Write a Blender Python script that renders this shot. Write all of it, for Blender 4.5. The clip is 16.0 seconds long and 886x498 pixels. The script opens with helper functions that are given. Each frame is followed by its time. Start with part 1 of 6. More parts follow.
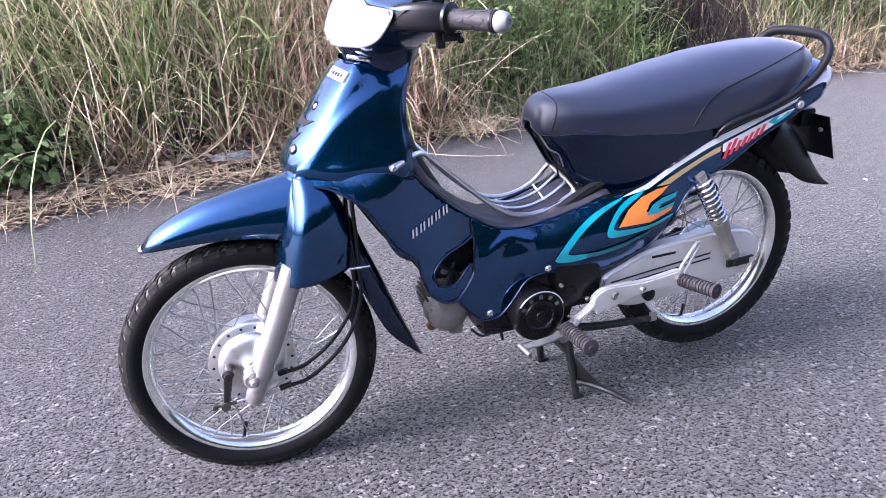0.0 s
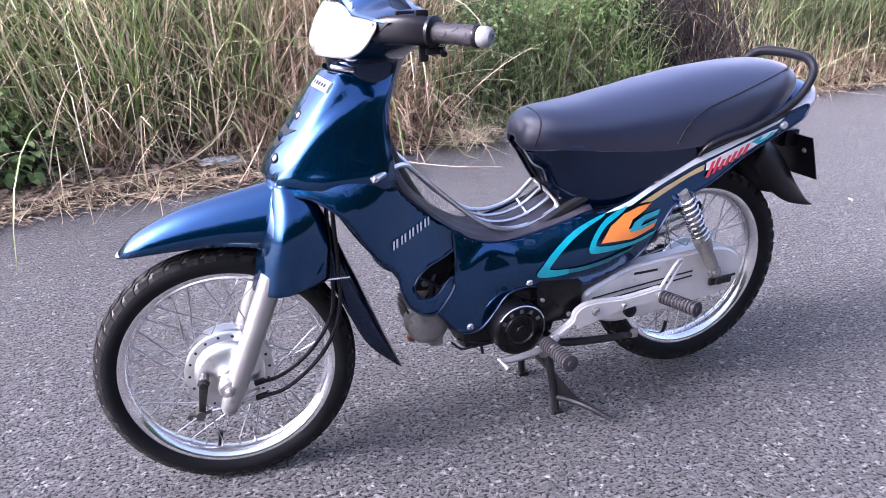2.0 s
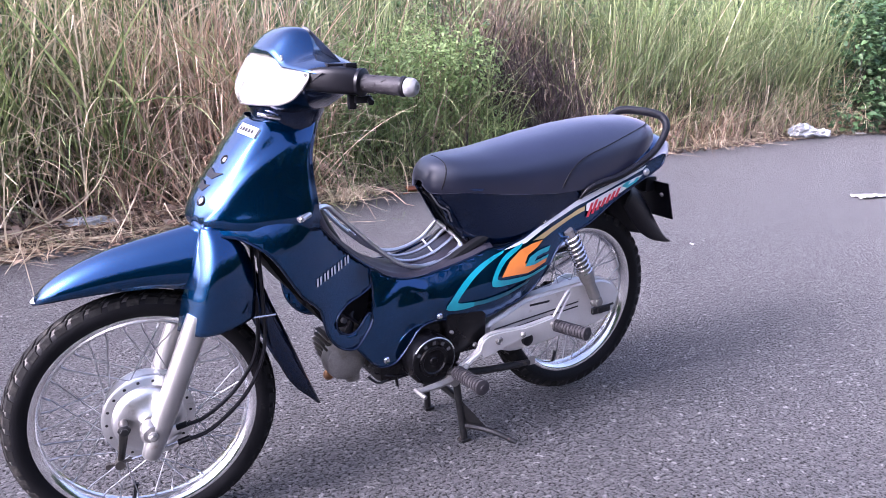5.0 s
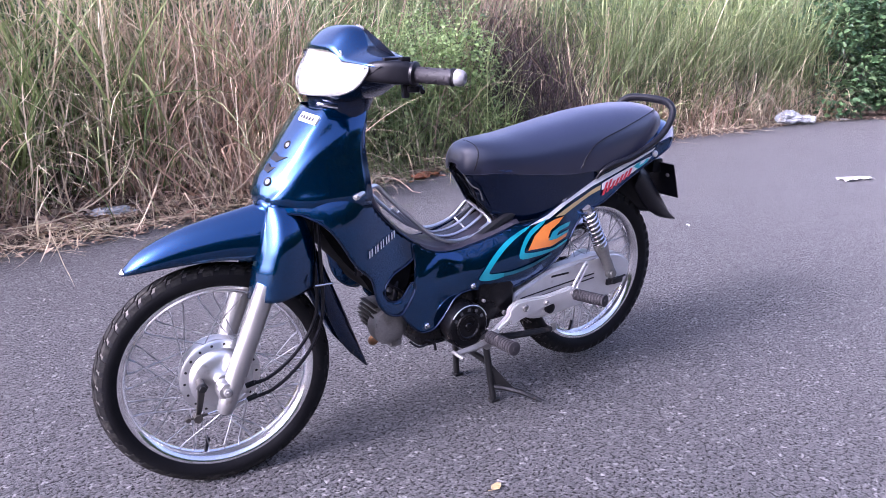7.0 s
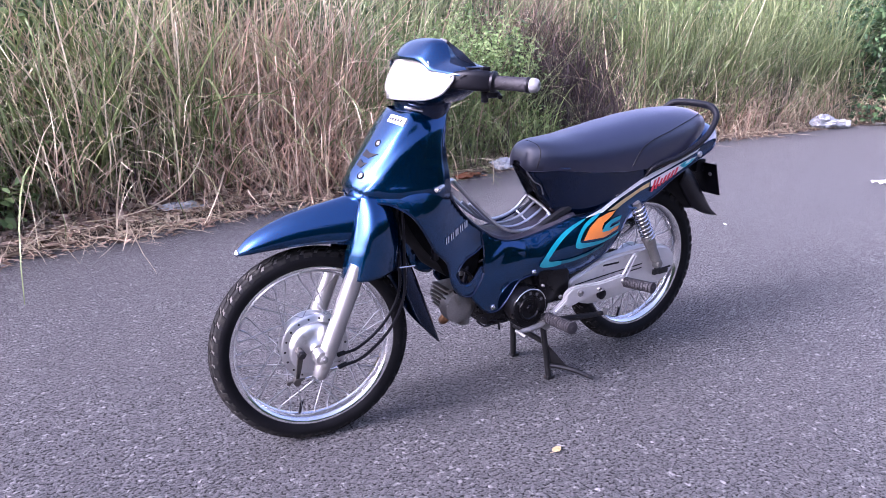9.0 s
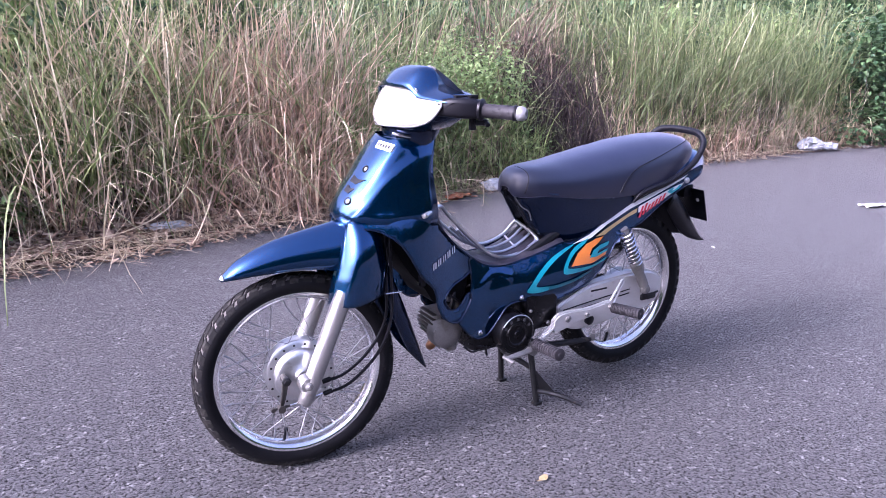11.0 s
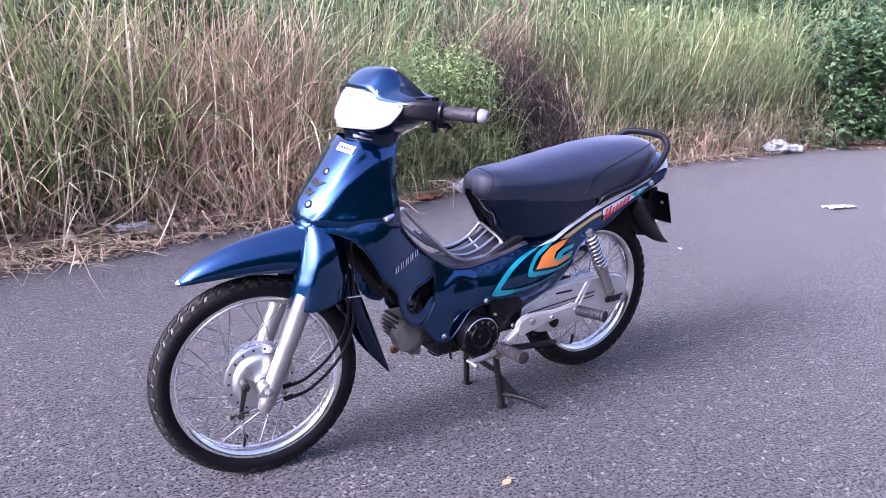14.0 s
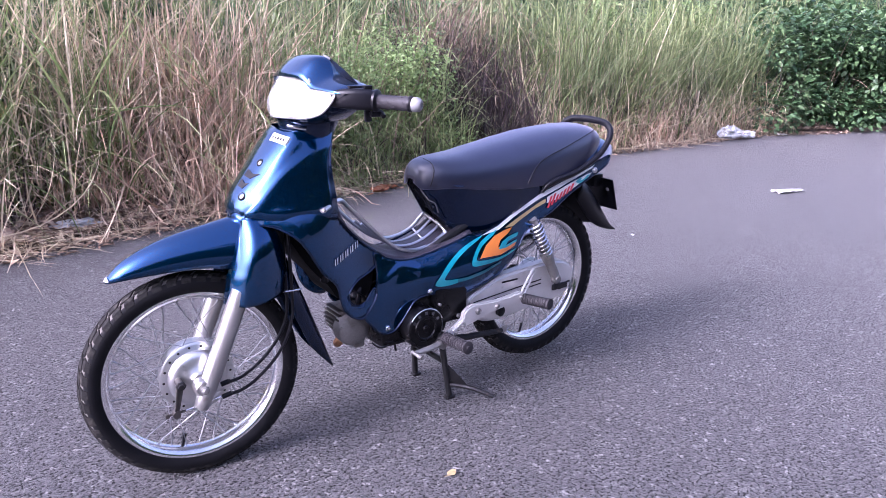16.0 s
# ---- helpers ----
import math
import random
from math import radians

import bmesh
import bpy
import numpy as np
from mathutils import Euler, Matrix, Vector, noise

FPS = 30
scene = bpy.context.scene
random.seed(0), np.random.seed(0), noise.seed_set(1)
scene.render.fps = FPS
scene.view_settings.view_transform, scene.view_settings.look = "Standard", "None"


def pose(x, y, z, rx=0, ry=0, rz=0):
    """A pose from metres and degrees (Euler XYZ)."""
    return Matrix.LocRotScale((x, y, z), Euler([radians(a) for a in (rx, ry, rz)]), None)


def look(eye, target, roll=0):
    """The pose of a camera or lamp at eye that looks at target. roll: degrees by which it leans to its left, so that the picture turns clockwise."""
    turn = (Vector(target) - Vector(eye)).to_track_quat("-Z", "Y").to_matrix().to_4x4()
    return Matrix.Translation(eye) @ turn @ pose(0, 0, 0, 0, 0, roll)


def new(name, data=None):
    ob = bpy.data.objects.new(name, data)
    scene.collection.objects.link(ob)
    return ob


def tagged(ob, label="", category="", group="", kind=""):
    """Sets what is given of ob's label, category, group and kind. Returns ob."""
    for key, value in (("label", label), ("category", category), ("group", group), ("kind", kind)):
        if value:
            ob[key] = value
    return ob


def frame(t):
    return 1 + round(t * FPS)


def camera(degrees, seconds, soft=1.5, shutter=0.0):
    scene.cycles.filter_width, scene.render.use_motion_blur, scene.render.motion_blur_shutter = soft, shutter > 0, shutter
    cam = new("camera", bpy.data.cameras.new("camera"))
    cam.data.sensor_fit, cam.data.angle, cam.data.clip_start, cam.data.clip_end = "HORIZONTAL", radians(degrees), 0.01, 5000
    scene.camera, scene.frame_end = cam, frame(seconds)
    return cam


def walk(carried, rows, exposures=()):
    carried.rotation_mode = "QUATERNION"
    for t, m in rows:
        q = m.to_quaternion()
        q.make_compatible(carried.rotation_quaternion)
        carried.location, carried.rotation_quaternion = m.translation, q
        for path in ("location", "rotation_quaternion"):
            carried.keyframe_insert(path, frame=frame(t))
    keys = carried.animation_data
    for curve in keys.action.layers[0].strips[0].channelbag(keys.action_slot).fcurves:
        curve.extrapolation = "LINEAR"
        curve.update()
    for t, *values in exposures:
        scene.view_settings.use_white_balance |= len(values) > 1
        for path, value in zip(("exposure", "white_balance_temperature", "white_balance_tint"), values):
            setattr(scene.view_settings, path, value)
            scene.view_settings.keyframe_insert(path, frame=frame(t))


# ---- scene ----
LENS = 64.13
ROWS = [
    (0.0, -0.0531, -1.4420, 1.1082, 66.647, 2.357, -20.791),
    (0.5, -0.0457, -1.4441, 1.1149, 67.398, 2.156, -19.935),
    (1.0, -0.0380, -1.4463, 1.1191, 67.874, 2.452, -19.901),
    (1.5, -0.0400, -1.4454, 1.1166, 67.675, 2.241, -19.018),
    (2.0, -0.0291, -1.4417, 1.1141, 67.306, 0.871, -20.930),
    (2.5, -0.0291, -1.4485, 1.1044, 68.407, 0.833, -23.319),
    (3.0, -0.0596, -1.4687, 1.0995, 68.350, 1.378, -24.360),
    (3.5, -0.0764, -1.4752, 1.0965, 69.277, 1.357, -27.581),
    (4.0, -0.0885, -1.4825, 1.0784, 71.660, -0.153, -29.066),
    (4.5, -0.1208, -1.5017, 1.0810, 72.094, -1.543, -29.482),
    (4.7, -0.1549, -1.5018, 1.0863, 72.407, -1.578, -31.005),
    (6.8, -0.3837, -1.5681, 1.1099, 72.804, -0.555, -34.622),
    (7.0, -0.4080, -1.5917, 1.1054, 71.938, -0.722, -33.558),
    (7.5, -0.5065, -1.6588, 1.1148, 71.393, -1.333, -33.718),
    (8.0, -0.5841, -1.6926, 1.1302, 72.661, -1.781, -32.825),
    (8.5, -0.6258, -1.7205, 1.1325, 72.043, -1.538, -32.365),
    (9.0, -0.6291, -1.7140, 1.1318, 72.134, -0.648, -31.353),
    (9.2, -0.6371, -1.7081, 1.1404, 72.057, -0.779, -32.132),
    (11.5, -0.6077, -1.7090, 1.1546, 73.757, -1.488, -32.050),
    (12.0, -0.6055, -1.7093, 1.1563, 73.525, -1.987, -33.064),
    (12.5, -0.6032, -1.7181, 1.1596, 73.634, -2.344, -33.700),
    (13.0, -0.5963, -1.7217, 1.1609, 73.590, -2.186, -34.062),
    (13.5, -0.5861, -1.7192, 1.1623, 73.607, -2.089, -34.037),
    (14.0, -0.5761, -1.7112, 1.1590, 73.565, -1.751, -33.895),
    (14.5, -0.5684, -1.7146, 1.1605, 73.511, -1.748, -34.328),
    (15.0, -0.5575, -1.7170, 1.1578, 73.568, -1.718, -35.407),
    (15.5, -0.5386, -1.7261, 1.1579, 73.673, -1.513, -37.159),
    (16.0, -0.5070, -1.7352, 1.1539, 72.893, -1.446, -36.866),
]
cam = camera(LENS, 16.0, soft=0.55)
EXPOSURES = [(0.0, 2.0, 5350, 27), (4.0, 1.90, 5350, 31), (8.5, 1.69, 5200, 38), (16.0, 1.70, 5200, 39)]
walk(cam, [(t, pose(x, y, z, rx, ry, rz)) for t, x, y, z, rx, ry, rz in ROWS], EXPOSURES)

# ---- world and sun ----
SUN_AZ, SUN_EL = radians(178), radians(33)   # direction towards the sun, from +x counter-clockwise
world = bpy.data.worlds.new("overcast_sky")
scene.world = world
world.use_nodes = True
wn = world.node_tree.nodes
sky = wn.new("ShaderNodeTexSky")
sky.sky_type, sky.sun_disc = "NISHITA", False
sky.sun_elevation, sky.sun_rotation = SUN_EL, math.pi / 2 - SUN_AZ
sky.air_density, sky.dust_density, sky.ozone_density = 1.0, 9.0, 1.0
pale = wn.new("ShaderNodeHueSaturation")   # thin even cloud: the blue is washed out
pale.inputs["Saturation"].default_value = 0.72
world.node_tree.links.new(sky.outputs[0], pale.inputs["Color"])
world.node_tree.links.new(pale.outputs[0], wn["Background"].inputs[0])
wn["Background"].inputs[1].default_value = 0.155
sun = new("sun", bpy.data.lights.new("sun", "SUN"))
sun.data.energy, sun.data.angle, sun.data.color = 2.3, radians(17), (1.0, 0.90, 0.77)
sun_dir = Vector((math.cos(SUN_EL) * math.cos(SUN_AZ), math.cos(SUN_EL) * math.sin(SUN_AZ), math.sin(SUN_EL)))
sun.matrix_world = look(sun_dir * 30, (0, 0, 0))


# ---- materials ----
def mat(name, col, rough=0.5, metal=0.0, var=0.12, scale=9.0, bump=0.0, bscale=220.0, coat=0.0, spots=None, trans=0.0, coat_rough=0.04, spec=0.5):
    """A surface with variation at two scales, fine relief and optional specks of dirt."""
    m = bpy.data.materials.new(name)
    m.use_nodes = True
    n, l = m.node_tree.nodes, m.node_tree.links
    b = n["Principled BSDF"]
    co = n.new("ShaderNodeTexCoord")
    big = n.new("ShaderNodeTexNoise")
    big.inputs["Scale"].default_value, big.inputs["Detail"].default_value = scale, 6
    fine = n.new("ShaderNodeTexNoise")
    fine.inputs["Scale"].default_value, fine.inputs["Detail"].default_value = bscale, 4
    for tex in (big, fine):
        l.new(co.outputs["Object"], tex.inputs["Vector"])
    add = n.new("ShaderNodeMath")
    add.operation = "MULTIPLY_ADD"
    l.new(fine.outputs["Fac"], add.inputs[0])
    add.inputs[1].default_value = 0.4
    l.new(big.outputs["Fac"], add.inputs[2])
    ramp = n.new("ShaderNodeValToRGB")
    ramp.color_ramp.elements[0].position, ramp.color_ramp.elements[1].position = 0.45, 0.95
    ramp.color_ramp.elements[0].color = [c * (1 - var) for c in col] + [1]
    ramp.color_ramp.elements[1].color = [min(1, c * (1 + var)) for c in col] + [1]
    l.new(add.outputs[0], ramp.inputs[0])
    out = ramp.outputs[0]
    if spots:
        scol, amount, sscale = spots
        dirt = n.new("ShaderNodeTexNoise")
        dirt.inputs["Scale"].default_value, dirt.inputs["Detail"].default_value = sscale, 8
        l.new(co.outputs["Object"], dirt.inputs["Vector"])
        cut = n.new("ShaderNodeMapRange")
        cut.inputs[1].default_value, cut.inputs[2].default_value = 0.72 - amount * 0.35, 0.80
        cut.inputs[4].default_value = 0.85
        l.new(dirt.outputs["Fac"], cut.inputs[0])
        mix = n.new("ShaderNodeMix")
        mix.data_type = "RGBA"
        l.new(cut.outputs[0], mix.inputs[0])
        l.new(out, mix.inputs[6])
        mix.inputs[7].default_value = (*scol, 1)
        out = mix.outputs[2]
    l.new(out, b.inputs["Base Color"])
    rr = n.new("ShaderNodeMapRange")
    rr.inputs[3].default_value, rr.inputs[4].default_value = max(0, rough * 0.75), min(1, rough * 1.25)
    l.new(big.outputs["Fac"], rr.inputs[0])
    l.new(rr.outputs[0], b.inputs["Roughness"])
    b.inputs["Metallic"].default_value = metal
    b.inputs["Coat Weight"].default_value, b.inputs["Coat Roughness"].default_value = coat, coat_rough
    b.inputs["Transmission Weight"].default_value = trans
    b.inputs["Specular IOR Level"].default_value = spec
    if bump:
        bp = n.new("ShaderNodeBump")
        bp.inputs["Strength"].default_value, bp.inputs["Distance"].default_value = bump, 0.002
        l.new(fine.outputs["Fac"], bp.inputs["Height"])
        l.new(bp.outputs[0], b.inputs["Normal"])
    return m


def plant(name, cols, rough=0.6, through_light=0.3):
    """Leaves or blades: a colour for every blade or leaf from a ramp, with streaks along it and light passing through."""
    m = bpy.data.materials.new(name)
    m.use_nodes = True
    n, l = m.node_tree.nodes, m.node_tree.links
    b = n["Principled BSDF"]
    geo = n.new("ShaderNodeNewGeometry")
    ramp = n.new("ShaderNodeValToRGB")
    el = ramp.color_ramp.elements
    for i, c in enumerate(cols):
        e = el[i] if i < 2 else el.new(0.5)
        e.color = (*c, 1)
    for i, c in enumerate(cols):
        el[i].position = i / (len(cols) - 1)
        el[i].color = (*c, 1)
    l.new(geo.outputs["Random Per Island"], ramp.inputs[0])
    co = n.new("ShaderNodeTexCoord")
    tex = n.new("ShaderNodeTexNoise")
    tex.inputs["Scale"].default_value, tex.inputs["Detail"].default_value = 14.0, 6
    l.new(co.outputs["Object"], tex.inputs["Vector"])
    hsv = n.new("ShaderNodeHueSaturation")
    val = n.new("ShaderNodeMapRange")
    val.inputs[1].default_value, val.inputs[2].default_value = 0.3, 0.7
    val.inputs[3].default_value, val.inputs[4].default_value = 0.7, 1.3
    l.new(tex.outputs["Fac"], val.inputs[0])
    l.new(val.outputs[0], hsv.inputs["Value"])
    l.new(ramp.outputs[0], hsv.inputs["Color"])
    l.new(hsv.outputs[0], b.inputs["Base Color"])
    b.inputs["Roughness"].default_value = rough
    b.inputs["Specular IOR Level"].default_value = 0.3
    tr = n.new("ShaderNodeBsdfTranslucent")
    l.new(hsv.outputs[0], tr.inputs["Color"])
    mix = n.new("ShaderNodeMixShader")
    mix.inputs[0].default_value = through_light
    l.new(b.outputs[0], mix.inputs[1])
    l.new(tr.outputs[0], mix.inputs[2])
    l.new(mix.outputs[0], n["Material Output"].inputs[0])
    return m


def asphalt_material():
    """Grey bitumen with stone chips at two sizes, dark pits between them, worn patches and a dusty sheen."""
    m = bpy.data.materials.new("asphalt")
    m.use_nodes = True
    n, l = m.node_tree.nodes, m.node_tree.links
    b = n["Principled BSDF"]
    co = n.new("ShaderNodeTexCoord")

    def tex(kind, scale, source, detail=0, rough=0.6, feature=None):
        t = n.new(kind)
        t.inputs["Scale"].default_value = scale
        if kind == "ShaderNodeTexNoise":
            t.inputs["Detail"].default_value, t.inputs["Roughness"].default_value = detail, rough
        if feature:
            t.feature = feature
        l.new(source, t.inputs["Vector"])
        return t

    def span(source, a, c, lo, hi):
        r = n.new("ShaderNodeMapRange")
        for k, v in enumerate((a, c, lo, hi)):
            r.inputs[k + 1].default_value = v
        l.new(source, r.inputs[0])
        return r.outputs[0]

    def math_node(op, p, q):
        r = n.new("ShaderNodeMath")
        r.operation = op
        for k, v in enumerate((p, q)):
            if isinstance(v, (int, float)):
                r.inputs[k].default_value = v
            else:
                l.new(v, r.inputs[k])
        return r.outputs[0]

    obj = co.outputs["Object"]
    warp = tex("ShaderNodeTexNoise", 70, obj, 3)
    bend = n.new("ShaderNodeVectorMath")
    bend.operation = "MULTIPLY_ADD"
    bend.inputs[1].default_value = (0.016, 0.016, 0.016)
    l.new(warp.outputs["Color"], bend.inputs[0])
    l.new(obj, bend.inputs[2])
    chips = tex("ShaderNodeTexVoronoi", 92, bend.outputs[0])
    grit = tex("ShaderNodeTexVoronoi", 260, bend.outputs[0])
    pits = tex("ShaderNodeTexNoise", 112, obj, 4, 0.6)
    broad = tex("ShaderNodeTexNoise", 0.8, obj, 9, 0.62)
    blotch = tex("ShaderNodeTexNoise", 9.0, obj, 5, 0.6)
    speck = tex("ShaderNodeTexNoise", 34.0, obj, 4, 0.65)
    sep = n.new("ShaderNodeSeparateColor")
    l.new(chips.outputs["Color"], sep.inputs[0])
    sep2 = n.new("ShaderNodeSeparateColor")
    l.new(grit.outputs["Color"], sep2.inputs[0])
    ramp = n.new("ShaderNodeValToRGB")
    el = ramp.color_ramp.elements
    el[0].position, el[0].color = 0.0, (0.0235, 0.0224, 0.0232, 1)
    el[1].position, el[1].color = 1.0, (0.170, 0.165, 0.158, 1)
    for at, c in ((0.50, (0.0400, 0.0380, 0.0392, 1)), (0.90, (0.0610, 0.0585, 0.0595, 1)), (0.955, (0.102, 0.098, 0.098, 1))):
        e = el.new(at)
        e.color = c
    l.new(sep.outputs[0], ramp.inputs[0])
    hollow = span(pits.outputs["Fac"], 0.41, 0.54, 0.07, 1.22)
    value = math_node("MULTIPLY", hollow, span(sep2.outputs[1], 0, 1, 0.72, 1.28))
    value = math_node("MULTIPLY", value, span(broad.outputs["Fac"], 0.3, 0.7, 0.84, 1.18))
    value = math_node("MULTIPLY", value, span(blotch.outputs["Fac"], 0.3, 0.7, 0.90, 1.10))
    value = math_node("MULTIPLY", value, span(speck.outputs["Fac"], 0.35, 0.65, 0.74, 1.26))
    hsv = n.new("ShaderNodeHueSaturation")
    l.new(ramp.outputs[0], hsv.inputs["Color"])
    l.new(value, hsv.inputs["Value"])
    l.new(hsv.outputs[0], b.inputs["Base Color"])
    b.inputs["Roughness"].default_value = 0.70
    l.new(math_node("MULTIPLY", hollow, 0.36), b.inputs["Specular IOR Level"])
    b.inputs["Sheen Weight"].default_value = 0.17
    b.inputs["Sheen Roughness"].default_value = 0.45
    height = math_node("SUBTRACT", hollow, math_node("MULTIPLY", chips.outputs["Distance"], 0.9))
    bp = n.new("ShaderNodeBump")
    bp.inputs["Strength"].default_value, bp.inputs["Distance"].default_value = 1.0, 0.003
    l.new(height, bp.inputs["Height"])
    l.new(bp.outputs[0], b.inputs["Normal"])
    return m


M_ASPHALT = asphalt_material()
M_SOIL = mat("soil", (0.07, 0.05, 0.036), 0.95, var=0.5, scale=5, bump=0.8, bscale=60, spots=((0.22, 0.16, 0.10), 0.6, 18))
M_BLUE = mat("candy_blue_paint", (0.0004, 0.046, 0.142), 0.16, 0.94, var=0.1, scale=4, bscale=900, coat=1.0, coat_rough=0.02)
for node in M_BLUE.node_tree.nodes:
    if node.type == "BSDF_PRINCIPLED":
        node.inputs["Coat IOR"].default_value = 1.5
# darker copy of the blue, with shade put into its colour
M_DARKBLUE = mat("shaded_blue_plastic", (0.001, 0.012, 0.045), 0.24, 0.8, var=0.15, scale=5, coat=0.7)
M_BLACK = mat("black_plastic", (0.005, 0.005, 0.007), 0.32, var=0.25, scale=14, bump=0.15, bscale=700, spec=0.25)
M_MAT = mat("grey_brown_plastic", (0.060, 0.053, 0.066), 0.36, var=0.25, scale=11, bump=0.2, bscale=500, spots=((0.14, 0.12, 0.11), 0.35, 22), spec=0.35)
M_VINYL = mat("black_vinyl", (0.0045, 0.0075, 0.026), 0.42, var=0.15, scale=8, bump=0.2, bscale=520, coat=1.0, coat_rough=0.34)
for node in M_VINYL.node_tree.nodes:
    if node.type == "BSDF_PRINCIPLED":
        node.inputs["Sheen Weight"].default_value, node.inputs["Sheen Roughness"].default_value = 0.42, 0.3
        node.inputs["Sheen Tint"].default_value = (0.74, 0.72, 1.0, 1)
M_RUBBER = mat("tyre_rubber", (0.005, 0.005, 0.006), 0.6, var=0.3, scale=18, bump=0.3, bscale=420, spots=((0.03, 0.027, 0.024), 0.12, 26), spec=0.15)
M_TREAD = mat("dusty_tread", (0.016, 0.0155, 0.015), 0.9, var=0.5, scale=24, bump=0.4, bscale=300, spots=((0.07, 0.065, 0.056), 0.5, 40), spec=0.1)
M_DUST = mat("dusty_groove", (0.085, 0.080, 0.071), 0.95, var=0.5, scale=30, bump=0.3, bscale=300)
M_CHROME = mat("chrome", (0.78, 0.78, 0.80), 0.14, 1.0, var=0.08, scale=12, bscale=350, spots=((0.35, 0.32, 0.30), 0.12, 60))
M_RIM = mat("polished_rim_metal", (0.86, 0.86, 0.86), 0.17, 1.0, var=0.1, scale=14, bump=0.06, bscale=300, spots=((0.40, 0.38, 0.36), 0.15, 50))
M_ALU = mat("polished_aluminium", (0.72, 0.72, 0.715), 0.32, 1.0, var=0.14, scale=10, bump=0.08, bscale=400, spots=((0.28, 0.26, 0.24), 0.22, 30))
M_SILVER = mat("silver_paint", (0.40, 0.395, 0.38), 0.34, 0.85, var=0.12, scale=8, bump=0.1, bscale=500, spots=((0.24, 0.21, 0.18), 0.2, 34))
M_CASE = mat("satin_silver_casting", (0.60, 0.595, 0.58), 0.42, 0.55, var=0.14, scale=9, bump=0.15, bscale=420, spots=((0.30, 0.27, 0.24), 0.25, 28))
M_CAST = mat("cast_aluminium", (0.23, 0.225, 0.215), 0.55, 0.7, var=0.3, scale=16, bump=0.6, bscale=260, spots=((0.10, 0.08, 0.06), 0.45, 26))
M_ENGINE = mat("black_engine_paint", (0.0035, 0.0035, 0.0042), 0.28, 0.0, var=0.3, scale=14, bump=0.3, bscale=260, spots=((0.03, 0.027, 0.024), 0.25, 34), spec=0.22)
M_IRON = mat("black_steel", (0.011, 0.011, 0.012), 0.5, 0.3, var=0.3, scale=18, bump=0.3, bscale=240, spots=((0.10, 0.07, 0.05), 0.25, 40))
M_WHITE = mat("white_sticker", (0.72, 0.73, 0.74), 0.3, var=0.06, scale=12, coat=0.5)
M_CYAN = mat("cyan_sticker", (0.012, 0.30, 0.37), 0.3, var=0.12, scale=30, bscale=900, coat=0.6)
M_TEAL = mat("dark_teal_sticker", (0.006, 0.12, 0.17), 0.3, var=0.25, scale=40, bscale=900, coat=0.6)
M_ORANGE = mat("orange_sticker", (0.80, 0.24, 0.04), 0.3, var=0.08, scale=14, coat=0.6)
M_YELLOW = mat("gold_sticker", (0.40, 0.30, 0.14), 0.3, var=0.15, scale=14, coat=0.6)
M_RED = mat("red_sticker", (0.55, 0.03, 0.05), 0.3, var=0.1, scale=14, coat=0.6)
M_DULLMARK = mat("dull_grey_casting", (0.10, 0.10, 0.10), 0.5, 0.3, var=0.2, scale=20)
M_SPOKE = mat("dull_spoke_steel", (0.36, 0.36, 0.37), 0.35, 0.9, var=0.2, scale=30)
M_FIN = mat("grimy_fins", (0.055, 0.05, 0.045), 0.6, 0.5, var=0.3, scale=20, bump=0.4)
M_CANE = plant("grey_green_grass", [(0.075, 0.110, 0.042), (0.150, 0.190, 0.080), (0.235, 0.275, 0.130), (0.100, 0.145, 0.052), (0.32, 0.34, 0.185)], 0.5, 0.34)
# near-black that puts shade into the gap behind the leg shields
M_VOID = mat("void_black", (0.0035, 0.0035, 0.004), 0.7, var=0.3, scale=14, spec=0.08)
M_HEDGE = plant("hedge_leaves", [(0.02, 0.045, 0.016), (0.035, 0.07, 0.025), (0.05, 0.09, 0.035)], 0.6, 0.2)
M_LETTER = mat("silver_lettering", (0.62, 0.63, 0.66), 0.35, 0.3, var=0.08, scale=20)
M_GREYRUB = mat("grey_rubber", (0.028, 0.026, 0.029), 0.6, var=0.25, scale=25, bump=0.3, bscale=400, spots=((0.10, 0.09, 0.085), 0.15, 40), spec=0.25)
M_CAP = mat("pale_grey_plastic", (0.18, 0.183, 0.187), 0.4, var=0.1, scale=25)
M_AMBER = mat("lens_reflector", (0.72, 0.71, 0.66), 0.25, 0.65, var=0.25, scale=26, coat=0.4, spots=((0.34, 0.31, 0.24), 0.25, 30))
M_TAILRED = mat("tail_lens", (0.62, 0.50, 0.48), 0.15, var=0.12, scale=20, coat=0.6)
M_COPPER = mat("dull_copper", (0.30, 0.16, 0.08), 0.45, 0.8, var=0.3, scale=30)
M_BAG = mat("clear_plastic_film", (0.55, 0.57, 0.575), 0.22, var=0.15, scale=24, bump=0.4, bscale=120, trans=0.2)
M_PAPER = mat("dirty_white_paper", (0.66, 0.64, 0.60), 0.8, var=0.15, scale=25, bump=0.3, bscale=90)
M_STONE = mat("road_chippings", (0.10, 0.096, 0.094), 0.85, var=0.5, scale=40, bump=0.4, bscale=300)
M_DRY = plant("dry_straw", [(0.39, 0.295, 0.195), (0.66, 0.555, 0.385), (0.77, 0.685, 0.49), (0.48, 0.37, 0.250), (0.71, 0.625, 0.44)], 0.6, 0.32)
M_BROWN = plant("dead_brown_grass", [(0.120, 0.090, 0.066), (0.27, 0.205, 0.145), (0.19, 0.145, 0.108), (0.42, 0.325, 0.235)], 0.7, 0.2)
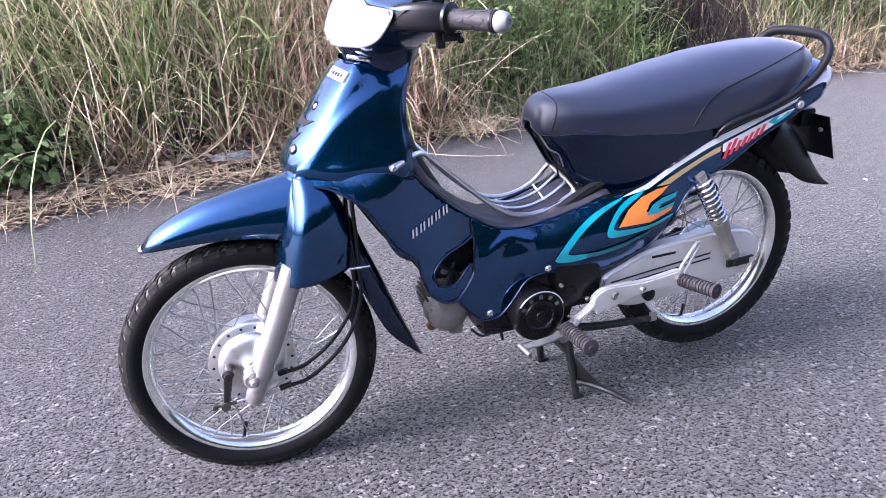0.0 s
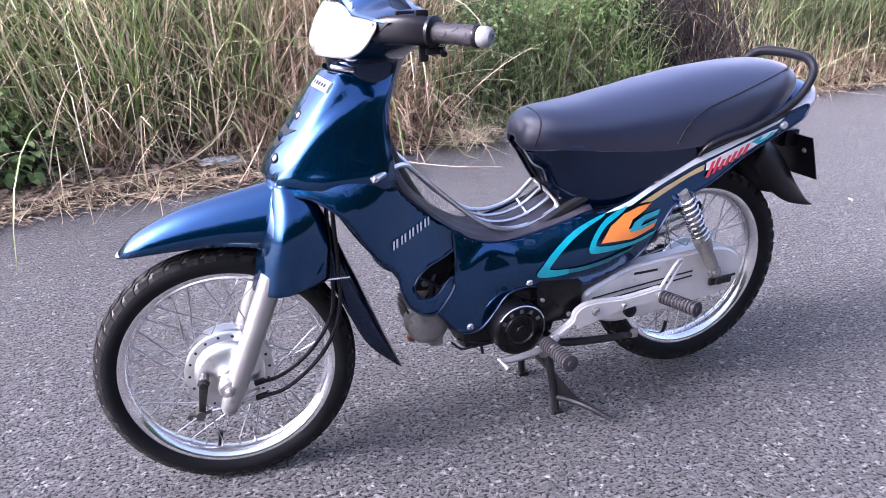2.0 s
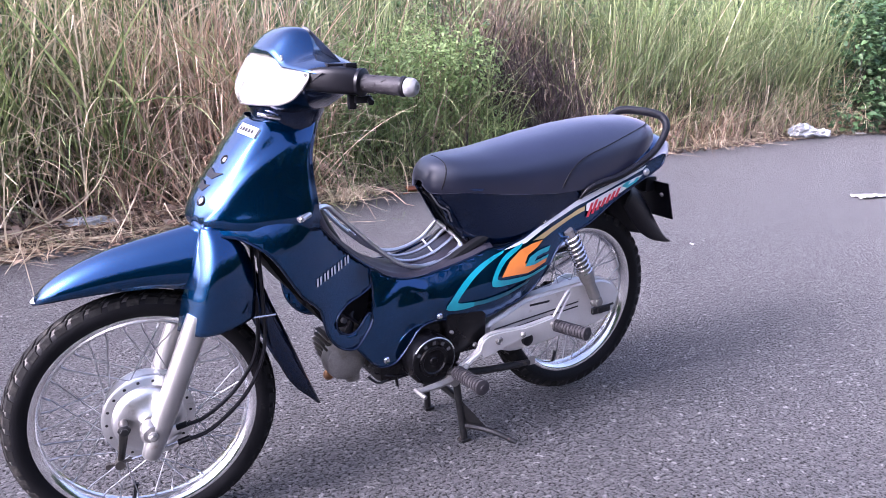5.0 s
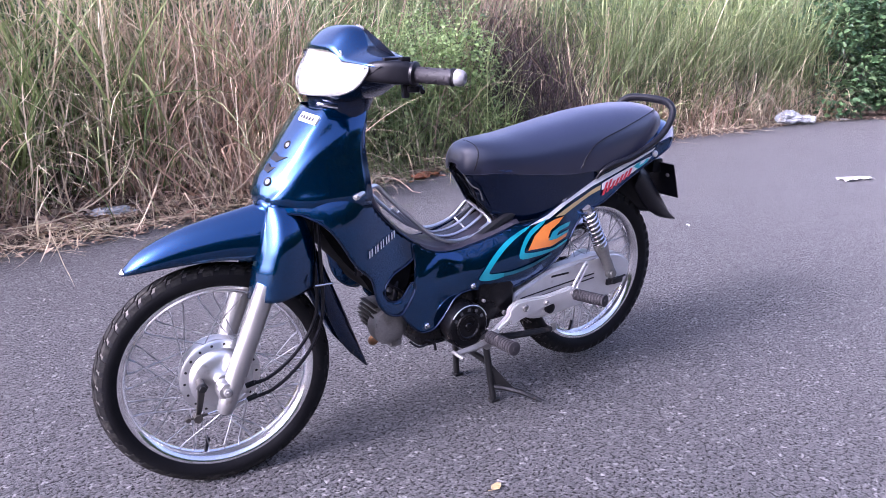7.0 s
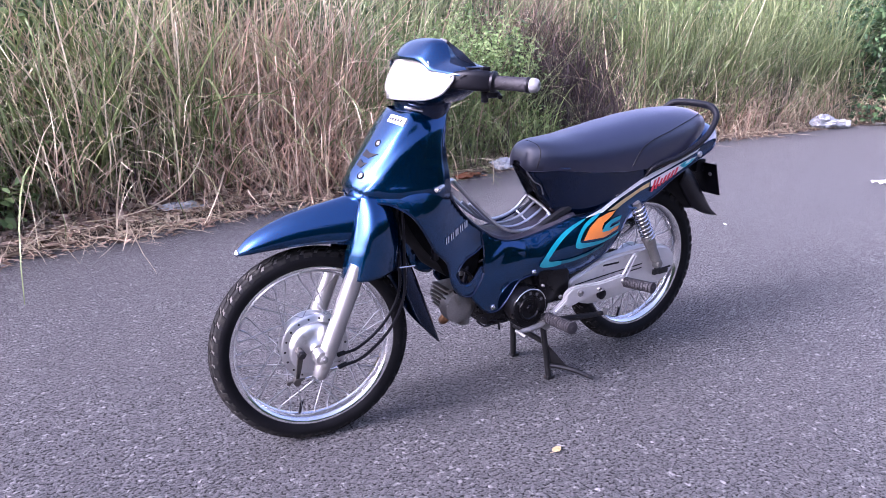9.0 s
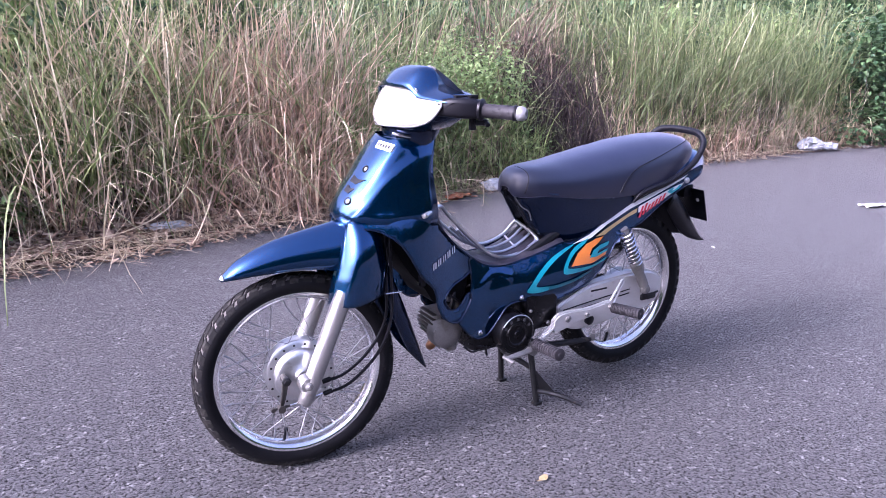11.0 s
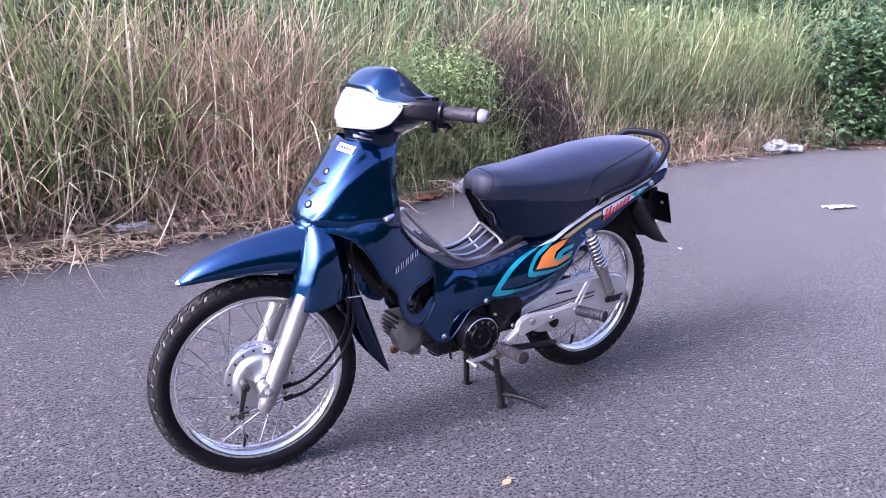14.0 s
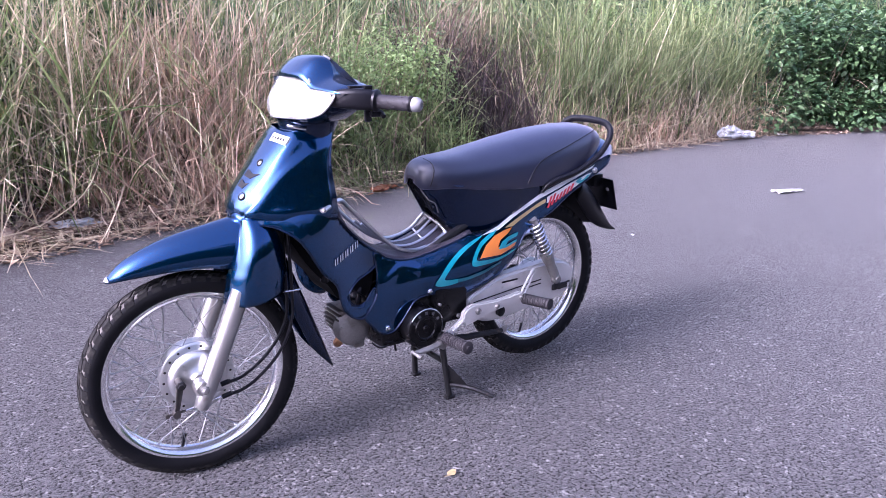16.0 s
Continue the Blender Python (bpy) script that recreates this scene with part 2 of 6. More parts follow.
M_GREEN = plant("green_grass", [(0.090, 0.135, 0.040), (0.185, 0.245, 0.085), (0.30, 0.355, 0.150), (0.120, 0.180, 0.055), (0.42, 0.45, 0.23), (0.235, 0.285, 0.110)], 0.5, 0.36)
M_LEAF = plant("green_leaves", [(0.105, 0.170, 0.058), (0.195, 0.285, 0.100), (0.31, 0.410, 0.165), (0.145, 0.225, 0.076)], 0.45, 0.38)
M_DARKLEAF = plant("dark_green_leaves", [(0.026, 0.058, 0.024), (0.048, 0.098, 0.040), (0.085, 0.150, 0.060), (0.120, 0.195, 0.080)], 0.40, 0.22)
M_LITTER = plant("fallen_leaves", [(0.187, 0.127, 0.094), (0.374, 0.275, 0.198), (0.55, 0.44, 0.33), (0.121, 0.088, 0.072), (0.396, 0.264, 0.187)], 0.8, 0.1)
# dead twigs, near black to paint the shade in gaps and hollow
M_TWIG = plant("shade_dark_twigs", [(0.030, 0.024, 0.026), (0.062, 0.047, 0.046), (0.12, 0.094, 0.085)], 0.8, 0.15)
M_PINK = plant("reddish_dead_straw", [(0.42, 0.275, 0.190), (0.62, 0.445, 0.32), (0.74, 0.575, 0.42), (0.35, 0.225, 0.16), (0.70, 0.585, 0.44)], 0.65, 0.28)
M_RUST = plant("red_brown_leaf", [(0.34, 0.12, 0.06), (0.40, 0.16, 0.08)], 0.7, 0.15)

glass = bpy.data.materials.new("clear_lens")
glass.use_nodes = True
gn, gl = glass.node_tree.nodes, glass.node_tree.links
clear, shine, how = gn.new("ShaderNodeBsdfTransparent"), gn.new("ShaderNodeBsdfGlossy"), gn.new("ShaderNodeMixShader")
clear.inputs["Color"].default_value = (0.93, 0.94, 0.92, 1)
shine.inputs["Roughness"].default_value = 0.04
facing = gn.new("ShaderNodeFresnel")
facing.inputs["IOR"].default_value = 1.45
gl.new(facing.outputs[0], how.inputs[0])
gl.new(clear.outputs[0], how.inputs[1])
gl.new(shine.outputs[0], how.inputs[2])
gl.new(how.outputs[0], gn["Material Output"].inputs[0])
M_GLASS = glass


# ---- mesh helpers ----
def part(name, bm, material, parent, label="", m=None, smooth=True, angle=40, solid=0.0, data=None):
    """Links a bmesh as one mesh object under a thing or a part."""
    me = data
    if me is None:
        me = bpy.data.meshes.new(name)
        bm.normal_update()
        bm.to_mesh(me)
        bm.free()
        me.materials.append(material)
        if smooth:
            me.shade_smooth()
            me.set_sharp_from_angle(angle=radians(angle))
    ob = new(name, me)
    if parent is not None:
        ob.parent = parent
        if parent.type == "EMPTY":
            ob.matrix_parent_inverse = Matrix.Translation(-parent.location)
    if m is not None:
        ob.matrix_basis = m
    if label:
        ob["label"] = label
    if solid:
        mod = ob.modifiers.new("thickness", "SOLIDIFY")
        mod.thickness, mod.offset = abs(solid), (-1 if solid > 0 else 1)
    return ob


def smooth_line(pts, k=5, closed=False):
    """Catmull-Rom through the points."""
    pts = [Vector(p) for p in pts]
    if k < 2 or len(pts) < 3:
        return pts
    out, n = [], len(pts)
    for i in range(n if closed else n - 1):
        if closed:
            a, b, c, d = (pts[(i + j) % n] for j in (-1, 0, 1, 2))
        else:
            b, c = pts[i], pts[i + 1]
            a = pts[i - 1] if i else b * 2 - c
            d = pts[i + 2] if i + 2 < n else c * 2 - b
        for s in range(k):
            t = s / k
            out.append(0.5 * (2 * b + (c - a) * t + (2 * a - 5 * b + 4 * c - d) * t * t + (3 * b - a - 3 * c + d) * t ** 3))
    if not closed:
        out.append(pts[-1])
    return out


def tube(bm, pts, r, n=8, k=5, closed=False, flat=1.0):
    """A round bar along a smooth line; r may be a list with a value per point."""
    rs = r if isinstance(r, (list, tuple)) else None
    line = smooth_line(pts, k, closed)
    m = len(line)
    rings, up = [], None
    for i, p in enumerate(line):
        if closed:
            d = line[(i + 1) % m] - line[i - 1]
        else:
            d = line[min(i + 1, m - 1)] - line[max(i - 1, 0)]
        d.normalize()
        if up is None:
            up = d.orthogonal().normalized()
        up = (up - d * up.dot(d)).normalized()
        side = d.cross(up)
        if rs:
            f = i / (m - 1) * (len(rs) - 1)
            j = min(int(f), len(rs) - 2)
            rad = rs[j] + (rs[j + 1] - rs[j]) * (f - j)
        else:
            rad = r
        rings.append([bm.verts.new(p + (up * math.cos(a) + side * math.sin(a) * flat) * rad) for a in (2 * math.pi * q / n for q in range(n))])
    for i in range(m if closed else m - 1):
        a, b = rings[i], rings[(i + 1) % m]
        for q in range(n):
            bm.faces.new((a[q], a[(q + 1) % n], b[(q + 1) % n], b[q]))
    if not closed:
        bm.faces.new(rings[0][::-1])
        bm.faces.new(rings[-1])
    return bm


def lathe(bm, profile, m=Matrix(), n=32, caps=True):
    """Turns (radius, height) pairs round the local z axis, placed by m."""
    rings = []
    for r, h in profile:
        if r < 1e-6:
            rings.append([bm.verts.new(m @ Vector((0, 0, h)))])
        else:
            rings.append([bm.verts.new(m @ Vector((r * math.cos(2 * math.pi * q / n), r * math.sin(2 * math.pi * q / n), h))) for q in range(n)])
    for a, b in zip(rings, rings[1:]):
        for q in range(n):
            w = (q + 1) % n
            f = [a[q % len(a)], a[w % len(a)], b[w % len(b)], b[q % len(b)]]
            f = [v for i, v in enumerate(f) if v not in f[:i]]
            if len(f) > 2:
                bm.faces.new(f)
    if caps:
        for ring, flip in ((rings[0], True), (rings[-1], False)):
            if len(ring) > 2:
                bm.faces.new(ring[::-1] if flip else ring)
    return bm


def along(p, q):
    """A pose at p whose z axis points to q."""
    p, q = Vector(p), Vector(q)
    return Matrix.Translation(p) @ (q - p).to_track_quat("Z", "Y").to_matrix().to_4x4()


def rod(bm, p, q, r, n=12, r2=None, bevel=0.0):
    h = (Vector(q) - Vector(p)).length
    r2 = r if r2 is None else r2
    if bevel:
        prof = [(0, 0), (r - bevel, 0), (r, bevel), (r2, h - bevel), (r2 - bevel, h), (0, h)]
    else:
        prof = [(r, 0), (r2, h)]
    return lathe(bm, prof, along(p, q), n)


def box(bm, centre, size, m=Matrix(), bevel=0.0):
    r = bmesh.ops.create_cube(bm, size=1.0, matrix=m @ Matrix.Translation(centre) @ Matrix.Diagonal((*size, 1)))
    if bevel:
        vs = set(r["verts"])
        es = [e for e in bm.edges if e.verts[0] in vs and e.verts[1] in vs]
        bmesh.ops.bevel(bm, geom=es, offset=bevel, segments=2, profile=0.6, affect="EDGES")
    return bm


def loft(bm, rows, closed=False, caps=False):
    vs = [[bm.verts.new(p) for p in row] for row in rows]
    n = len(vs[0])
    for a, b in zip(vs, vs[1:]):
        for q in range(n if closed else n - 1):
            w = (q + 1) % n
            bm.faces.new((a[q], a[w], b[w], b[q]))
    if caps:
        bm.faces.new(vs[0][::-1])
        bm.faces.new(vs[-1])
    return bm


def field(points):
    """A smooth surface (thin plate) through (u, v, height) points."""
    p = np.array(points, float)
    n = len(p)
    d = np.linalg.norm(p[:, None, :2] - p[None, :, :2], axis=2)
    k = np.where(d > 0, d * d * np.log(d + 1e-12), 0) + np.eye(n) * 1e-5
    a = np.zeros((n + 3, n + 3))
    a[:n, :n], a[:n, n], a[:n, n + 1:], a[n, :n], a[n + 1:, :n] = k, 1, p[:, :2], 1, p[:, :2].T
    w = np.linalg.solve(a, np.append(p[:, 2], [0, 0, 0]))

    def value(u, v):
        r = np.hypot(p[:, 0] - u, p[:, 1] - v)
        return float((w[:n] * np.where(r > 0, r * r * np.log(r + 1e-12), 0)).sum() + w[n] + w[n + 1] * u + w[n + 2] * v)
    return value


def panel(outline, fn, cell=0.016, k=4, drop=0.0, way=(0, -1, 0), bead=0.0):
    """A curved sheet: the outline in (u, v), filled, cut into cells and laid on fn(u, v); its rim may roll inwards by drop."""
    line = smooth_line([(u, v, 0) for u, v in outline], k, True)
    bm = bmesh.new()
    f = bm.faces.new([bm.verts.new(p) for p in line])
    bmesh.ops.triangulate(bm, faces=[f])
    us, ws = [p.x for p in line], [p.y for p in line]
    for axis, lo, hi in ((0, min(us), max(us)), (1, min(ws), max(ws))):
        steps = max(1, int((hi - lo) / cell))
        for i in range(1, steps):
            co, no = [0, 0, 0], [0, 0, 0]
            co[axis], no[axis] = lo + (hi - lo) * i / steps, 1
            bmesh.ops.bisect_plane(bm, geom=bm.verts[:] + bm.edges[:] + bm.faces[:], plane_co=co, plane_no=no)
    rim = np.array([(p.x, p.y) for p in smooth_line([(p.x, p.y, 0) for p in line], 8, True)])
    for v in bm.verts:
        u, w = v.co.x, v.co.y
        near = np.hypot(rim[:, 0] - u, rim[:, 1] - w).min()
        v.co = fn(u, w, max(0.0, 1 - near / 0.02) ** 2 * drop)
    outward(bm, way=way)
    if bead:
        bm.faces.ensure_lookup_table()
        count = len(bm.faces)
        tube(bm, [fn(p.x, p.y, drop * 0.5) for p in line], bead, 6, 1, True)
        bm.faces.ensure_lookup_table()
        for f in bm.faces[count:]:
            f.material_index = 1
    return bm


def outward(bm, ref=None, way=None):
    """Turns an open sheet's faces away from a reference point, or along a direction."""
    bm.normal_update()
    total = sum(f.calc_area() * f.normal.dot(Vector(way) if way else f.calc_center_median() - Vector(ref)) for f in bm.faces)
    if total < 0:
        bmesh.ops.reverse_faces(bm, faces=bm.faces[:])
    return bm


def mirrored(bm):
    for v in bm.verts:
        v.co.y = -v.co.y
    bmesh.ops.reverse_faces(bm, faces=bm.faces[:])
    return bm


# ---- ground ----
def verge_edge(x):
    """y of the road's far edge."""
    x = np.asarray(x, float)
    base = np.interp(x, [-40, -1, 0, 1.2, 2.7, 5.3, 8.0, 9.3, 12, 80], [-2.5, 2.12, 2.32, 2.62, 2.86, 3.02, 3.05, 2.65, 1.8, -22])
    return base


def make_ground():
    bm = bmesh.new()
    xs = [-300, -60, -20] + [i * 0.5 for i in range(-16, 61)] + [45, 80, 300]
    rows = []
    rng = np.random.default_rng(3)
    for d in (-300, -60, -20, -8, -0.25, 0.0, 0.12, 0.35, 0.8, 1.5, 3, 6, 20, 80, 300):
        row = []
        for x in xs:
            z = -0.035
            if 0.1 < d < 60 and -20 < x < 60:
                z = 0.03 + 0.05 * min(d, 3) + rng.uniform(-0.015, 0.02)
            row.append((x, float(verge_edge(max(-40, min(80, x)))) + d, z))
        rows.append(row)
    loft(bm, rows)
    g = part("ground", bm, M_SOIL, None)
    tagged(g, "brown earth verge with leaf litter beside the road", "ground", kind="structure")
    bm = bmesh.new()
    rows = []
    xs = [-60, -30, -12] + [i * 0.05 for i in range(-120, 241)] + [14, 20, 40, 70]
    far, near = [], []
    for x in xs:
        wob = 0.05 * noise.noise((x * 1.7, 3.1, 0)) + 0.03 * noise.noise((x * 7, 9.1, 0))
        far.append((x, float(verge_edge(max(-40, min(80, x)))) + wob + 0.06, 0.0))
    loft(bm, [[(x, max(-4.6, y - 9), 0.0) for x, y, z in far], far, [(x, y + 0.03, -0.05) for x, y, z in far]])
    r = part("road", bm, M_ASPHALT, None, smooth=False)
    tagged(r, "worn grey asphalt road with coarse pale chippings", "road", kind="structure")


make_ground()

# ---- motorcycle ----
# x: backwards from the front axle, y: to the rider's right, z: up
bike = new("motorcycle")
bike.location = (0.6, 0, 0)
bike.empty_display_size = 0.3
tagged(bike, "metallic blue underbone motorcycle with cyan and orange stripes on its stand", "motorcycle")
RAKE = math.atan(0.44)
STEER = Matrix.Translation((0.15, -0.011, 0.49)) @ Matrix.Rotation(radians(-6.5), 4, Vector((math.sin(RAKE), 0, math.cos(RAKE)))) @ Matrix.Translation((-0.15, 0, -0.49))
AXLE_F, AXLE_R = Vector((0.0, 0, 0.277)), Vector((1.228, 0, 0.306))


def leg_x(z):
    return 0.015 + 0.42 * (z - 0.272)


def wheel(name, m, radius, half, hub_r, label):
    """Spoked wheel with its axle along y, centred on the origin of m."""
    turn = Matrix.Rotation(radians(90), 4, "X")
    bm = bmesh.new()
    prof = [(0.012, -0.052), (0.030, -0.050), (0.034, -0.030), (hub_r - 0.004, -0.028), (hub_r, -0.026), (hub_r, -0.020), (hub_r - 0.010, -0.016),
            (hub_r - 0.012, 0.012), (hub_r + 0.002, 0.018), (hub_r + 0.004, 0.026), (hub_r - 0.002, 0.030), (0.045, 0.034), (0.030, 0.046), (0.012, 0.050)]
    lathe(bm, prof, turn, 40)
    w = part(name, bm, M_ALU, bike, label, m)
    bm = bmesh.new()
    prof = [(0.2185, -0.020), (0.2285, -0.0245), (0.2295, -0.0270), (0.2270, -0.0280), (0.2185, -0.0245), (0.2120, -0.0170), (0.2065, -0.0090), (0.2045, 0.0),
            (0.2065, 0.0090), (0.2120, 0.0170), (0.2185, 0.0245), (0.2270, 0.0280), (0.2295, 0.0270), (0.2285, 0.0245), (0.2185, 0.020), (0.210, 0.0), (0.2185, -0.020)]
    lathe(bm, prof, turn, 96, caps=False)
    bmesh.ops.remove_doubles(bm, verts=bm.verts[:], dist=1e-5)
    bmesh.ops.recalc_face_normals(bm, faces=bm.faces[:])
    part("rim", bm, M_RIM, w, "polished metal rim", angle=50)
    # tyre carcass with proud tread blocks
    ch = radius - 0.003
    side = [(0.2265, 0.0255), (0.2320, 0.0300), (0.2430, half), (0.2560, half * 0.985), (radius - 0.012, half * 0.82), (radius - 0.007, half * 0.52), (ch, 0.0)]
    prof = [(r, -y) for r, y in side] + [(r, y) for r, y in side[-2::-1]]
    bm = bmesh.new()
    lathe(bm, prof, turn, 120, caps=False)
    for face in bm.faces:
        c = face.calc_center_median()
        face.material_index = 1 if math.hypot(c.x, c.z) > radius - 0.011 else 0
    tyre = part("tyre", bm, M_RUBBER, w, "black rubber tyre with chevron tread", angle=60)
    tyre.data.materials.append(M_DUST)
    yt = np.array([-half * 0.99, -half * 0.82, -half * 0.52, 0, half * 0.52, half * 0.82, half * 0.99])
    rt = np.array([0.254, radius - 0.012, radius - 0.007, ch, radius - 0.007, radius - 0.012, 0.254])

    def on(a, s, lift):
        y = s * half
        r = float(np.interp(y, yt, rt)) + lift
        return Vector((r * math.cos(a), y, r * math.sin(a)))

    bm = bmesh.new()
    pitch = 2 * math.pi / 46
    shapes = [[(0.03, -0.02), (0.49, 0.36), (0.49, 1.10), (0.03, 0.72)], [(0.56, 0.06), (0.83, 0.26), (0.83, 0.96), (0.56, 0.76)], [(0.82, 0.26), (0.97, 0.36), (0.97, 1.02), (0.82, 0.96)]]
    for i in range(46):
        for sgn, off in ((-1, 0.0), (1, 0.5)):
            for sh in shapes:
                low = [bm.verts.new(on((i + off + t) * pitch, sgn * s, -0.001)) for s, t in sh]
                cx, ct = sum(s for s, t in sh) / len(sh), sum(t for s, t in sh) / len(sh)
                top = [bm.verts.new(on((i + off + ct + (t - ct) * 0.97) * pitch, sgn * (cx + (s - cx) * 0.94), 0.0035)) for s, t in sh]
                bm.faces.new(top)
                for q in range(len(sh)):
                    bm.faces.new((low[q], low[(q + 1) % len(sh)], top[(q + 1) % len(sh)], top[q]))
    bmesh.ops.recalc_face_normals(bm, faces=bm.faces[:])
    tagged(part("tread", bm, M_TREAD, w, "dusty chevron tread blocks", smooth=False), kind="stuff")
    # spokes: one mesh, turned and mirrored
    bm = bmesh.new()
    a0 = radians(38)
    tube(bm, [((hub_r - 0.006) * math.cos(a0), 0.027, (hub_r - 0.006) * math.sin(a0)), (0.198, 0.002, 0)], 0.0014, 5, 1)
    rod(bm, (0.194, 0.003, 0.003), (0.206, 0.001, 0), 0.0022, 5)
    data = None
    for i in range(36):
        mm = Matrix.Rotation(2 * math.pi * i / 36 + 0.03, 4, "Y") @ Matrix.Diagonal((1, 1 if i % 2 else -1, 1 if i % 4 < 2 else -1, 1))
        ob = part("spoke", bm, M_SPOKE, w, m=mm, data=data)
        data = ob.data
    bm = lathe(bmesh.new(), [(0.0044, -0.0008), (0.0044, 0.0016), (0.0028, 0.0022)], Matrix.Rotation(radians(90), 4, "X"), 6)
    data = None
    for i in range(18):
        a = 2 * math.pi * i / 18
        ob = part("spoke_hole", bm, M_IRON, w, m=Matrix.Translation(((hub_r - 0.0075) * math.cos(a), -0.0285, (hub_r - 0.0075) * math.sin(a))), data=data)
        data = ob.data
    bm = bmesh.new()
    a = radians(-104)
    d = Vector((math.cos(a), 0, math.sin(a)))
    rod(bm, d * 0.209, d * 0.180, 0.0042, 8)
    rod(bm, d * 0.182, d * 0.172, 0.0055, 8)
    part("valve", bm, M_BLACK, w, "black valve stem")
    return w


front = wheel("front_wheel", STEER @ Matrix.Translation(AXLE_F), 0.2790, 0.0345, 0.091, "spoked wheel with silver drum hub")
rear = wheel("rear_wheel", Matrix.Translation(AXLE_R), 0.2880, 0.0400, 0.072, "spoked wheel with silver drum hub")

# front brake plate with its arm and cables
bm = bmesh.new()
lathe(bm, [(0.0, 0.062), (0.020, 0.062), (0.027, 0.054), (0.052, 0.050), (0.062, 0.047), (0.071, 0.042), (0.075, 0.035), (0.075, 0.024)], Matrix.Translation(AXLE_F) @ Matrix.Rotation(radians(90), 4, "X"), 40)
box(bm, (0.045, -0.05, 0.245), (0.03, 0.014, 0.022), bevel=0.004)
plate = part("brake_plate", bm, M_ALU, bike, "brushed aluminium drum brake plate", STEER)
bm = bmesh.new()
tube(bm, [(-0.052, -0.072, 0.285), (-0.059, -0.074, 0.246), (-0.066, -0.072, 0.212)], [0.013, 0.011, 0.009], 8, 3, flat=0.5)
rod(bm, (-0.052, -0.050, 0.285), (-0.052, -0.082, 0.285), 0.010, 12)
rod(bm, (-0.068, -0.066, 0.208), (-0.068, -0.084, 0.208), 0.010, 12)
rod(bm, (-0.092, -0.074, 0.208), (-0.045, -0.074, 0.212), 0.0035, 8)
rod(bm, (-0.090, -0.080, 0.208), (-0.090, -0.068, 0.208), 0.006, 8)
arm = part("brake_arm", bm, M_FIN, plate, "dull steel brake arm")
bm = bmesh.new()
lathe(bm, [(0.013, 0), (0.013, 0.006), (0.008, 0.009), (0.008, 0.015), (0, 0.016)], along((-0.052, -0.080, 0.285), (-0.052, -1, 0.285)), 6)
part("pivot_nut", bm, M_IRON, arm, "dark pivot nut")
bm = bmesh.new()
tube(bm, [(-0.066, -0.072, 0.208), (0.0, -0.068, 0.216), (0.06, -0.064, 0.226)], 0.0022, 6, 3)
part("brake_rod", bm, M_CHROME, plate, "bright inner brake cable")
for pts in ([(0.05, -0.060, 0.255), (0.11, -0.070, 0.272), (0.18, -0.078, 0.330), (0.228, -0.078, 0.410), (0.235, -0.074, 0.52), (0.235, -0.07, 0.64), (0.25, -0.05, 0.72)],
            [(0.05, -0.066, 0.222), (0.12, -0.080, 0.246), (0.20, -0.088, 0.320), (0.242, -0.086, 0.410), (0.248, -0.080, 0.52), (0.247, -0.075, 0.64), (0.26, -0.05, 0.72)]):
    bm = bmesh.new()
    tube(bm, pts, 0.0046, 8, 6)
    rod(bm, pts[0], Vector(pts[0]).lerp(Vector(pts[1]), 0.35), 0.0068, 10)
    part("cable", bm, M_BLACK, bike, "black sheathed control cable", STEER)

# fork legs
for s in (-1, 1):
    y = 0.086 * s
    bm = bmesh.new()
    top, bot = Vector((leg_x(0.51), y, 0.51)), Vector((leg_x(0.212), y, 0.212))
    d = (top - bot).normalized()
    ln = (top - bot).length
    lathe(bm, [(0.0, 0.0), (0.014, 0.0), (0.019, 0.006), (0.0215, 0.03), (0.0235, 0.10), (0.0245, 0.22), (0.0250, ln)], along(bot, top), 24)
    leg = part("fork_leg", bm, M_SILVER, bike, "silver telescopic fork leg", STEER)
    bm = bmesh.new()
    lathe(bm, [(0.0, -0.022 * 1), (0.020, -0.020), (0.024, -0.012), (0.024, 0.010), (0.018, 0.018), (0, 0.018)], Matrix.Translation((0.0, y, 0.272)) @ Matrix.Rotation(radians(90 * (1 if s < 0 else -1)), 4, "X"), 20)
    part("axle_boss", bm, M_SILVER, leg)
    bm = bmesh.new()
    lathe(bm, [(0.0085, 0), (0.0105, 0.003), (0.0105, 0.009), (0.006, 0.011), (0.006, 0.016), (0, 0.017)], Matrix.Translation((0.0, y + s * 0.020, 0.272)) @ Matrix.Rotation(radians(90 * (1 if s < 0 else -1)), 4, "X"), 6 if s > 0 else 12)
    part("axle_nut", bm, M_CAST, leg, "dull steel axle nut")

# front fender: long blade, fork covers and rear flap
ridge = [(-0.188, 0.556), (-0.160, 0.588), (-0.117, 0.615), (-0.057, 0.640), (0.002, 0.656), (0.062, 0.669), (0.135, 0.684), (0.190, 0.695)]
skirt = [(-0.184, 0.553), (-0.160, 0.560), (-0.117, 0.567), (-0.062, 0.572), (-0.008, 0.574), (0.050, 0.572), (0.110, 0.562), (0.165, 0.560)]
wide = [0.006, 0.028, 0.043, 0.052, 0.058, 0.063, 0.068, 0.070]
rows = []
rl, sl, wl = smooth_line([(a, 0, b) for a, b in ridge], 4), smooth_line([(a, 0, b) for a, b in skirt], 4), smooth_line([(w, 0, 0) for w in wide], 4)
for a, b, w in zip(rl, sl, wl):
    row = []
    for q in range(-8, 9):
        t = q / 8
        c = abs(t) ** 2.6
        row.append((a.x + (b.x - a.x) * c, w.x * math.copysign(min(1.0, abs(t) * 1.25) ** 0.9, t), a.z + (b.z - a.z) * c + 0.004 * (1 - min(1, abs(t) * 3)) ))
    rows.append(row)
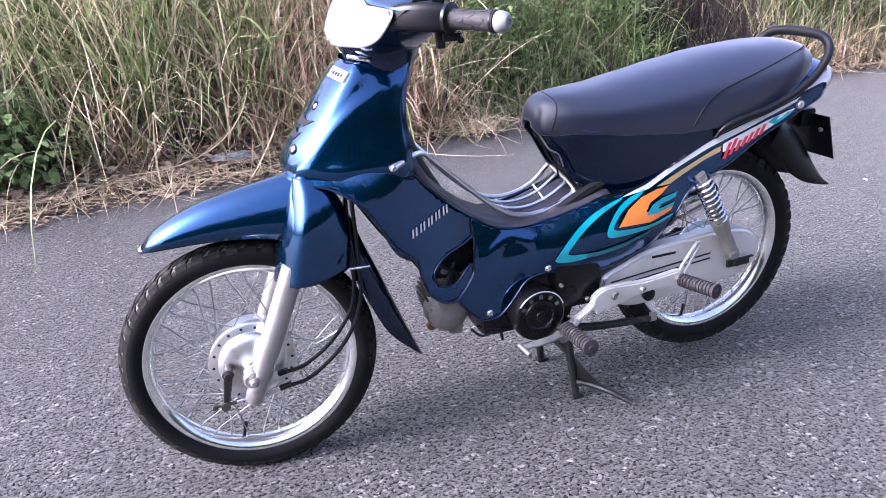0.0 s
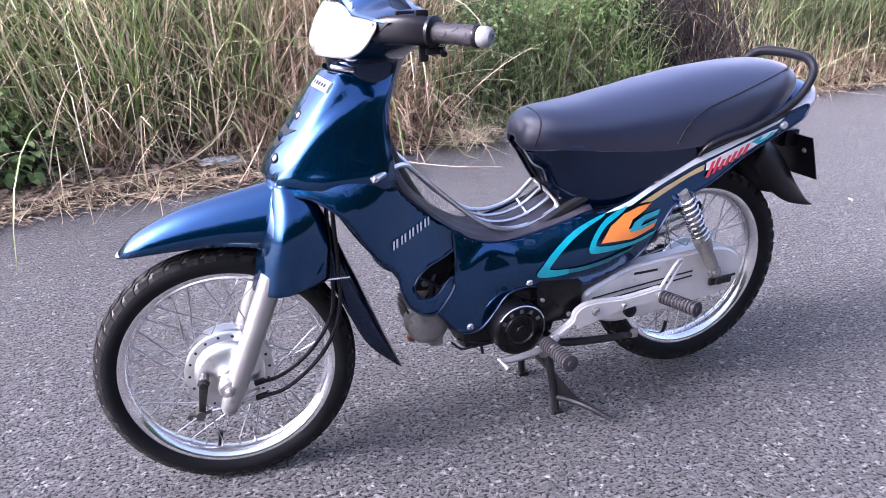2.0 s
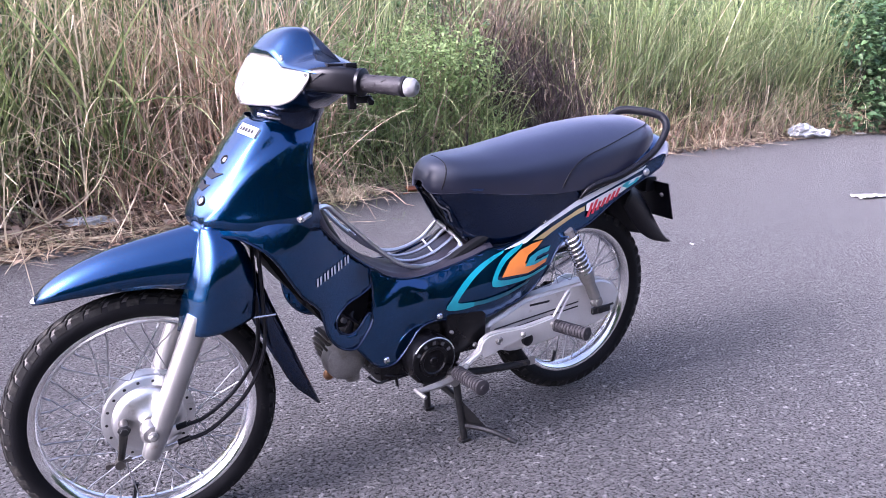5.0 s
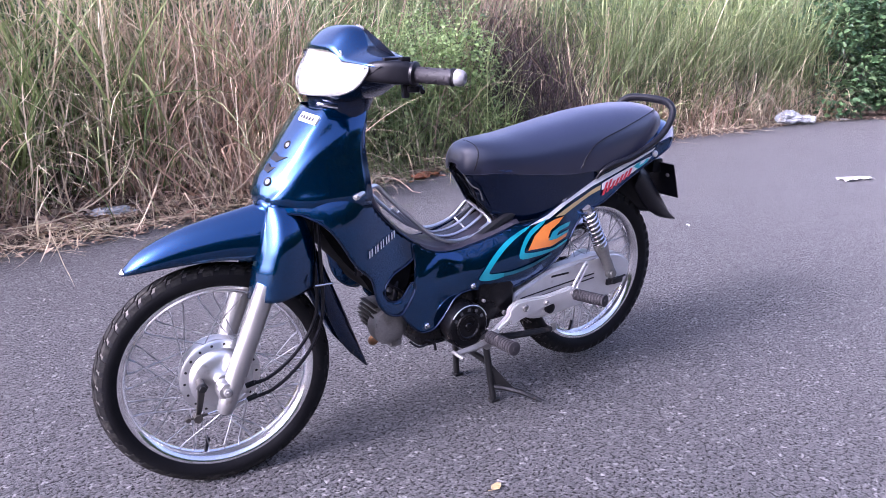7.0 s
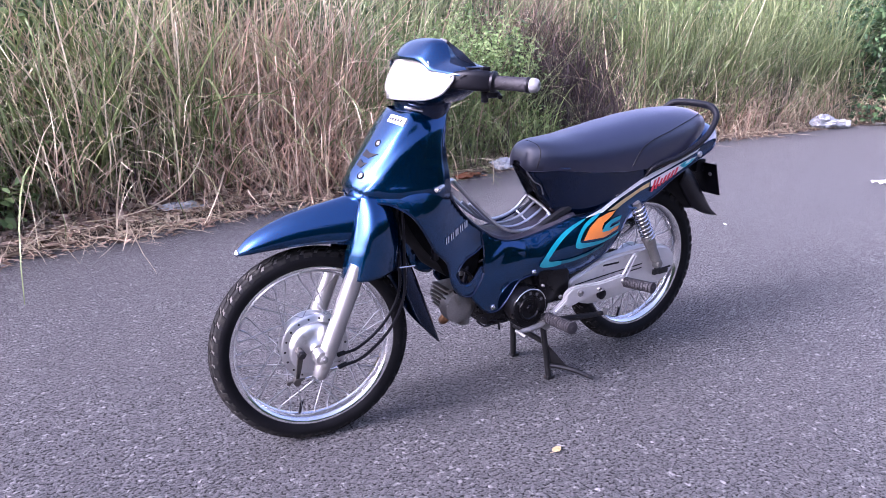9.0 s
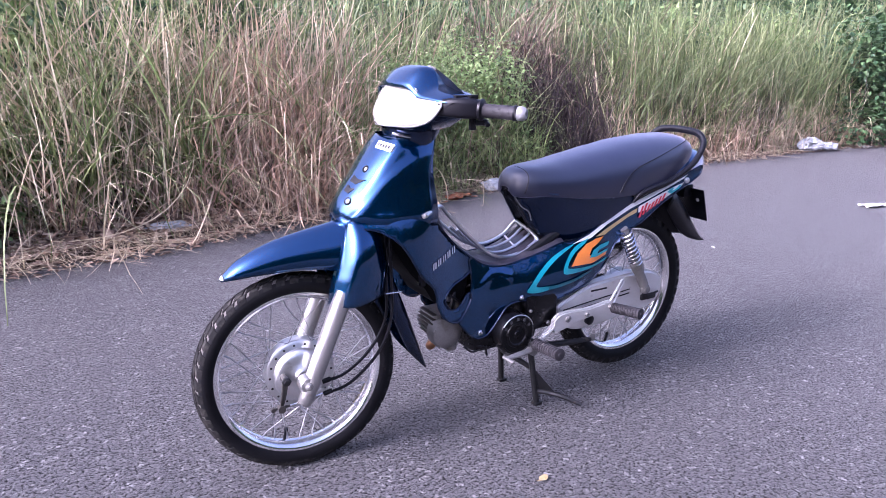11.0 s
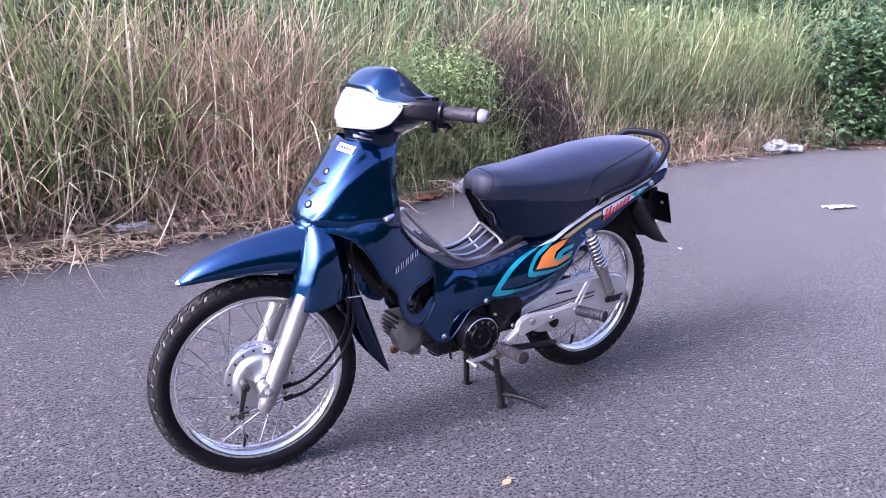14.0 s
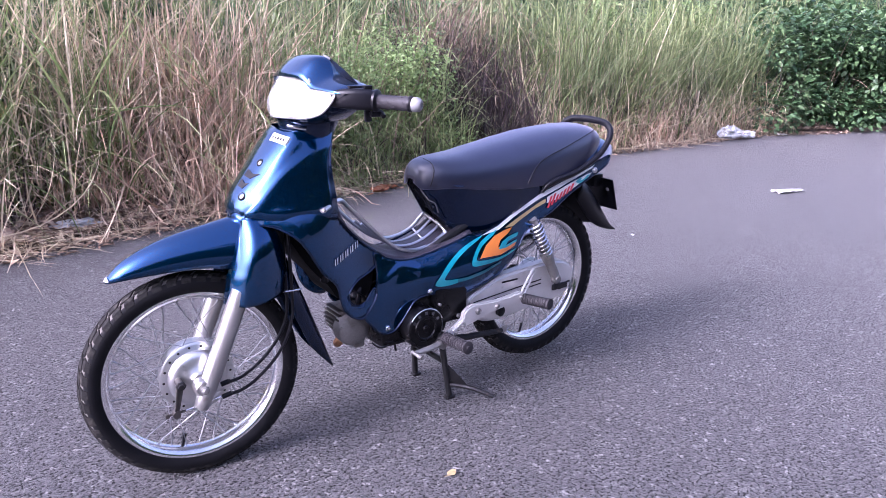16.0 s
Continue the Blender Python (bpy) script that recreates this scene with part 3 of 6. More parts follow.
bm = outward(loft(bmesh.new(), rows), (0.0, 0, 0.50))
fender = part("front_fender", bm, M_BLUE, bike, "metallic blue blade-shaped front fender", STEER, angle=70, solid=0.003)
bm = bmesh.new()
rows = []
for a, b, w in list(zip(rl, sl, wl))[:2]:
    rows.append([(a.x + (b.x - a.x) * abs(q / 4) ** 2.6 - 0.001, w.x * 1.04 * math.copysign(min(1.0, abs(q / 4) * 1.25) ** 0.9, q), a.z + (b.z - a.z) * abs(q / 4) ** 2.6 + 0.0045) for q in range(-4, 5)])
part("tip_scuff", loft(bm, rows), M_WHITE, fender, "scuffed whitish fender tip", angle=70)
def FC(x, z):
    """Distance of the fork cover from the middle plane: a ridge in front of the leg that falls away before and behind it."""
    x0 = float(np.interp(z, [0.47, 0.545, 0.595, 0.645, 0.692], [0.066, 0.085, 0.104, 0.120, 0.134]))
    x1 = float(np.interp(z, [0.47, 0.56, 0.625, 0.668, 0.692], [0.226, 0.238, 0.236, 0.220, 0.186]))
    c = x0 + 0.36 * (x1 - x0)
    top = 0.122 - 0.050 * min(1.0, max(0.0, (z - 0.585) / 0.11)) ** 1.7
    if x < c:
        return top - (top - 0.060) * min(1.3, (c - x) / (c - x0)) ** 2.0
    return top - (top - 0.080) * min(1.3, (x - c) / (x1 - c)) ** 1.7


for s in (-1, 1):
    rows = []
    for q in range(25):
        z = 0.473 + (0.691 - 0.473) * q / 24
        x0, x1 = (float(np.interp(z, [0.47, 0.545, 0.595, 0.645, 0.692], v)) for v in ([0.070, 0.087, 0.106, 0.122, 0.136], [0.226, 0.236, 0.234, 0.218, 0.184]))
        sag = 0.012 * (1 - q / 24) ** 3
        rows.append([(x0 + (x1 - x0) * t, s * FC(x0 + (x1 - x0) * t, z), z + sag * (abs(t - 0.4) * 1.6) ** 2) for t in (p / 20 for p in range(21))])
    part("fork_cover", outward(loft(bmesh.new(), rows), way=(0, s, 0)), M_BLUE, fender, "glossy blue fork cover", angle=70, solid=0.003)
rows = []
spine = [(0.190, 0.690), (0.238, 0.60), (0.275, 0.50), (0.310, 0.41), (0.343, 0.320), (0.384, 0.214)]
edge = [(0.165, 0.600), (0.195, 0.56), (0.228, 0.48), (0.266, 0.385), (0.306, 0.300), (0.376, 0.216)]
wide = [0.080, 0.080, 0.075, 0.067, 0.052, 0.014]
for a, b, w in zip(smooth_line([(a, 0, b) for a, b in spine], 4), smooth_line([(a, 0, b) for a, b in edge], 4), smooth_line([(w, 0, 0) for w in wide], 4)):
    rows.append([(a.x + (b.x - a.x) * abs(q / 6) ** 5, w.x * math.copysign(min(1, abs(q / 6) * 1.25), q), a.z + (b.z - a.z) * abs(q / 6) ** 5) for q in range(-6, 7)])
part("rear_flap", outward(loft(bmesh.new(), rows), (0.12, 0, 0.35)), M_DARKBLUE, fender, "shade-darkened blue rear flap of the fender", angle=70, solid=0.003)
bm = bmesh.new()
rod(bm, (0.222, -0.106, 0.494), (0.268, -0.106, 0.494), 0.0028, 8)
part("cable_clip", bm, M_CHROME, fender, "bright wire cable clip")

# nose cover between the leg shields
nose = [
    (0.672, 0.134, [(0.137, -0.040), (0.145, -0.062), (0.215, -0.112), (0.36, -0.132)]),
    (0.700, 0.119, [(0.123, -0.050), (0.134, -0.074), (0.215, -0.124), (0.362, -0.138)]),
    (0.722, 0.124, [(0.129, -0.060), (0.152, -0.086), (0.235, -0.122), (0.361, -0.136)]),
    (0.745, 0.136, [(0.142, -0.068), (0.180, -0.096), (0.25, -0.120), (0.360, -0.131)]),
    (0.775, 0.158, [(0.164, -0.075), (0.206, -0.102), (0.268, -0.117), (0.359, -0.122)]),
    (0.805, 0.181, [(0.188, -0.081), (0.234, -0.106), (0.285, -0.115), (0.359, -0.114)]),
    (0.832, 0.200, [(0.208, -0.086), (0.268, -0.107), (0.31, -0.110), (0.362, -0.105)]),
    (0.855, 0.217, [(0.226, -0.089), (0.310, -0.104), (0.336, -0.103), (0.369, -0.096)]),
    (0.873, 0.231, [(0.241, -0.090), (0.325, -0.096), (0.350, -0.094), (0.376, -0.088)]),
    (0.890, 0.245, [(0.255, -0.085), (0.325, -0.088), (0.355, -0.085), (0.384, -0.078)]),
    (0.905, 0.262, [(0.272, -0.074), (0.325, -0.077), (0.360, -0.075), (0.392, -0.068)]),
]
rows = []
for z, xc, pts in nose:
    fade = min(1.0, (z - 0.672) / 0.05) * min(1.0, (0.915 - z) / 0.03)
    xc -= 0.004 * fade
    pts[0] = (pts[0][0] + 0.014 * fade, pts[0][1])
    half_row = [Vector((xc, 0, z)), Vector((xc * 0.7 + pts[0][0] * 0.3, pts[0][1] * 0.55, z))] + [Vector((x, y, z)) for x, y in pts]
    fine = []
    for i, (a, b) in enumerate(zip(half_row, half_row[1:])):
        fine += [a.lerp(b, t / 3) for t in range(3)]
    fine.append(half_row[-1])
    rows.append([Vector((p.x, -p.y, p.z)) for p in fine[:0:-1]] + fine)
bm = loft(bmesh.new(), [list(r) for r in zip(*[smooth_line(col, 3) for col in zip(*rows)])])
bmesh.ops.smooth_vert(bm, verts=[v for v in bm.verts if not v.is_boundary], factor=0.3, use_axis_x=True, use_axis_y=True, use_axis_z=True)
outward(bm, (0.36, 0, 0.76))
front_cover = part("front_cover", bm, M_BLUE, bike, "glossy metallic blue front cover", angle=70, solid=0.003)
NOSE_Z = [r[0] for r in nose]
NOSE_X = [r[1] - 0.004 * min(1.0, (r[0] - 0.672) / 0.05) for r in nose]


def on_nose(y, z, lift=0.0):
    """A point on the cover's front face, left of its middle."""
    xc = float(np.interp(z, NOSE_Z, NOSE_X))
    x1 = float(np.interp(z, NOSE_Z, [r[2][0][0] for r in nose]))
    y1 = float(np.interp(z, NOSE_Z, [-r[2][0][1] for r in nose]))
    x2 = float(np.interp(z, NOSE_Z, [r[2][1][0] for r in nose]))
    y2 = float(np.interp(z, NOSE_Z, [-r[2][1][1] for r in nose]))
    a = abs(y)
    x = xc + (x1 - xc) * (a / y1) ** 1.2 if a < y1 else x1 + (x2 - x1) * (a - y1) / (y2 - y1)
    return Vector((x, y, z)) + Vector((-0.75, -0.25, 0.55)).normalized() * lift


NOSE_N = Vector((-0.75, -0.25, 0.55)).normalized()
for y, z, r in ((-0.040, 0.742, 0.0120), (-0.036, 0.822, 0.0105)):
    bm = bmesh.new()
    c = on_nose(y, z, -0.002)
    lathe(bm, [(r, 0), (r, 0.005), (r * 0.82, 0.007), (r * 0.66, 0.006), (r * 0.6, 0.002), (r * 0.55, 0.002)], along(c, c + NOSE_N), 24, caps=False)
    ring = part("trim_ring", bm, M_BLACK, front_cover, "small black ring")
    bm = bmesh.new()
    lathe(bm, [(r * 0.56, 0.0), (r * 0.56, 0.0050), (r * 0.3, 0.0068), (0, 0.007)], along(c, c + NOSE_N), 20)
    part("ring_centre", bm, M_CAST, ring, "bright bolt head in the ring")
for z0, ln in ((0.794, 0.046), (0.770, 0.030)):
    bm = bmesh.new()
    pts = [(-0.010, z0 + 0.009), (-0.012 - ln * 0.45, z0 + 0.001), (-0.012 - ln, z0 + 0.003), (-0.012 - ln * 0.5, z0 - 0.011), (-0.008, z0 - 0.006)]
    low = [bm.verts.new(on_nose(y, z, -0.003)) for y, z in pts]
    top = [bm.verts.new(on_nose(y, z, 0.004)) for y, z in pts]
    bm.faces.new(top)
    for q in range(5):
        bm.faces.new((low[q], low[(q + 1) % 5], top[(q + 1) % 5], top[q]))
    part("vent_slot", bm, M_BLACK, front_cover, "dark slanted vent", smooth=False)
bm = bmesh.new()
pts = [(-0.022, 0.892), (-0.082, 0.886), (-0.083, 0.868), (-0.024, 0.874)]
low = [bm.verts.new(on_nose(y, z, 0.0)) for y, z in pts]
top = [bm.verts.new(on_nose(y, z, 0.006)) for y, z in pts]
bm.faces.new(top)
for q in range(4):
    bm.faces.new((low[q], low[(q + 1) % 4], top[(q + 1) % 4], top[q]))
badge = part("badge", bm, M_WHITE, front_cover, "pale rectangular badge", smooth=False)
for i in range(5):
    bm = bmesh.new()
    y0 = -0.027 - i * 0.010
    z0 = 0.885 + y0 * 0.10
    q = [bm.verts.new(on_nose(y, z, 0.0072)) for y, z in ((y0, z0 + 0.004), (y0 - 0.006, z0 + 0.003), (y0 - 0.006, z0 - 0.004), (y0, z0 - 0.003))]
    bm.faces.new(q)
    part("mark", bm, M_GREYRUB, badge, smooth=False)

# leg shields, body covers and under-seat panels, left and right
FA = field([(0.14, 0.69, 0.07), (0.30, 0.745, 0.108), (0.36, 0.70, 0.122), (0.405, 0.635, 0.106), (0.454, 0.589, 0.090), (0.25, 0.66, 0.140), (0.346, 0.562, 0.134), (0.462, 0.559, 0.092), (0.31, 0.54, 0.142),
            (0.38, 0.45, 0.132), (0.44, 0.39, 0.122), (0.49, 0.44, 0.106), (0.20, 0.70, 0.104)])
shield_line = [(0.142, 0.676), (0.160, 0.705), (0.22, 0.728), (0.302, 0.748), (0.335, 0.716), (0.372, 0.672), (0.405, 0.635), (0.454, 0.589), (0.507, 0.549), (0.506, 0.512), (0.472, 0.494), (0.428, 0.482),
               (0.399, 0.456), (0.402, 0.428), (0.430, 0.410), (0.456, 0.416), (0.490, 0.446), (0.500, 0.425), (0.468, 0.386), (0.440, 0.370), (0.400, 0.388), (0.372, 0.428), (0.356, 0.490), (0.313, 0.533), (0.268, 0.605),
               (0.236, 0.645), (0.19, 0.672)]
FB = field([(0.50, 0.55, 0.086), (0.588, 0.508, 0.088), (0.674, 0.511, 0.092), (0.762, 0.531, 0.100), (0.83, 0.556, 0.108), (0.536, 0.31, 0.107), (0.684, 0.40, 0.112), (0.70, 0.44, 0.122), (0.60, 0.45, 0.110), (0.824, 0.467, 0.137),
            (0.95, 0.49, 0.138), (1.02, 0.53, 0.126), (0.95, 0.42, 0.118), (0.935, 0.568, 0.122), (1.145, 0.60, 0.124), (1.35, 0.71, 0.132), (1.20, 0.68, 0.122), (0.80, 0.37, 0.112), (0.50, 0.42, 0.106)])
RIDGES = ((0.530, 0.455, 0.583, 0.490), (0.606, 0.488, 0.643, 0.475))


def FBR(u, w):
    """The side cover's bulge with two short pressed creases."""
    y = FB(u, w)
    for a, b, c, d in RIDGES:
        t = max(0.0, min(1.0, ((u - a) * (c - a) + (w - b) * (d - b)) / ((c - a) ** 2 + (d - b) ** 2)))
        y += 0.0045 * math.exp(-(((u - a - t * (c - a)) ** 2 + (w - b - t * (d - b)) ** 2) / 0.010 ** 2))
    return y


body_line = [(0.505, 0.549), (0.545, 0.523), (0.588, 0.509), (0.63, 0.506), (0.674, 0.511), (0.762, 0.531), (0.829, 0.553), (0.866, 0.556), (0.935, 0.575), (1.018, 0.615), (1.110, 0.657), (1.206, 0.688), (1.304, 0.718),
             (1.385, 0.746), (1.428, 0.758), (1.420, 0.728), (1.385, 0.708), (1.335, 0.684), (1.247, 0.638), (1.165, 0.586), (1.085, 0.556), (1.048, 0.520), (1.022, 0.478), (0.972, 0.416), (0.930, 0.396), (0.878, 0.382), (0.816, 0.366),
             (0.760, 0.376), (0.690, 0.388), (0.632, 0.380), (0.598, 0.335), (0.565, 0.300), (0.535, 0.294), (0.508, 0.304), (0.470, 0.345), (0.455, 0.375), (0.485, 0.415), (0.500, 0.45), (0.505, 0.496)]
FC2 = field([(0.69, 0.705, 0.026), (0.745, 0.626, 0.034), (0.79, 0.578, 0.052), (0.85, 0.552, 0.085), (0.75, 0.70, 0.080), (0.82, 0.62, 0.088), (0.867, 0.686, 0.106), (0.935, 0.572, 0.112), (1.02, 0.672, 0.118), (1.018, 0.612, 0.122), (1.11, 0.656, 0.122)])
under_line = [(0.692, 0.710), (0.698, 0.696), (0.716, 0.676), (0.744, 0.626), (0.766, 0.596), (0.800, 0.566), (0.842, 0.549), (0.880, 0.552), (0.935, 0.569), (1.018, 0.610), (1.110, 0.652), (1.13, 0.668), (1.09, 0.690), (1.02, 0.697), (0.867, 0.706), (0.74, 0.716)]


def decal(name, pts, fld, material, parent, label, lift=0.0022, k=1, cell=0.012, side=-1):
    bm = panel(pts, lambda u, w, dr: Vector((u, side * (fld(u, w) + lift), w)), cell, k)
    return part(name, outward(bm, way=(0, side, 0)), material, parent, label, angle=80)


for s in (-1, 1):
    flip = (lambda b: b) if s < 0 else mirrored
    sh = part("leg_shield", flip(panel(shield_line, lambda u, w, dr: Vector((u, -FA(u, w) + dr, w)), 0.014, 3, 0.0, bead=0.0011)), M_BLUE, bike, "glossy blue leg shield", angle=60, solid=0.004)
    bc = part("body_cover", flip(panel(body_line, lambda u, w, dr: Vector((u, -FBR(u, w) + dr, w)), 0.009, 3, 0.0, bead=0.0011)), M_BLUE, bike, "glossy blue side cover with cyan, orange and white stripes", angle=60, solid=0.004)
    part("under_seat_panel", flip(panel(under_line, lambda u, w, dr: Vector((u, -FC2(u, w) + dr, w)), 0.016, 3, 0.0)), M_DARKBLUE, bike, "shade-darkened blue panel below the seat", angle=60, solid=0.004)
    for ob in (sh, bc):
        ob.data.materials.append(M_DARKBLUE)
    stripes = [
        ("white_stripe", M_WHITE, "white stripe", [(0.868, 0.548), (0.90, 0.560), (0.935, 0.571), (1.018, 0.611), (1.110, 0.652), (1.206, 0.682), (1.304, 0.712), (1.36, 0.733), (1.345, 0.720), (1.285, 0.697), (1.206, 0.667), (1.110, 0.636), (1.018, 0.597), (0.94, 0.560)]),
        ("cyan_stripe", M_CYAN, "cyan stripe", [(0.698, 0.418), (0.718, 0.451), (0.761, 0.492), (0.804, 0.522), (0.860, 0.546), (0.868, 0.5435), (0.815, 0.5150), (0.773, 0.4835), (0.732, 0.4400), (0.737, 0.4285), (0.78, 0.425), (0.78, 0.413), (0.735, 0.409)]),
        ("teal_stripe", M_TEAL, "dark teal tail of the cyan stripe", [(0.778, 0.426), (0.806, 0.427), (0.884, 0.439), (0.952, 0.457), (0.948, 0.448), (0.884, 0.427), (0.806, 0.415), (0.778, 0.414)]),
        ("cyan_hook", M_CYAN, "cyan stripe", [(0.826, 0.462), (0.838, 0.500), (0.874, 0.538), (0.925, 0.560), (0.918, 0.549), (0.873, 0.5215), (0.846, 0.489), (0.852, 0.474), (0.940, 0.4725), (1.010, 0.488), (1.004, 0.479), (0.943, 0.462), (0.880, 0.457)]),
        ("orange_patch", M_ORANGE, "orange patch", [(0.855, 0.481), (0.882, 0.519), (0.918, 0.544), (0.960, 0.556), (0.996, 0.560), (0.975, 0.544), (0.940, 0.528), (0.928, 0.508), (0.960, 0.505), (1.014, 0.513), (1.006, 0.498), (0.940, 0.480)]),
        ("cyan_fleck", M_CYAN, "cyan fleck", [(0.929, 0.500), (0.945, 0.522), (0.975, 0.534), (1.022, 0.541), (1.016, 0.528), (0.972, 0.520), (0.962, 0.509), (1.016, 0.518), (1.013, 0.510), (0.96, 0.500)]),
        ("gold_fade", M_YELLOW, "gold stripe", [(0.962, 0.562), (0.990, 0.574), (1.055, 0.601), (1.120, 0.629), (1.143, 0.636), (1.140, 0.622), (1.10, 0.609), (1.050, 0.586), (1.000, 0.563)]),
        ("pale_fade", M_WHITE, "pale stripe behind red marks", [(1.146, 0.620), (1.146, 0.640), (1.20, 0.660), (1.26, 0.681), (1.325, 0.702), (1.345, 0.706), (1.330, 0.692), (1.27, 0.662), (1.20, 0.630)]),
        ("cyan_tail", M_CYAN, "pale cyan flecks", [(1.268, 0.679), (1.286, 0.690), (1.30, 0.693), (1.292, 0.682), (1.31, 0.688), (1.322, 0.699), (1.334, 0.700), (1.322, 0.688), (1.290, 0.672)]),
    ]
    for i, (nm, mt, lb, pts) in enumerate(stripes):
        decal(nm, pts, FB, mt, bc, lb, 0.0022 + 0.0007 * (i % 3) + (0.0012 if "tail" in nm else 0), 3 if nm in ("cyan_stripe", "cyan_hook") else 1, side=s)
    for i in range(7):
        u, w = 1.145 + i * 0.0165, 0.603 + i * 0.0078
        h = 0.040 if i in (0, 1) else 0.027
        decal("red_mark", [(u, w), (u + 0.010, w + 0.001), (u + 0.016 + h * 0.25, w + h), (u + 0.006 + h * 0.25, w + h - 0.002)], FB, M_RED, bc, "slanted red bar", 0.0042, side=s, cell=0.02)
    for i in range(5):
        u, w = 0.350 + i * 0.0205, 0.545 + i * 0.0066
        for q in (0.0, 0.0085):
            decal("letter_bar", [(u + q, w + q * 0.3), (u + q + 0.0045, w + q * 0.3 + 0.0014), (u + q + 0.0052, w + q * 0.3 + 0.0205), (u + q + 0.0007, w + q * 0.3 + 0.0190)], FA, M_LETTER, sh, "silver bar of a maker's mark", 0.0024, side=s, cell=0.02)
    for (u, w, f) in ((0.684, 0.399, FB), (0.536, 0.312, FB)):
        bm = bmesh.new()
        y = s * f(u, w)
        lathe(bm, [(0.009, -0.001), (0.009, 0.003), (0.006, 0.006), (0.003, 0.005), (0, 0.004)], along((u, y, w), (u, y + s, w)), 12)
        part("screw", bm, M_CHROME, bc, "bright screw head")
    bm = bmesh.new()
    y = s * FB(1.359, 0.712)
    lathe(bm, [(0.0105, -0.002), (0.0105, 0.004), (0.008, 0.007), (0.004, 0.008), (0, 0.007)], along((1.359, y, 0.712), (1.359, y + s, 0.712)), 16)
    part("rail_bolt", bm, M_ALU, bc, "pale round bolt cap")
    # bright joint line along the shield's inner edge
    bm = bmesh.new()
    tube(bm, [(0.296, s * 0.121, 0.750), (0.335, s * 0.124, 0.714), (0.372, s * 0.120, 0.672), (0.405, s * 0.109, 0.636), (0.452, s * 0.094, 0.592), (0.505, s * 0.089, 0.551)], 0.0026, 6, 4)
    part("edge_trim", bm, M_DARKBLUE, sh, "rounded dark edge of the shield")

# dark core behind the shields, added as a black stand-in for shaded frame parts
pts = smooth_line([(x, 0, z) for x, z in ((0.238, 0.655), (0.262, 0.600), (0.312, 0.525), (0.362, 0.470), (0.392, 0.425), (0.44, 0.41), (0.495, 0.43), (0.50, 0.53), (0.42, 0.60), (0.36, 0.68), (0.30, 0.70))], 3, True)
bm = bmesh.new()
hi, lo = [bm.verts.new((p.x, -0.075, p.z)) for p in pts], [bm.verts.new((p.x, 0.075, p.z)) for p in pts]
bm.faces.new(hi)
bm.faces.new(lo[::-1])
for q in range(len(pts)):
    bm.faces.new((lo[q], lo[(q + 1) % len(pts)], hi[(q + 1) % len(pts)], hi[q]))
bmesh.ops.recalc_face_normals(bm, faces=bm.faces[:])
part("gap_filler", bm, M_VOID, bike, "black filler for shaded frame parts behind the leg shields", angle=40)

# inner shield and tunnel cover
path = [(0.404, 0.922, 0.058), (0.378, 0.862, 0.086), (0.364, 0.805, 0.106), (0.364, 0.752, 0.119), (0.376, 0.704, 0.118), (0.410, 0.642, 0.102), (0.458, 0.592, 0.089), (0.520, 0.543, 0.085), (0.588, 0.512, 0.086), (0.640, 0.508, 0.088),
        (0.690, 0.513, 0.091), (0.762, 0.533, 0.098), (0.850, 0.560, 0.105)]
rows = []
line = smooth_line([(x, w, z) for x, z, w in path], 4)
for i, p in enumerate(line):
    d = line[min(i + 1, len(line) - 1)] - line[max(i - 1, 0)]
    nrm = Vector((-d.z, 0, d.x)).normalized()
    nrm = nrm if nrm.z > 0 or nrm.x > 0 else -nrm
    row = []
    for q in range(-8, 9):
        t = q / 8
        b = 0.010 * (1 - t * t) + (0.003 if abs(t) < 0.55 else 0) - (0.012 if abs(t) == 1 else 0)
        row.append(Vector((p.x, p.y * t, p.z)) + nrm * b)
    rows.append(row)
cut = next(i for i, p in enumerate(line) if p.z < 0.705)
part("inner_shield", outward(loft(bmesh.new(), rows[:cut + 1]), way=(0.5, 0, 0.8)), M_MAT, bike, "dark grey-purple plastic inner leg shield", angle=50, solid=0.003)
part("tunnel_cover", outward(loft(bmesh.new(), rows[cut:]), way=(0.5, 0, 0.8)), M_MAT, bike, "worn grey-brown plastic tunnel cover", angle=50, solid=0.003)
# neck cover below the handlebar
rows = []
for z, x0, x1, w in ((0.845, 0.25, 0.40, 0.078), (0.885, 0.266, 0.410, 0.078), (0.905, 0.268, 0.420, 0.080), (0.925, 0.266, 0.430, 0.088), (0.945, 0.262, 0.440, 0.115)):
    rows.append([((x0 + x1) / 2 - (x1 - x0) / 2 * math.cos(a), w * math.sin(a), z) for a in (2 * math.pi * q / 24 for q in range(24))])
part("neck_cover", loft(bmesh.new(), rows, True), M_DARKBLUE, bike, "shade-darkened blue neck below the handlebar", STEER, angle=60)
bm = bmesh.new()
tube(bm, [(0.272, -0.050, 0.912), (0.290, -0.066, 0.908), (0.312, -0.076, 0.904)], 0.0050, 8, 4)
part("lock_collar", bm, M_CHROME, bike, "bright steel collar at the neck", STEER)


# handlebar with headlight and cowl
def lens_x(y, z):
    return 0.236 + 0.42 * (z - 0.945) + 0.46 * abs(y) ** 1.15 + 0.012 * max(0.0, (0.975 - z) / 0.035) ** 2 - 0.010 * math.sin(max(0.0, min(1.0, (z - 0.93) / 0.11)) * math.pi) * max(0.0, 1 - abs(y) / 0.2)


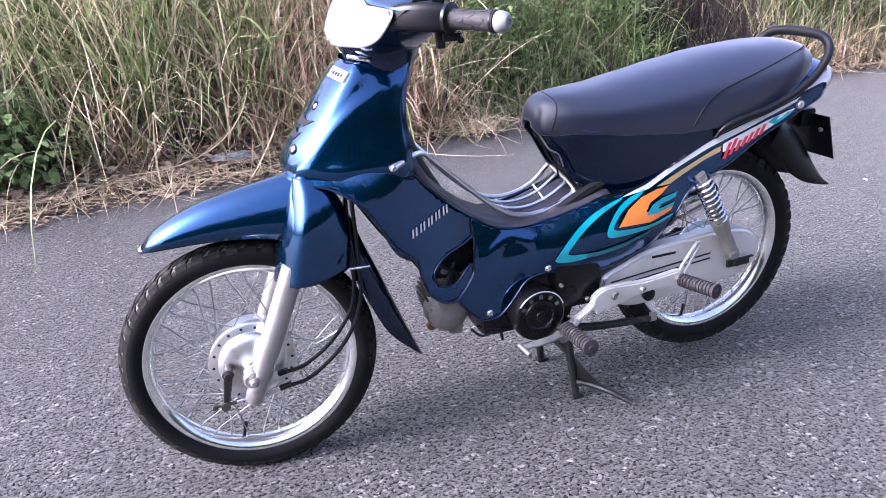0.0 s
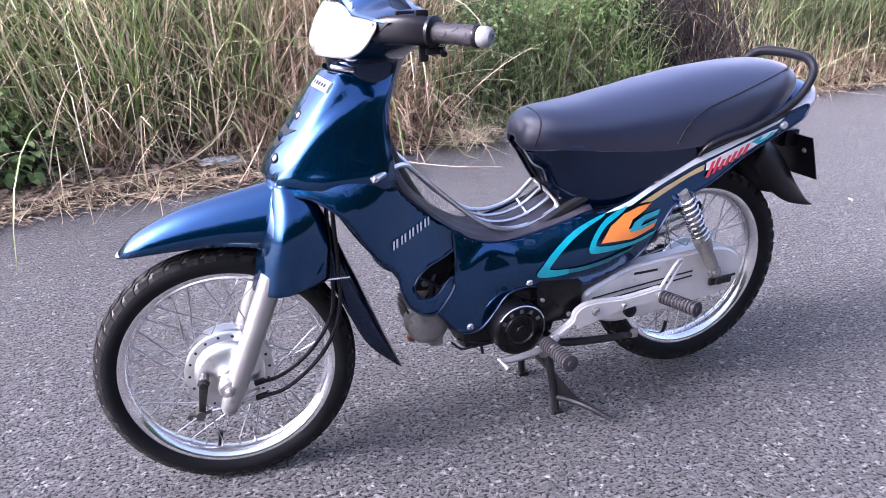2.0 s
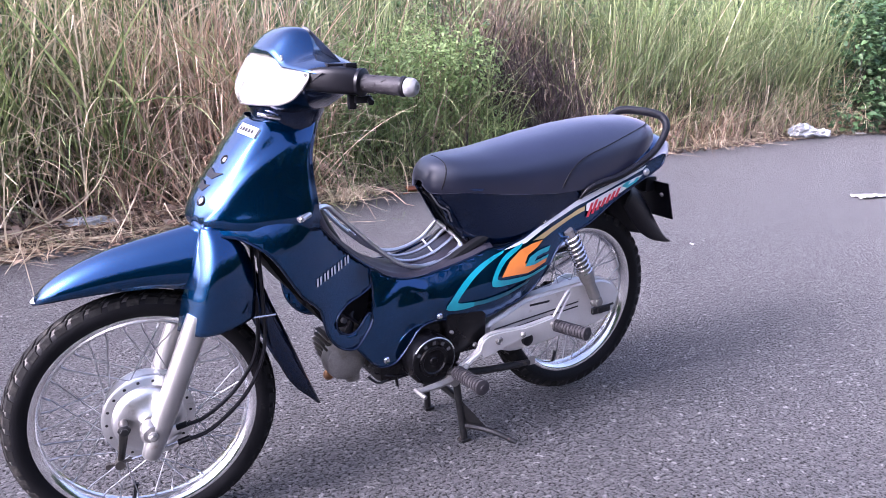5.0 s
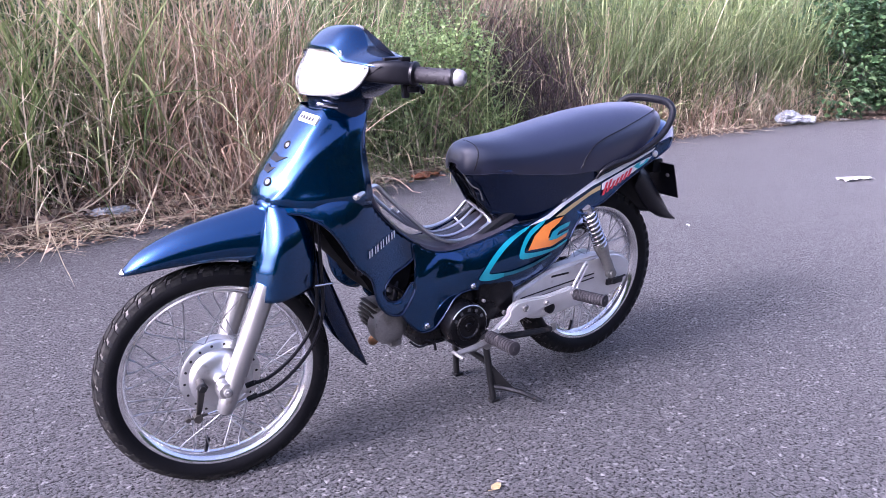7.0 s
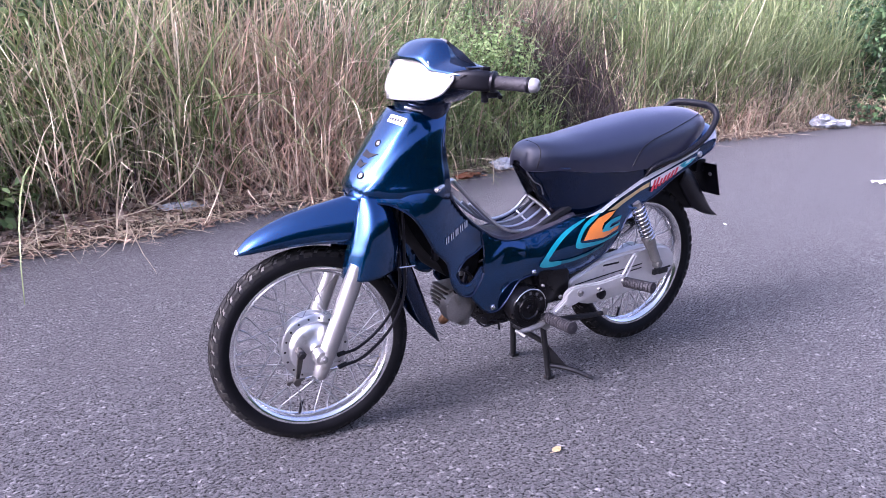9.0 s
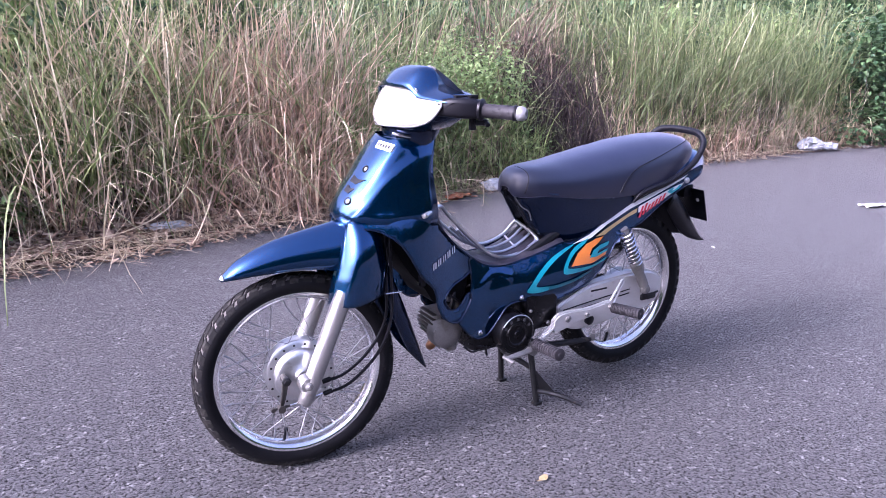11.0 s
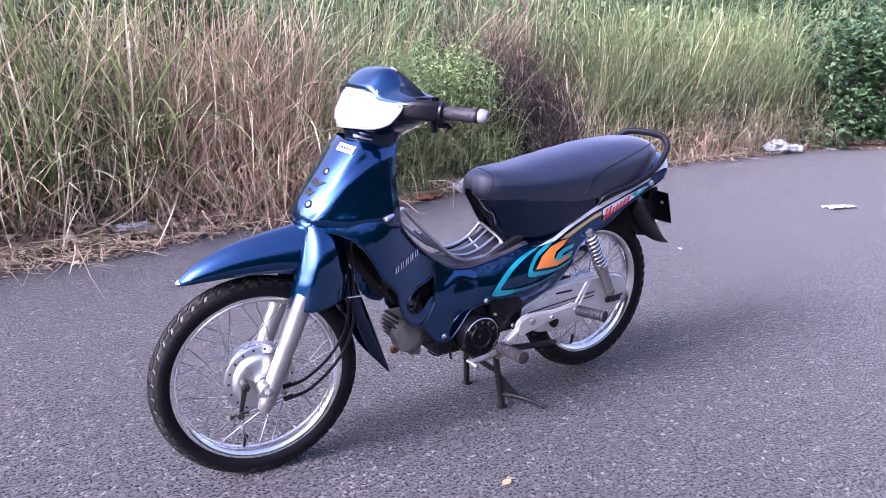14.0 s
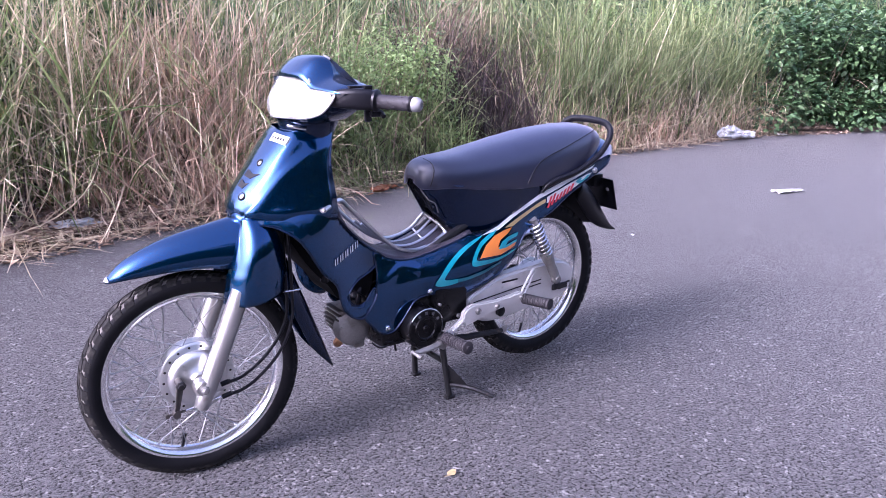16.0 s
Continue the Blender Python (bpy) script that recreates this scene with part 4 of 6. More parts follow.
LENS_HALF = [(0.0, 0.934), (0.056, 0.933), (0.129, 0.935), (0.175, 0.945), (0.199, 0.958), (0.214, 0.981), (0.214, 0.992), (0.204, 0.997), (0.139, 1.004), (0.127, 1.011), (0.119, 1.028), (0.066, 1.034), (0.0, 1.036)]
LENS_LINE = LENS_HALF + [(-y, z) for y, z in LENS_HALF[-2:0:-1]]
bm = panel(LENS_LINE, lambda u, w, dr: Vector((lens_x(u, w) + dr, u, w)), 0.014, 2, 0.0, (-1, 0, 0))
upper = [(0.0, 0.270, 1.037, 0.372, 1.088), (0.05, 0.276, 1.035, 0.372, 1.086), (0.094, 0.288, 1.031, 0.376, 1.078), (0.118, 0.298, 1.022, 0.390, 1.056), (0.135, 0.304, 1.010, 0.402, 1.038), (0.17, 0.318, 1.005, 0.412, 1.027), (0.212, 0.335, 0.999, 0.420, 1.016), (0.235, 0.362, 0.990, 0.424, 1.004), (0.240, 0.375, 0.972, 0.424, 0.985)]
rows = []
half_rows = []
for y, x0, z0, x1, z1 in upper:
    half_rows.append([Vector((x0 + (x1 - x0) * t, -y, z0 + (z1 - z0) * t + 0.016 * math.sin(math.pi * t) * (1.2 if y < 0.1 else 0.5))) for t in (q / 8 for q in range(9))])
half_rows = [list(r) for r in zip(*[smooth_line(c, 3) for c in zip(*half_rows)])]
rows = [[Vector((p.x, -p.y, p.z)) for p in r] for r in half_rows[:0:-1]] + half_rows
bar = part("handlebar_cowl", outward(loft(bmesh.new(), rows), way=(-0.3, 0, 1)), M_BLUE, bike, "glossy blue headlight cowl", STEER, angle=24, solid=0.003)
lens = part("headlight_lens", bm, M_GLASS, bar, "clear wide headlight lens", angle=70)
lens.visible_shadow = False
bm = panel([(u * 0.996, 0.985 + (w - 0.985) * 0.99) for u, w in LENS_LINE],
           lambda u, w, dr: Vector((lens_x(u, w) + 0.0028 + 0.018 * max(0, 1 - ((u / 0.10) ** 2 + ((w - 0.985) / 0.045) ** 2)), u, w)), 0.010, 2, 0.0, (-1, 0, 0))
loft(bm, [[(lens_x(u, w) + 0.0006, u, w) for u, w in LENS_LINE + LENS_LINE[:1]], [(lens_x(u, w) + 0.0036, u * 0.99, 0.985 + (w - 0.985) * 0.985) for u, w in LENS_LINE + LENS_LINE[:1]]])
part("reflector", bm, M_AMBER, bar, "bright headlight reflector", angle=40)
bm = bmesh.new()
tube(bm, [(lens_x(u, w) + 0.001, u, w) for u, w in LENS_LINE], 0.0023, 6, 3, True)
part("lens_trim", bm, M_SILVER, bar, "silver trim round the headlight")
# lower cowl: from the lens' lower edge back to the neck
rows = []
for q in range(-12, 13):
    y = 0.236 * q / 12
    zb = 0.932 + 0.052 * (abs(y) / 0.22) ** 3.2
    x0 = lens_x(y, zb) + 0.009
    k = 1 - (abs(y) / 0.25) ** 2
    rows.append([(x0, y, zb), (x0 + 0.012, y, zb - 0.012 * k), (x0 + 0.05, y * 0.97, zb - 0.022 * k), (0.40, y * 0.95, zb - 0.012), (0.435, y * 0.95, zb + 0.01), (0.432, y * 0.96, 1.0)])
part("lower_cowl", loft(bmesh.new(), rows), M_DARKBLUE, bar, "shade-darkened blue lower half of the cowl", angle=60)
# closing rear face of the cowl
rows = [[(0.430, y, 0.985), (0.405, y, 1.01), (0.380, y * 0.8, 1.05), (0.374, y * 0.4, 1.084)] for y in (q * 0.022 for q in range(-10, 11))]
part("rear_cowl", loft(bmesh.new(), rows), M_BLACK, bar, "black rear of the cowl", angle=60)
bm = bmesh.new()
tube(bm, [(0.373, -0.060, 1.086), (0.375, -0.094, 1.079), (0.390, -0.118, 1.057), (0.404, -0.138, 1.038)], 0.0016, 6, 4)
part("cowl_edge", bm, M_CAP, bar, "pale bright edge of the cowl")
for s in (-1, 1):
    def Y(p):
        return (p[0], p[1] * -s, p[2])
    bm = bmesh.new()
    rows = []
    for x, y, z, hx, hz in ((0.340, -0.190, 0.984, 0.016, 0.020), (0.365, -0.212, 0.985, 0.022, 0.024), (0.395, -0.228, 0.984, 0.025, 0.026), (0.418, -0.240, 0.982, 0.024, 0.025), (0.428, -0.247, 0.980, 0.020, 0.021)):
        d = Vector((0.62, -0.55, 0)).normalized()
        out = Vector((-d.y, d.x, 0))
        rows.append([Vector(Y(Vector((x, y, z)) + out * (hx * math.copysign(abs(math.cos(a)) ** 0.5, math.cos(a))) + Vector((0, 0, hz * math.copysign(abs(math.sin(a)) ** 0.5, math.sin(a)))))) for a in (2 * math.pi * (q + 0.5) / 16 for q in range(16))])
    loft(bm, rows, True, True)
    box(bm, (0.388, s * 0.214, 1.011), (0.040, 0.030, 0.008), bevel=0.003)
    box(bm, (0.410, s * 0.236, 1.010), (0.022, 0.018, 0.012), bevel=0.003)
    lathe(bm, [(0.021, 0), (0.027, 0.003), (0.027, 0.009), (0.022, 0.012)], along(Y((0.424, -0.244, 0.980)), Y((0.487, -0.318, 0.973))), 20)
    bmesh.ops.recalc_face_normals(bm, faces=bm.faces[:])
    sw = part("switch_housing", bm, M_BLACK, bar, "black switch housing", angle=50)
    bm = bmesh.new()
    box(bm, (0.414, s * 0.228, 0.955), (0.016, 0.014, 0.052), bevel=0.004)
    box(bm, (0.432, s * 0.240, 0.948), (0.034, 0.012, 0.014), Matrix(), 0.003)
    rod(bm, Y((0.444, -0.236, 0.952)), Y((0.444, -0.254, 0.942)), 0.006, 8)
    part("lever_bracket", bm, M_BLACK, sw, "black lever bracket")
    g0, g1 = Vector(Y((0.425, -0.246, 0.979))), Vector(Y((0.487, -0.318, 0.973)))
    ln = (g1 - g0).length
    bm = bmesh.new()
    prof = [(0.024, 0), (0.024, 0.006), (0.0185, 0.009), (0.0170, 0.012), (0.0166, ln * 0.5), (0.0172, ln - 0.008), (0.0185, ln - 0.005), (0.0185, ln)]
    for i in range(4):
        for a in range(5):
            h = 0.016 + i * (ln - 0.028) / 3.4
            mm = along(g0, g1) @ Matrix.Rotation(2 * math.pi * (a + 0.5 * (i % 2)) / 5, 4, "Z") @ Matrix.Translation((0.0168, 0, h)) @ Matrix.Rotation(0.6, 4, "X")
            box(bm, (0, 0, 0), (0.0012, 0.005, 0.012), mm, 0.0003)
    lathe(bm, prof, along(g0, g1), 20)
    gr = part("grip", bm, M_GREYRUB, bar, "ribbed grey rubber grip", angle=30)
    d = (g1 - g0).normalized()
    bm = bmesh.new()
    lathe(bm, [(0.0186, 0.0), (0.0192, 0.001), (0.0192, 0.005), (0.0186, 0.006)], along(g1 - d * 0.007, g1), 20)
    part("grip_collar", bm, M_BLACK, gr, "black rubber collar")
    bm = bmesh.new()
    lathe(bm, [(0.0150, 0.0), (0.0172, 0.002), (0.0176, 0.009), (0.0164, 0.017), (0.0115, 0.023), (0.006, 0.024), (0.005, 0.021), (0, 0.021)], along(g1 + d * 0.001, g1 + d), 20)
    part("end_cap", bm, M_CAP, gr, "pale grey bar end cap")

# seat
seat_rows = [(0.684, 0.728, 0.722, 0.018), (0.692, 0.760, 0.706, 0.045), (0.712, 0.779, 0.704, 0.066), (0.745, 0.788, 0.706, 0.086), (0.800, 0.792, 0.702, 0.102), (0.870, 0.800, 0.694, 0.113), (0.970, 0.818, 0.686, 0.123), (1.070, 0.835, 0.682, 0.130),
             (1.160, 0.848, 0.690, 0.132), (1.270, 0.857, 0.722, 0.126), (1.350, 0.858, 0.750, 0.114), (1.405, 0.852, 0.772, 0.098), (1.440, 0.838, 0.788, 0.075), (1.458, 0.815, 0.800, 0.030)]
rows = []
cols = [smooth_line([(r[i], 0, 0) for r in seat_rows], 3) for i in range(4)]
SEAT = []
for x, zt, zb, w in zip(*cols):
    x, zt, zb, w = x.x, zt.x, zb.x, w.x
    SEAT.append((x, zt, zb, w))
    row = []
    for q in range(-14, 15):
        a = q / 14 * math.pi / 2 * 1.18
        c = math.cos(min(abs(a), math.pi / 2))
        sn = math.sin(min(abs(a), math.pi / 2))
        y = w * sn ** 0.85 * math.copysign(1, q)
        z = zb + (zt - zb) * c ** 0.62
        if abs(a) > math.pi / 2:
            y, z = y * (1 - 0.10 * (abs(a) - math.pi / 2) / 0.28), zb - 0.004 * (abs(a) - math.pi / 2) / 0.28
        z += 0.0018 * noise.noise((x * 18, y * 18, 0))
        row.append((x, y, z))
    rows.append(row)
bm = outward(loft(bmesh.new(), rows), (1.05, 0, 0.70))
seat = part("seat", bm, M_VINYL, bike, "long black vinyl two-seater saddle", angle=60, solid=0.004)


def on_seat(x, f):
    """A point on the saddle's left side; f: 0 at its top, 1 at its lower edge."""
    sx = [r[0] for r in SEAT]
    zt, zb, w = (float(np.interp(x, sx, [r[i] for r in SEAT])) for i in (1, 2, 3))
    a = f * math.pi / 2
    return Vector((x, -w * math.sin(a) ** 0.85, zb + (zt - zb) * max(0, math.cos(a)) ** 0.62))


for s in (-1, 1):
    mir = Matrix.Diagonal((1, -s, 1, 1))
    bm = bmesh.new()
    tube(bm, [mir @ on_seat(x, f) for x, f in ((1.052, 0.985), (1.072, 0.90), (1.105, 0.80), (1.150, 0.74), (1.22, 0.70), (1.32, 0.62), (1.40, 0.50), (1.435, 0.28), (1.443, 0.02))], 0.0019, 6, 6)
    part("piping", bm, M_BLACK, seat, "raised black seam")
    bm = bmesh.new()
    tube(bm, [mir @ on_seat(x, f) for x, f in ((0.728, 0.02), (0.728, 0.35), (0.725, 0.62), (0.718, 0.85), (0.712, 0.98))], 0.0019, 6, 6)
    part("piping", bm, M_BLACK, seat, "raised black seam")

# wires and frame seen below the seat's nose
for i, pts in enumerate(([(0.700, -0.03, 0.700), (0.712, -0.055, 0.670), (0.735, -0.060, 0.655), (0.748, -0.060, 0.625)], [(0.705, -0.01, 0.690), (0.722, -0.048, 0.640), (0.745, -0.064, 0.612), (0.770, -0.066, 0.585)], [(0.70, 0.0, 0.695), (0.728, -0.04, 0.655), (0.742, -0.05, 0.60)])):
    bm = bmesh.new()
    tube(bm, pts, 0.0022, 6, 5)
    part("wire", bm, M_CAST if i == 0 else M_BLACK, bike, "loose wire below the seat")
bm = bmesh.new()
rows = []
for x, z, w in ((0.690, 0.705, 0.022), (0.715, 0.660, 0.024), (0.745, 0.61, 0.032), (0.785, 0.565, 0.05), (0.83, 0.54, 0.08)):
    x += 0.03
    rows.append([(x + 0.02, -w, z), (x + 0.006, -w * 0.6, z), (x + 0.002, 0, z), (x + 0.006, w * 0.6, z), (x + 0.02, w, z)])
part("seat_front_cover", loft(bm, rows), M_BLACK, bike, "black cover below the seat nose", solid=-0.003)

# grab rail round the seat's tail
half = [(1.120, -0.124, 0.658), (1.140, -0.131, 0.682), (1.180, -0.135, 0.696), (1.257, -0.136, 0.712), (1.338, -0.135, 0.744), (1.400, -0.130, 0.780), (1.442, -0.118, 0.828), (1.456, -0.088, 0.856), (1.462, -0.040, 0.864)]
bm = bmesh.new()
tube(bm, half + [(x, -y, z) for x, y, z in half[::-1]], [0.006, 0.013] + [0.0125] * 10 + [0.013, 0.006], 12, 6, flat=0.8)
part("grab_rail", bm, M_BLACK, bike, "black moulded grab rail")

# tail cover, lamp, rear fender and plate
rows = []
for x, w, zt, zb in ((1.30, 0.122, 0.745, 0.700), (1.36, 0.118, 0.775, 0.715), (1.42, 0.105, 0.800, 0.735), (1.47, 0.085, 0.806, 0.740), (1.51, 0.062, 0.800, 0.748), (1.535, 0.035, 0.788, 0.760)):
    rows.append([(x, w * math.cos(a), (zt + zb) / 2 + (zt - zb) / 2 * math.sin(a)) for a in (2 * math.pi * q / 20 for q in range(20))])
tail = part("tail_cover", loft(bmesh.new(), rows, True, True), M_BLUE, bike, "blue tail cover behind the seat", angle=60)
rows = []
for x, w, zt, zb in ((1.405, 0.118, 0.752, 0.722), (1.465, 0.100, 0.766, 0.712), (1.515, 0.075, 0.776, 0.712), (1.545, 0.050, 0.782, 0.735), (1.556, 0.025, 0.780, 0.755)):
    rows.append([(x, w * math.cos(a), (zt + zb) / 2 + (zt - zb) / 2 * math.sin(a)) for a in (2 * math.pi * q / 20 for q in range(20))])
part("tail_lamp", loft(bmesh.new(), rows, True, True), M_TAILRED, bike, "pale clear tail lamp", angle=60)
rows = []
spine = [(1.385, 0.668), (1.435, 0.640), (1.480, 0.598), (1.522, 0.545), (1.562, 0.492), (1.597, 0.452)]
edge = [(1.345, 0.600), (1.380, 0.560), (1.425, 0.515), (1.480, 0.480), (1.540, 0.460), (1.592, 0.450)]
wide = [0.078, 0.074, 0.070, 0.066, 0.062, 0.058]
for a, b, w in zip(smooth_line([(a, 0, b) for a, b in spine], 4), smooth_line([(a, 0, b) for a, b in edge], 4), smooth_line([(w, 0, 0) for w in wide], 4)):
    rows.append([(a.x + (b.x - a.x) * abs(q / 6) ** 4, w.x * math.copysign(min(1, abs(q / 6) * 1.22), q), a.z + (b.z - a.z) * abs(q / 6) ** 4) for q in range(-6, 7)])
part("rear_fender", outward(loft(bmesh.new(), rows), (1.25, 0, 0.40)), M_BLACK, bike, "black plastic rear mudguard", angle=60, solid=0.003)
bm = bmesh.new()
pm = Matrix.Translation((1.546, 0, 0.592)) @ Matrix.Rotation(radians(-19), 4, "Y")
box(bm, (0, 0, 0), (0.004, 0.160, 0.125), pm, 0.0015)
plate_ob = part("number_plate", bm, M_BLACK, bike, "dark back of the number plate", angle=40)
for y in (-0.05, 0.05):
    bm = bmesh.new()
    lathe(bm, [(0.007, 0), (0.007, 0.003), (0.004, 0.006), (0, 0.006)], pm @ Matrix.Translation((-0.002, y, 0.02)) @ Matrix.Rotation(radians(-90), 4, "Y"), 8)
    part("plate_bolt", bm, M_CAST, plate_ob, "dull bolt")
bm = bmesh.new()
box(bm, (1.515, 0, 0.64), (0.05, 0.05, 0.05), bevel=0.01)
part("plate_holder", bm, M_BLACK, bike)

# frame tubes hidden between the covers
bm = bmesh.new()
tube(bm, [(0.33, 0, 0.86), (0.40, 0, 0.66), (0.52, 0, 0.50), (0.70, 0, 0.44), (0.80, 0, 0.36)], 0.03, 12, 5)
tube(bm, [(0.66, -0.05, 0.47), (0.85, -0.075, 0.58), (1.10, -0.08, 0.66), (1.35, -0.075, 0.72)], 0.014, 8, 4)
tube(bm, [(0.66, 0.05, 0.47), (0.85, 0.075, 0.58), (1.10, 0.08, 0.66), (1.35, 0.075, 0.72)], 0.014, 8, 4)
box(bm, (0.82, 0, 0.38), (0.07, 0.16, 0.16), bevel=0.012)
part("frame", bm, M_IRON, bike, "black steel frame")
bm = bmesh.new()
box(bm, (0.95, 0, 0.50), (0.20, 0.12, 0.12), bevel=0.02)
part("air_box", bm, M_BLACK, bike, "black box under the seat")
rows = []
for q in range(13):
    a = radians(72 + q * 9)
    rows.append([(AXLE_R.x + 0.325 * math.cos(a), y, AXLE_R.z + 0.325 * math.sin(a)) for y in (-0.06, -0.05, 0, 0.05, 0.06)])
part("inner_fender", loft(bmesh.new(), rows), M_BLACK, bike, "black inner mudguard", solid=0.003)

# engine
bm = bmesh.new()
box(bm, (0.645, 0.0, 0.315), (0.25, 0.20, 0.155), bevel=0.03)
box(bm, (0.765, -0.035, 0.345), (0.13, 0.17, 0.13), bevel=0.02)
box(bm, (0.56, 0.0, 0.33), (0.09, 0.15, 0.10), bevel=0.02)
box(bm, (0.58, -0.06, 0.255), (0.08, 0.05, 0.035), bevel=0.01)
engine = part("engine", bm, M_ENGINE, bike, "black engine case with silver cylinder head", angle=40)
TY = Matrix.Rotation(radians(90), 4, "X")
bm = bmesh.new()
lathe(bm, [(0.066, 0.0), (0.066, 0.045), (0.063, 0.053), (0.058, 0.056), (0.057, 0.053), (0.042, 0.052), (0.040, 0.056), (0.033, 0.057), (0.030, 0.0535), (0.012, 0.0535), (0.010, 0.056), (0, 0.0565)], Matrix.Translation((0.649, -0.092, 0.297)) @ TY, 48)
fly = part("flywheel_cover", bm, M_ENGINE, engine, "round black flywheel cover", angle=25)
bm = bmesh.new()
tube(bm, [(0.649 + 0.0625 * math.cos(a), -0.1455, 0.297 + 0.0625 * math.sin(a)) for a in (radians(20 + 16 * i) for i in range(9))], 0.0018, 6, 3)
part("worn_edge", bm, M_ALU, fly, "worn bright edge")
for i in range(5):
    a = radians(150 - i * 30)
    bm = bmesh.new()
    mm = Matrix.Translation((0.649 + 0.0495 * math.cos(a), -0.1455, 0.297 + 0.0495 * math.sin(a))) @ Matrix.Rotation(-a + math.pi / 2, 4, "Y")
    box(bm, (0, 0, 0), (0.009, 0.0016, 0.010), mm, 0.0005)
    part("raised_mark", bm, M_DULLMARK, fly, "raised bar of a maker's mark", smooth=False)
bm = bmesh.new()
lathe(bm, [(0.0, -0.02), (0.036, -0.02), (0.040, 0.0), (0.052, 0.002), (0.053, 0.030), (0.050, 0.040), (0.042, 0.046), (0.022, 0.050), (0, 0.051)], Matrix.Translation((0.452, -0.02, 0.312)) @ TY, 36)
box(bm, (0.458, 0.0, 0.328), (0.085, 0.10, 0.085), bevel=0.018)
box(bm, (0.470, -0.045, 0.262), (0.035, 0.03, 0.03), bevel=0.008)
part("cylinder_head", bm, M_CAST, engine, "grimy grey cast cylinder head", angle=35)
for i in range(5):
    a = radians(20 + 72 * i)
    bm = bmesh.new()
    lathe(bm, [(0.0062, -0.004), (0.0062, 0.004), (0.0045, 0.006), (0, 0.006)], Matrix.Translation((0.452 + 0.047 * math.cos(a), -0.058, 0.312 + 0.047 * math.sin(a))) @ TY, 6)
    part("head_bolt", bm, M_CAST, engine, "dull hexagon bolt")
for i in range(6):
    bm = bmesh.new()
    box(bm, (0.410 + 0.003 * abs(i - 2.5), 0.0, 0.302 + i * 0.013), (0.014, 0.092 - 0.005 * abs(i - 2.5), 0.004), bevel=0.0015)
    part("cooling_fin", bm, M_FIN, engine)
for i in range(5):
    bm = bmesh.new()
    box(bm, (0.508 + i * 0.012, 0.0, 0.34), (0.005, 0.12, 0.115), bevel=0.002)
    part("cooling_fin", bm, M_FIN, engine)
bm = bmesh.new()
tube(bm, [(0.44, -0.052, 0.36), (0.452, -0.075, 0.40), (0.462, -0.072, 0.44), (0.50, -0.04, 0.47)], [0.011, 0.010, 0.006, 0.005], 8, 4)
part("spark_plug_lead", bm, M_BLACK, engine, "black spark plug lead")
bm = bmesh.new()
rod(bm, (0.432, -0.058, 0.425), (0.440, -0.080, 0.428), 0.008, 8)
rod(bm, (0.440, -0.02, 0.44), (0.475, -0.06, 0.46), 0.018, 12)
part("carburettor", bm, M_ALU, engine, "small metal carburettor parts")
bm = bmesh.new()
tube(bm, [(0.44, -0.01, 0.28), (0.425, -0.012, 0.262), (0.440, 0.02, 0.245), (0.52, 0.09, 0.235), (0.70, 0.13, 0.235), (0.86, 0.145, 0.26), (0.94, 0.150, 0.30)], 0.014, 12, 5)
exhaust = part("exhaust", bm, M_COPPER, bike, "heat-stained exhaust pipe")
bm = bmesh.new()
lathe(bm, [(0.016, 0.0), (0.034, 0.04), (0.043, 0.10), (0.045, 0.40), (0.040, 0.46), (0.014, 0.48)], along((0.93, 0.152, 0.295), (1.44, 0.165, 0.42)), 24)
part("muffler", bm, M_CHROME, exhaust, "chrome muffler")
bm = bmesh.new()
tube(bm, [(0.560, -0.09, 0.300), (0.566, -0.092, 0.27), (0.574, -0.095, 0.225)], 0.004, 6, 3)
part("drain_hose", bm, M_BLACK, bike, "short black drain hose")
bm = bmesh.new()
tube(bm, [(0.345, -0.06, 0.565), (0.350, -0.075, 0.52), (0.352, -0.072, 0.485)], [0.008, 0.012, 0.012], 8, 3)
part("horn_bracket", bm, M_BLACK, bike, "black bracket below the leg shield")

for pts, r in (([(0.500, -0.075, 0.262), (0.520, -0.088, 0.246), (0.545, -0.092, 0.250), (0.560, -0.086, 0.275)], 0.0035), ([(0.515, -0.080, 0.270), (0.548, -0.098, 0.262), (0.590, -0.100, 0.252), (0.615, -0.094, 0.262)], 0.0030),
               ([(0.405, -0.050, 0.470), (0.425, -0.088, 0.450), (0.455, -0.092, 0.430), (0.480, -0.080, 0.405)], 0.0040)):
    bm = bmesh.new()
    tube(bm, pts, r, 6, 5)
    part("hose", bm, M_BLACK, bike, "thin black hose beside the engine")
for x, z, r in ((0.790, 0.300, 0.007), (0.716, 0.352, 0.005)):
    bm = bmesh.new()
    lathe(bm, [(r, -0.004), (r, 0.004), (r * 0.7, 0.006), (0, 0.006)], Matrix.Translation((x, -0.121, z)) @ TY, 6)
    part("case_bolt", bm, M_CAST, engine, "dull hexagon bolt")

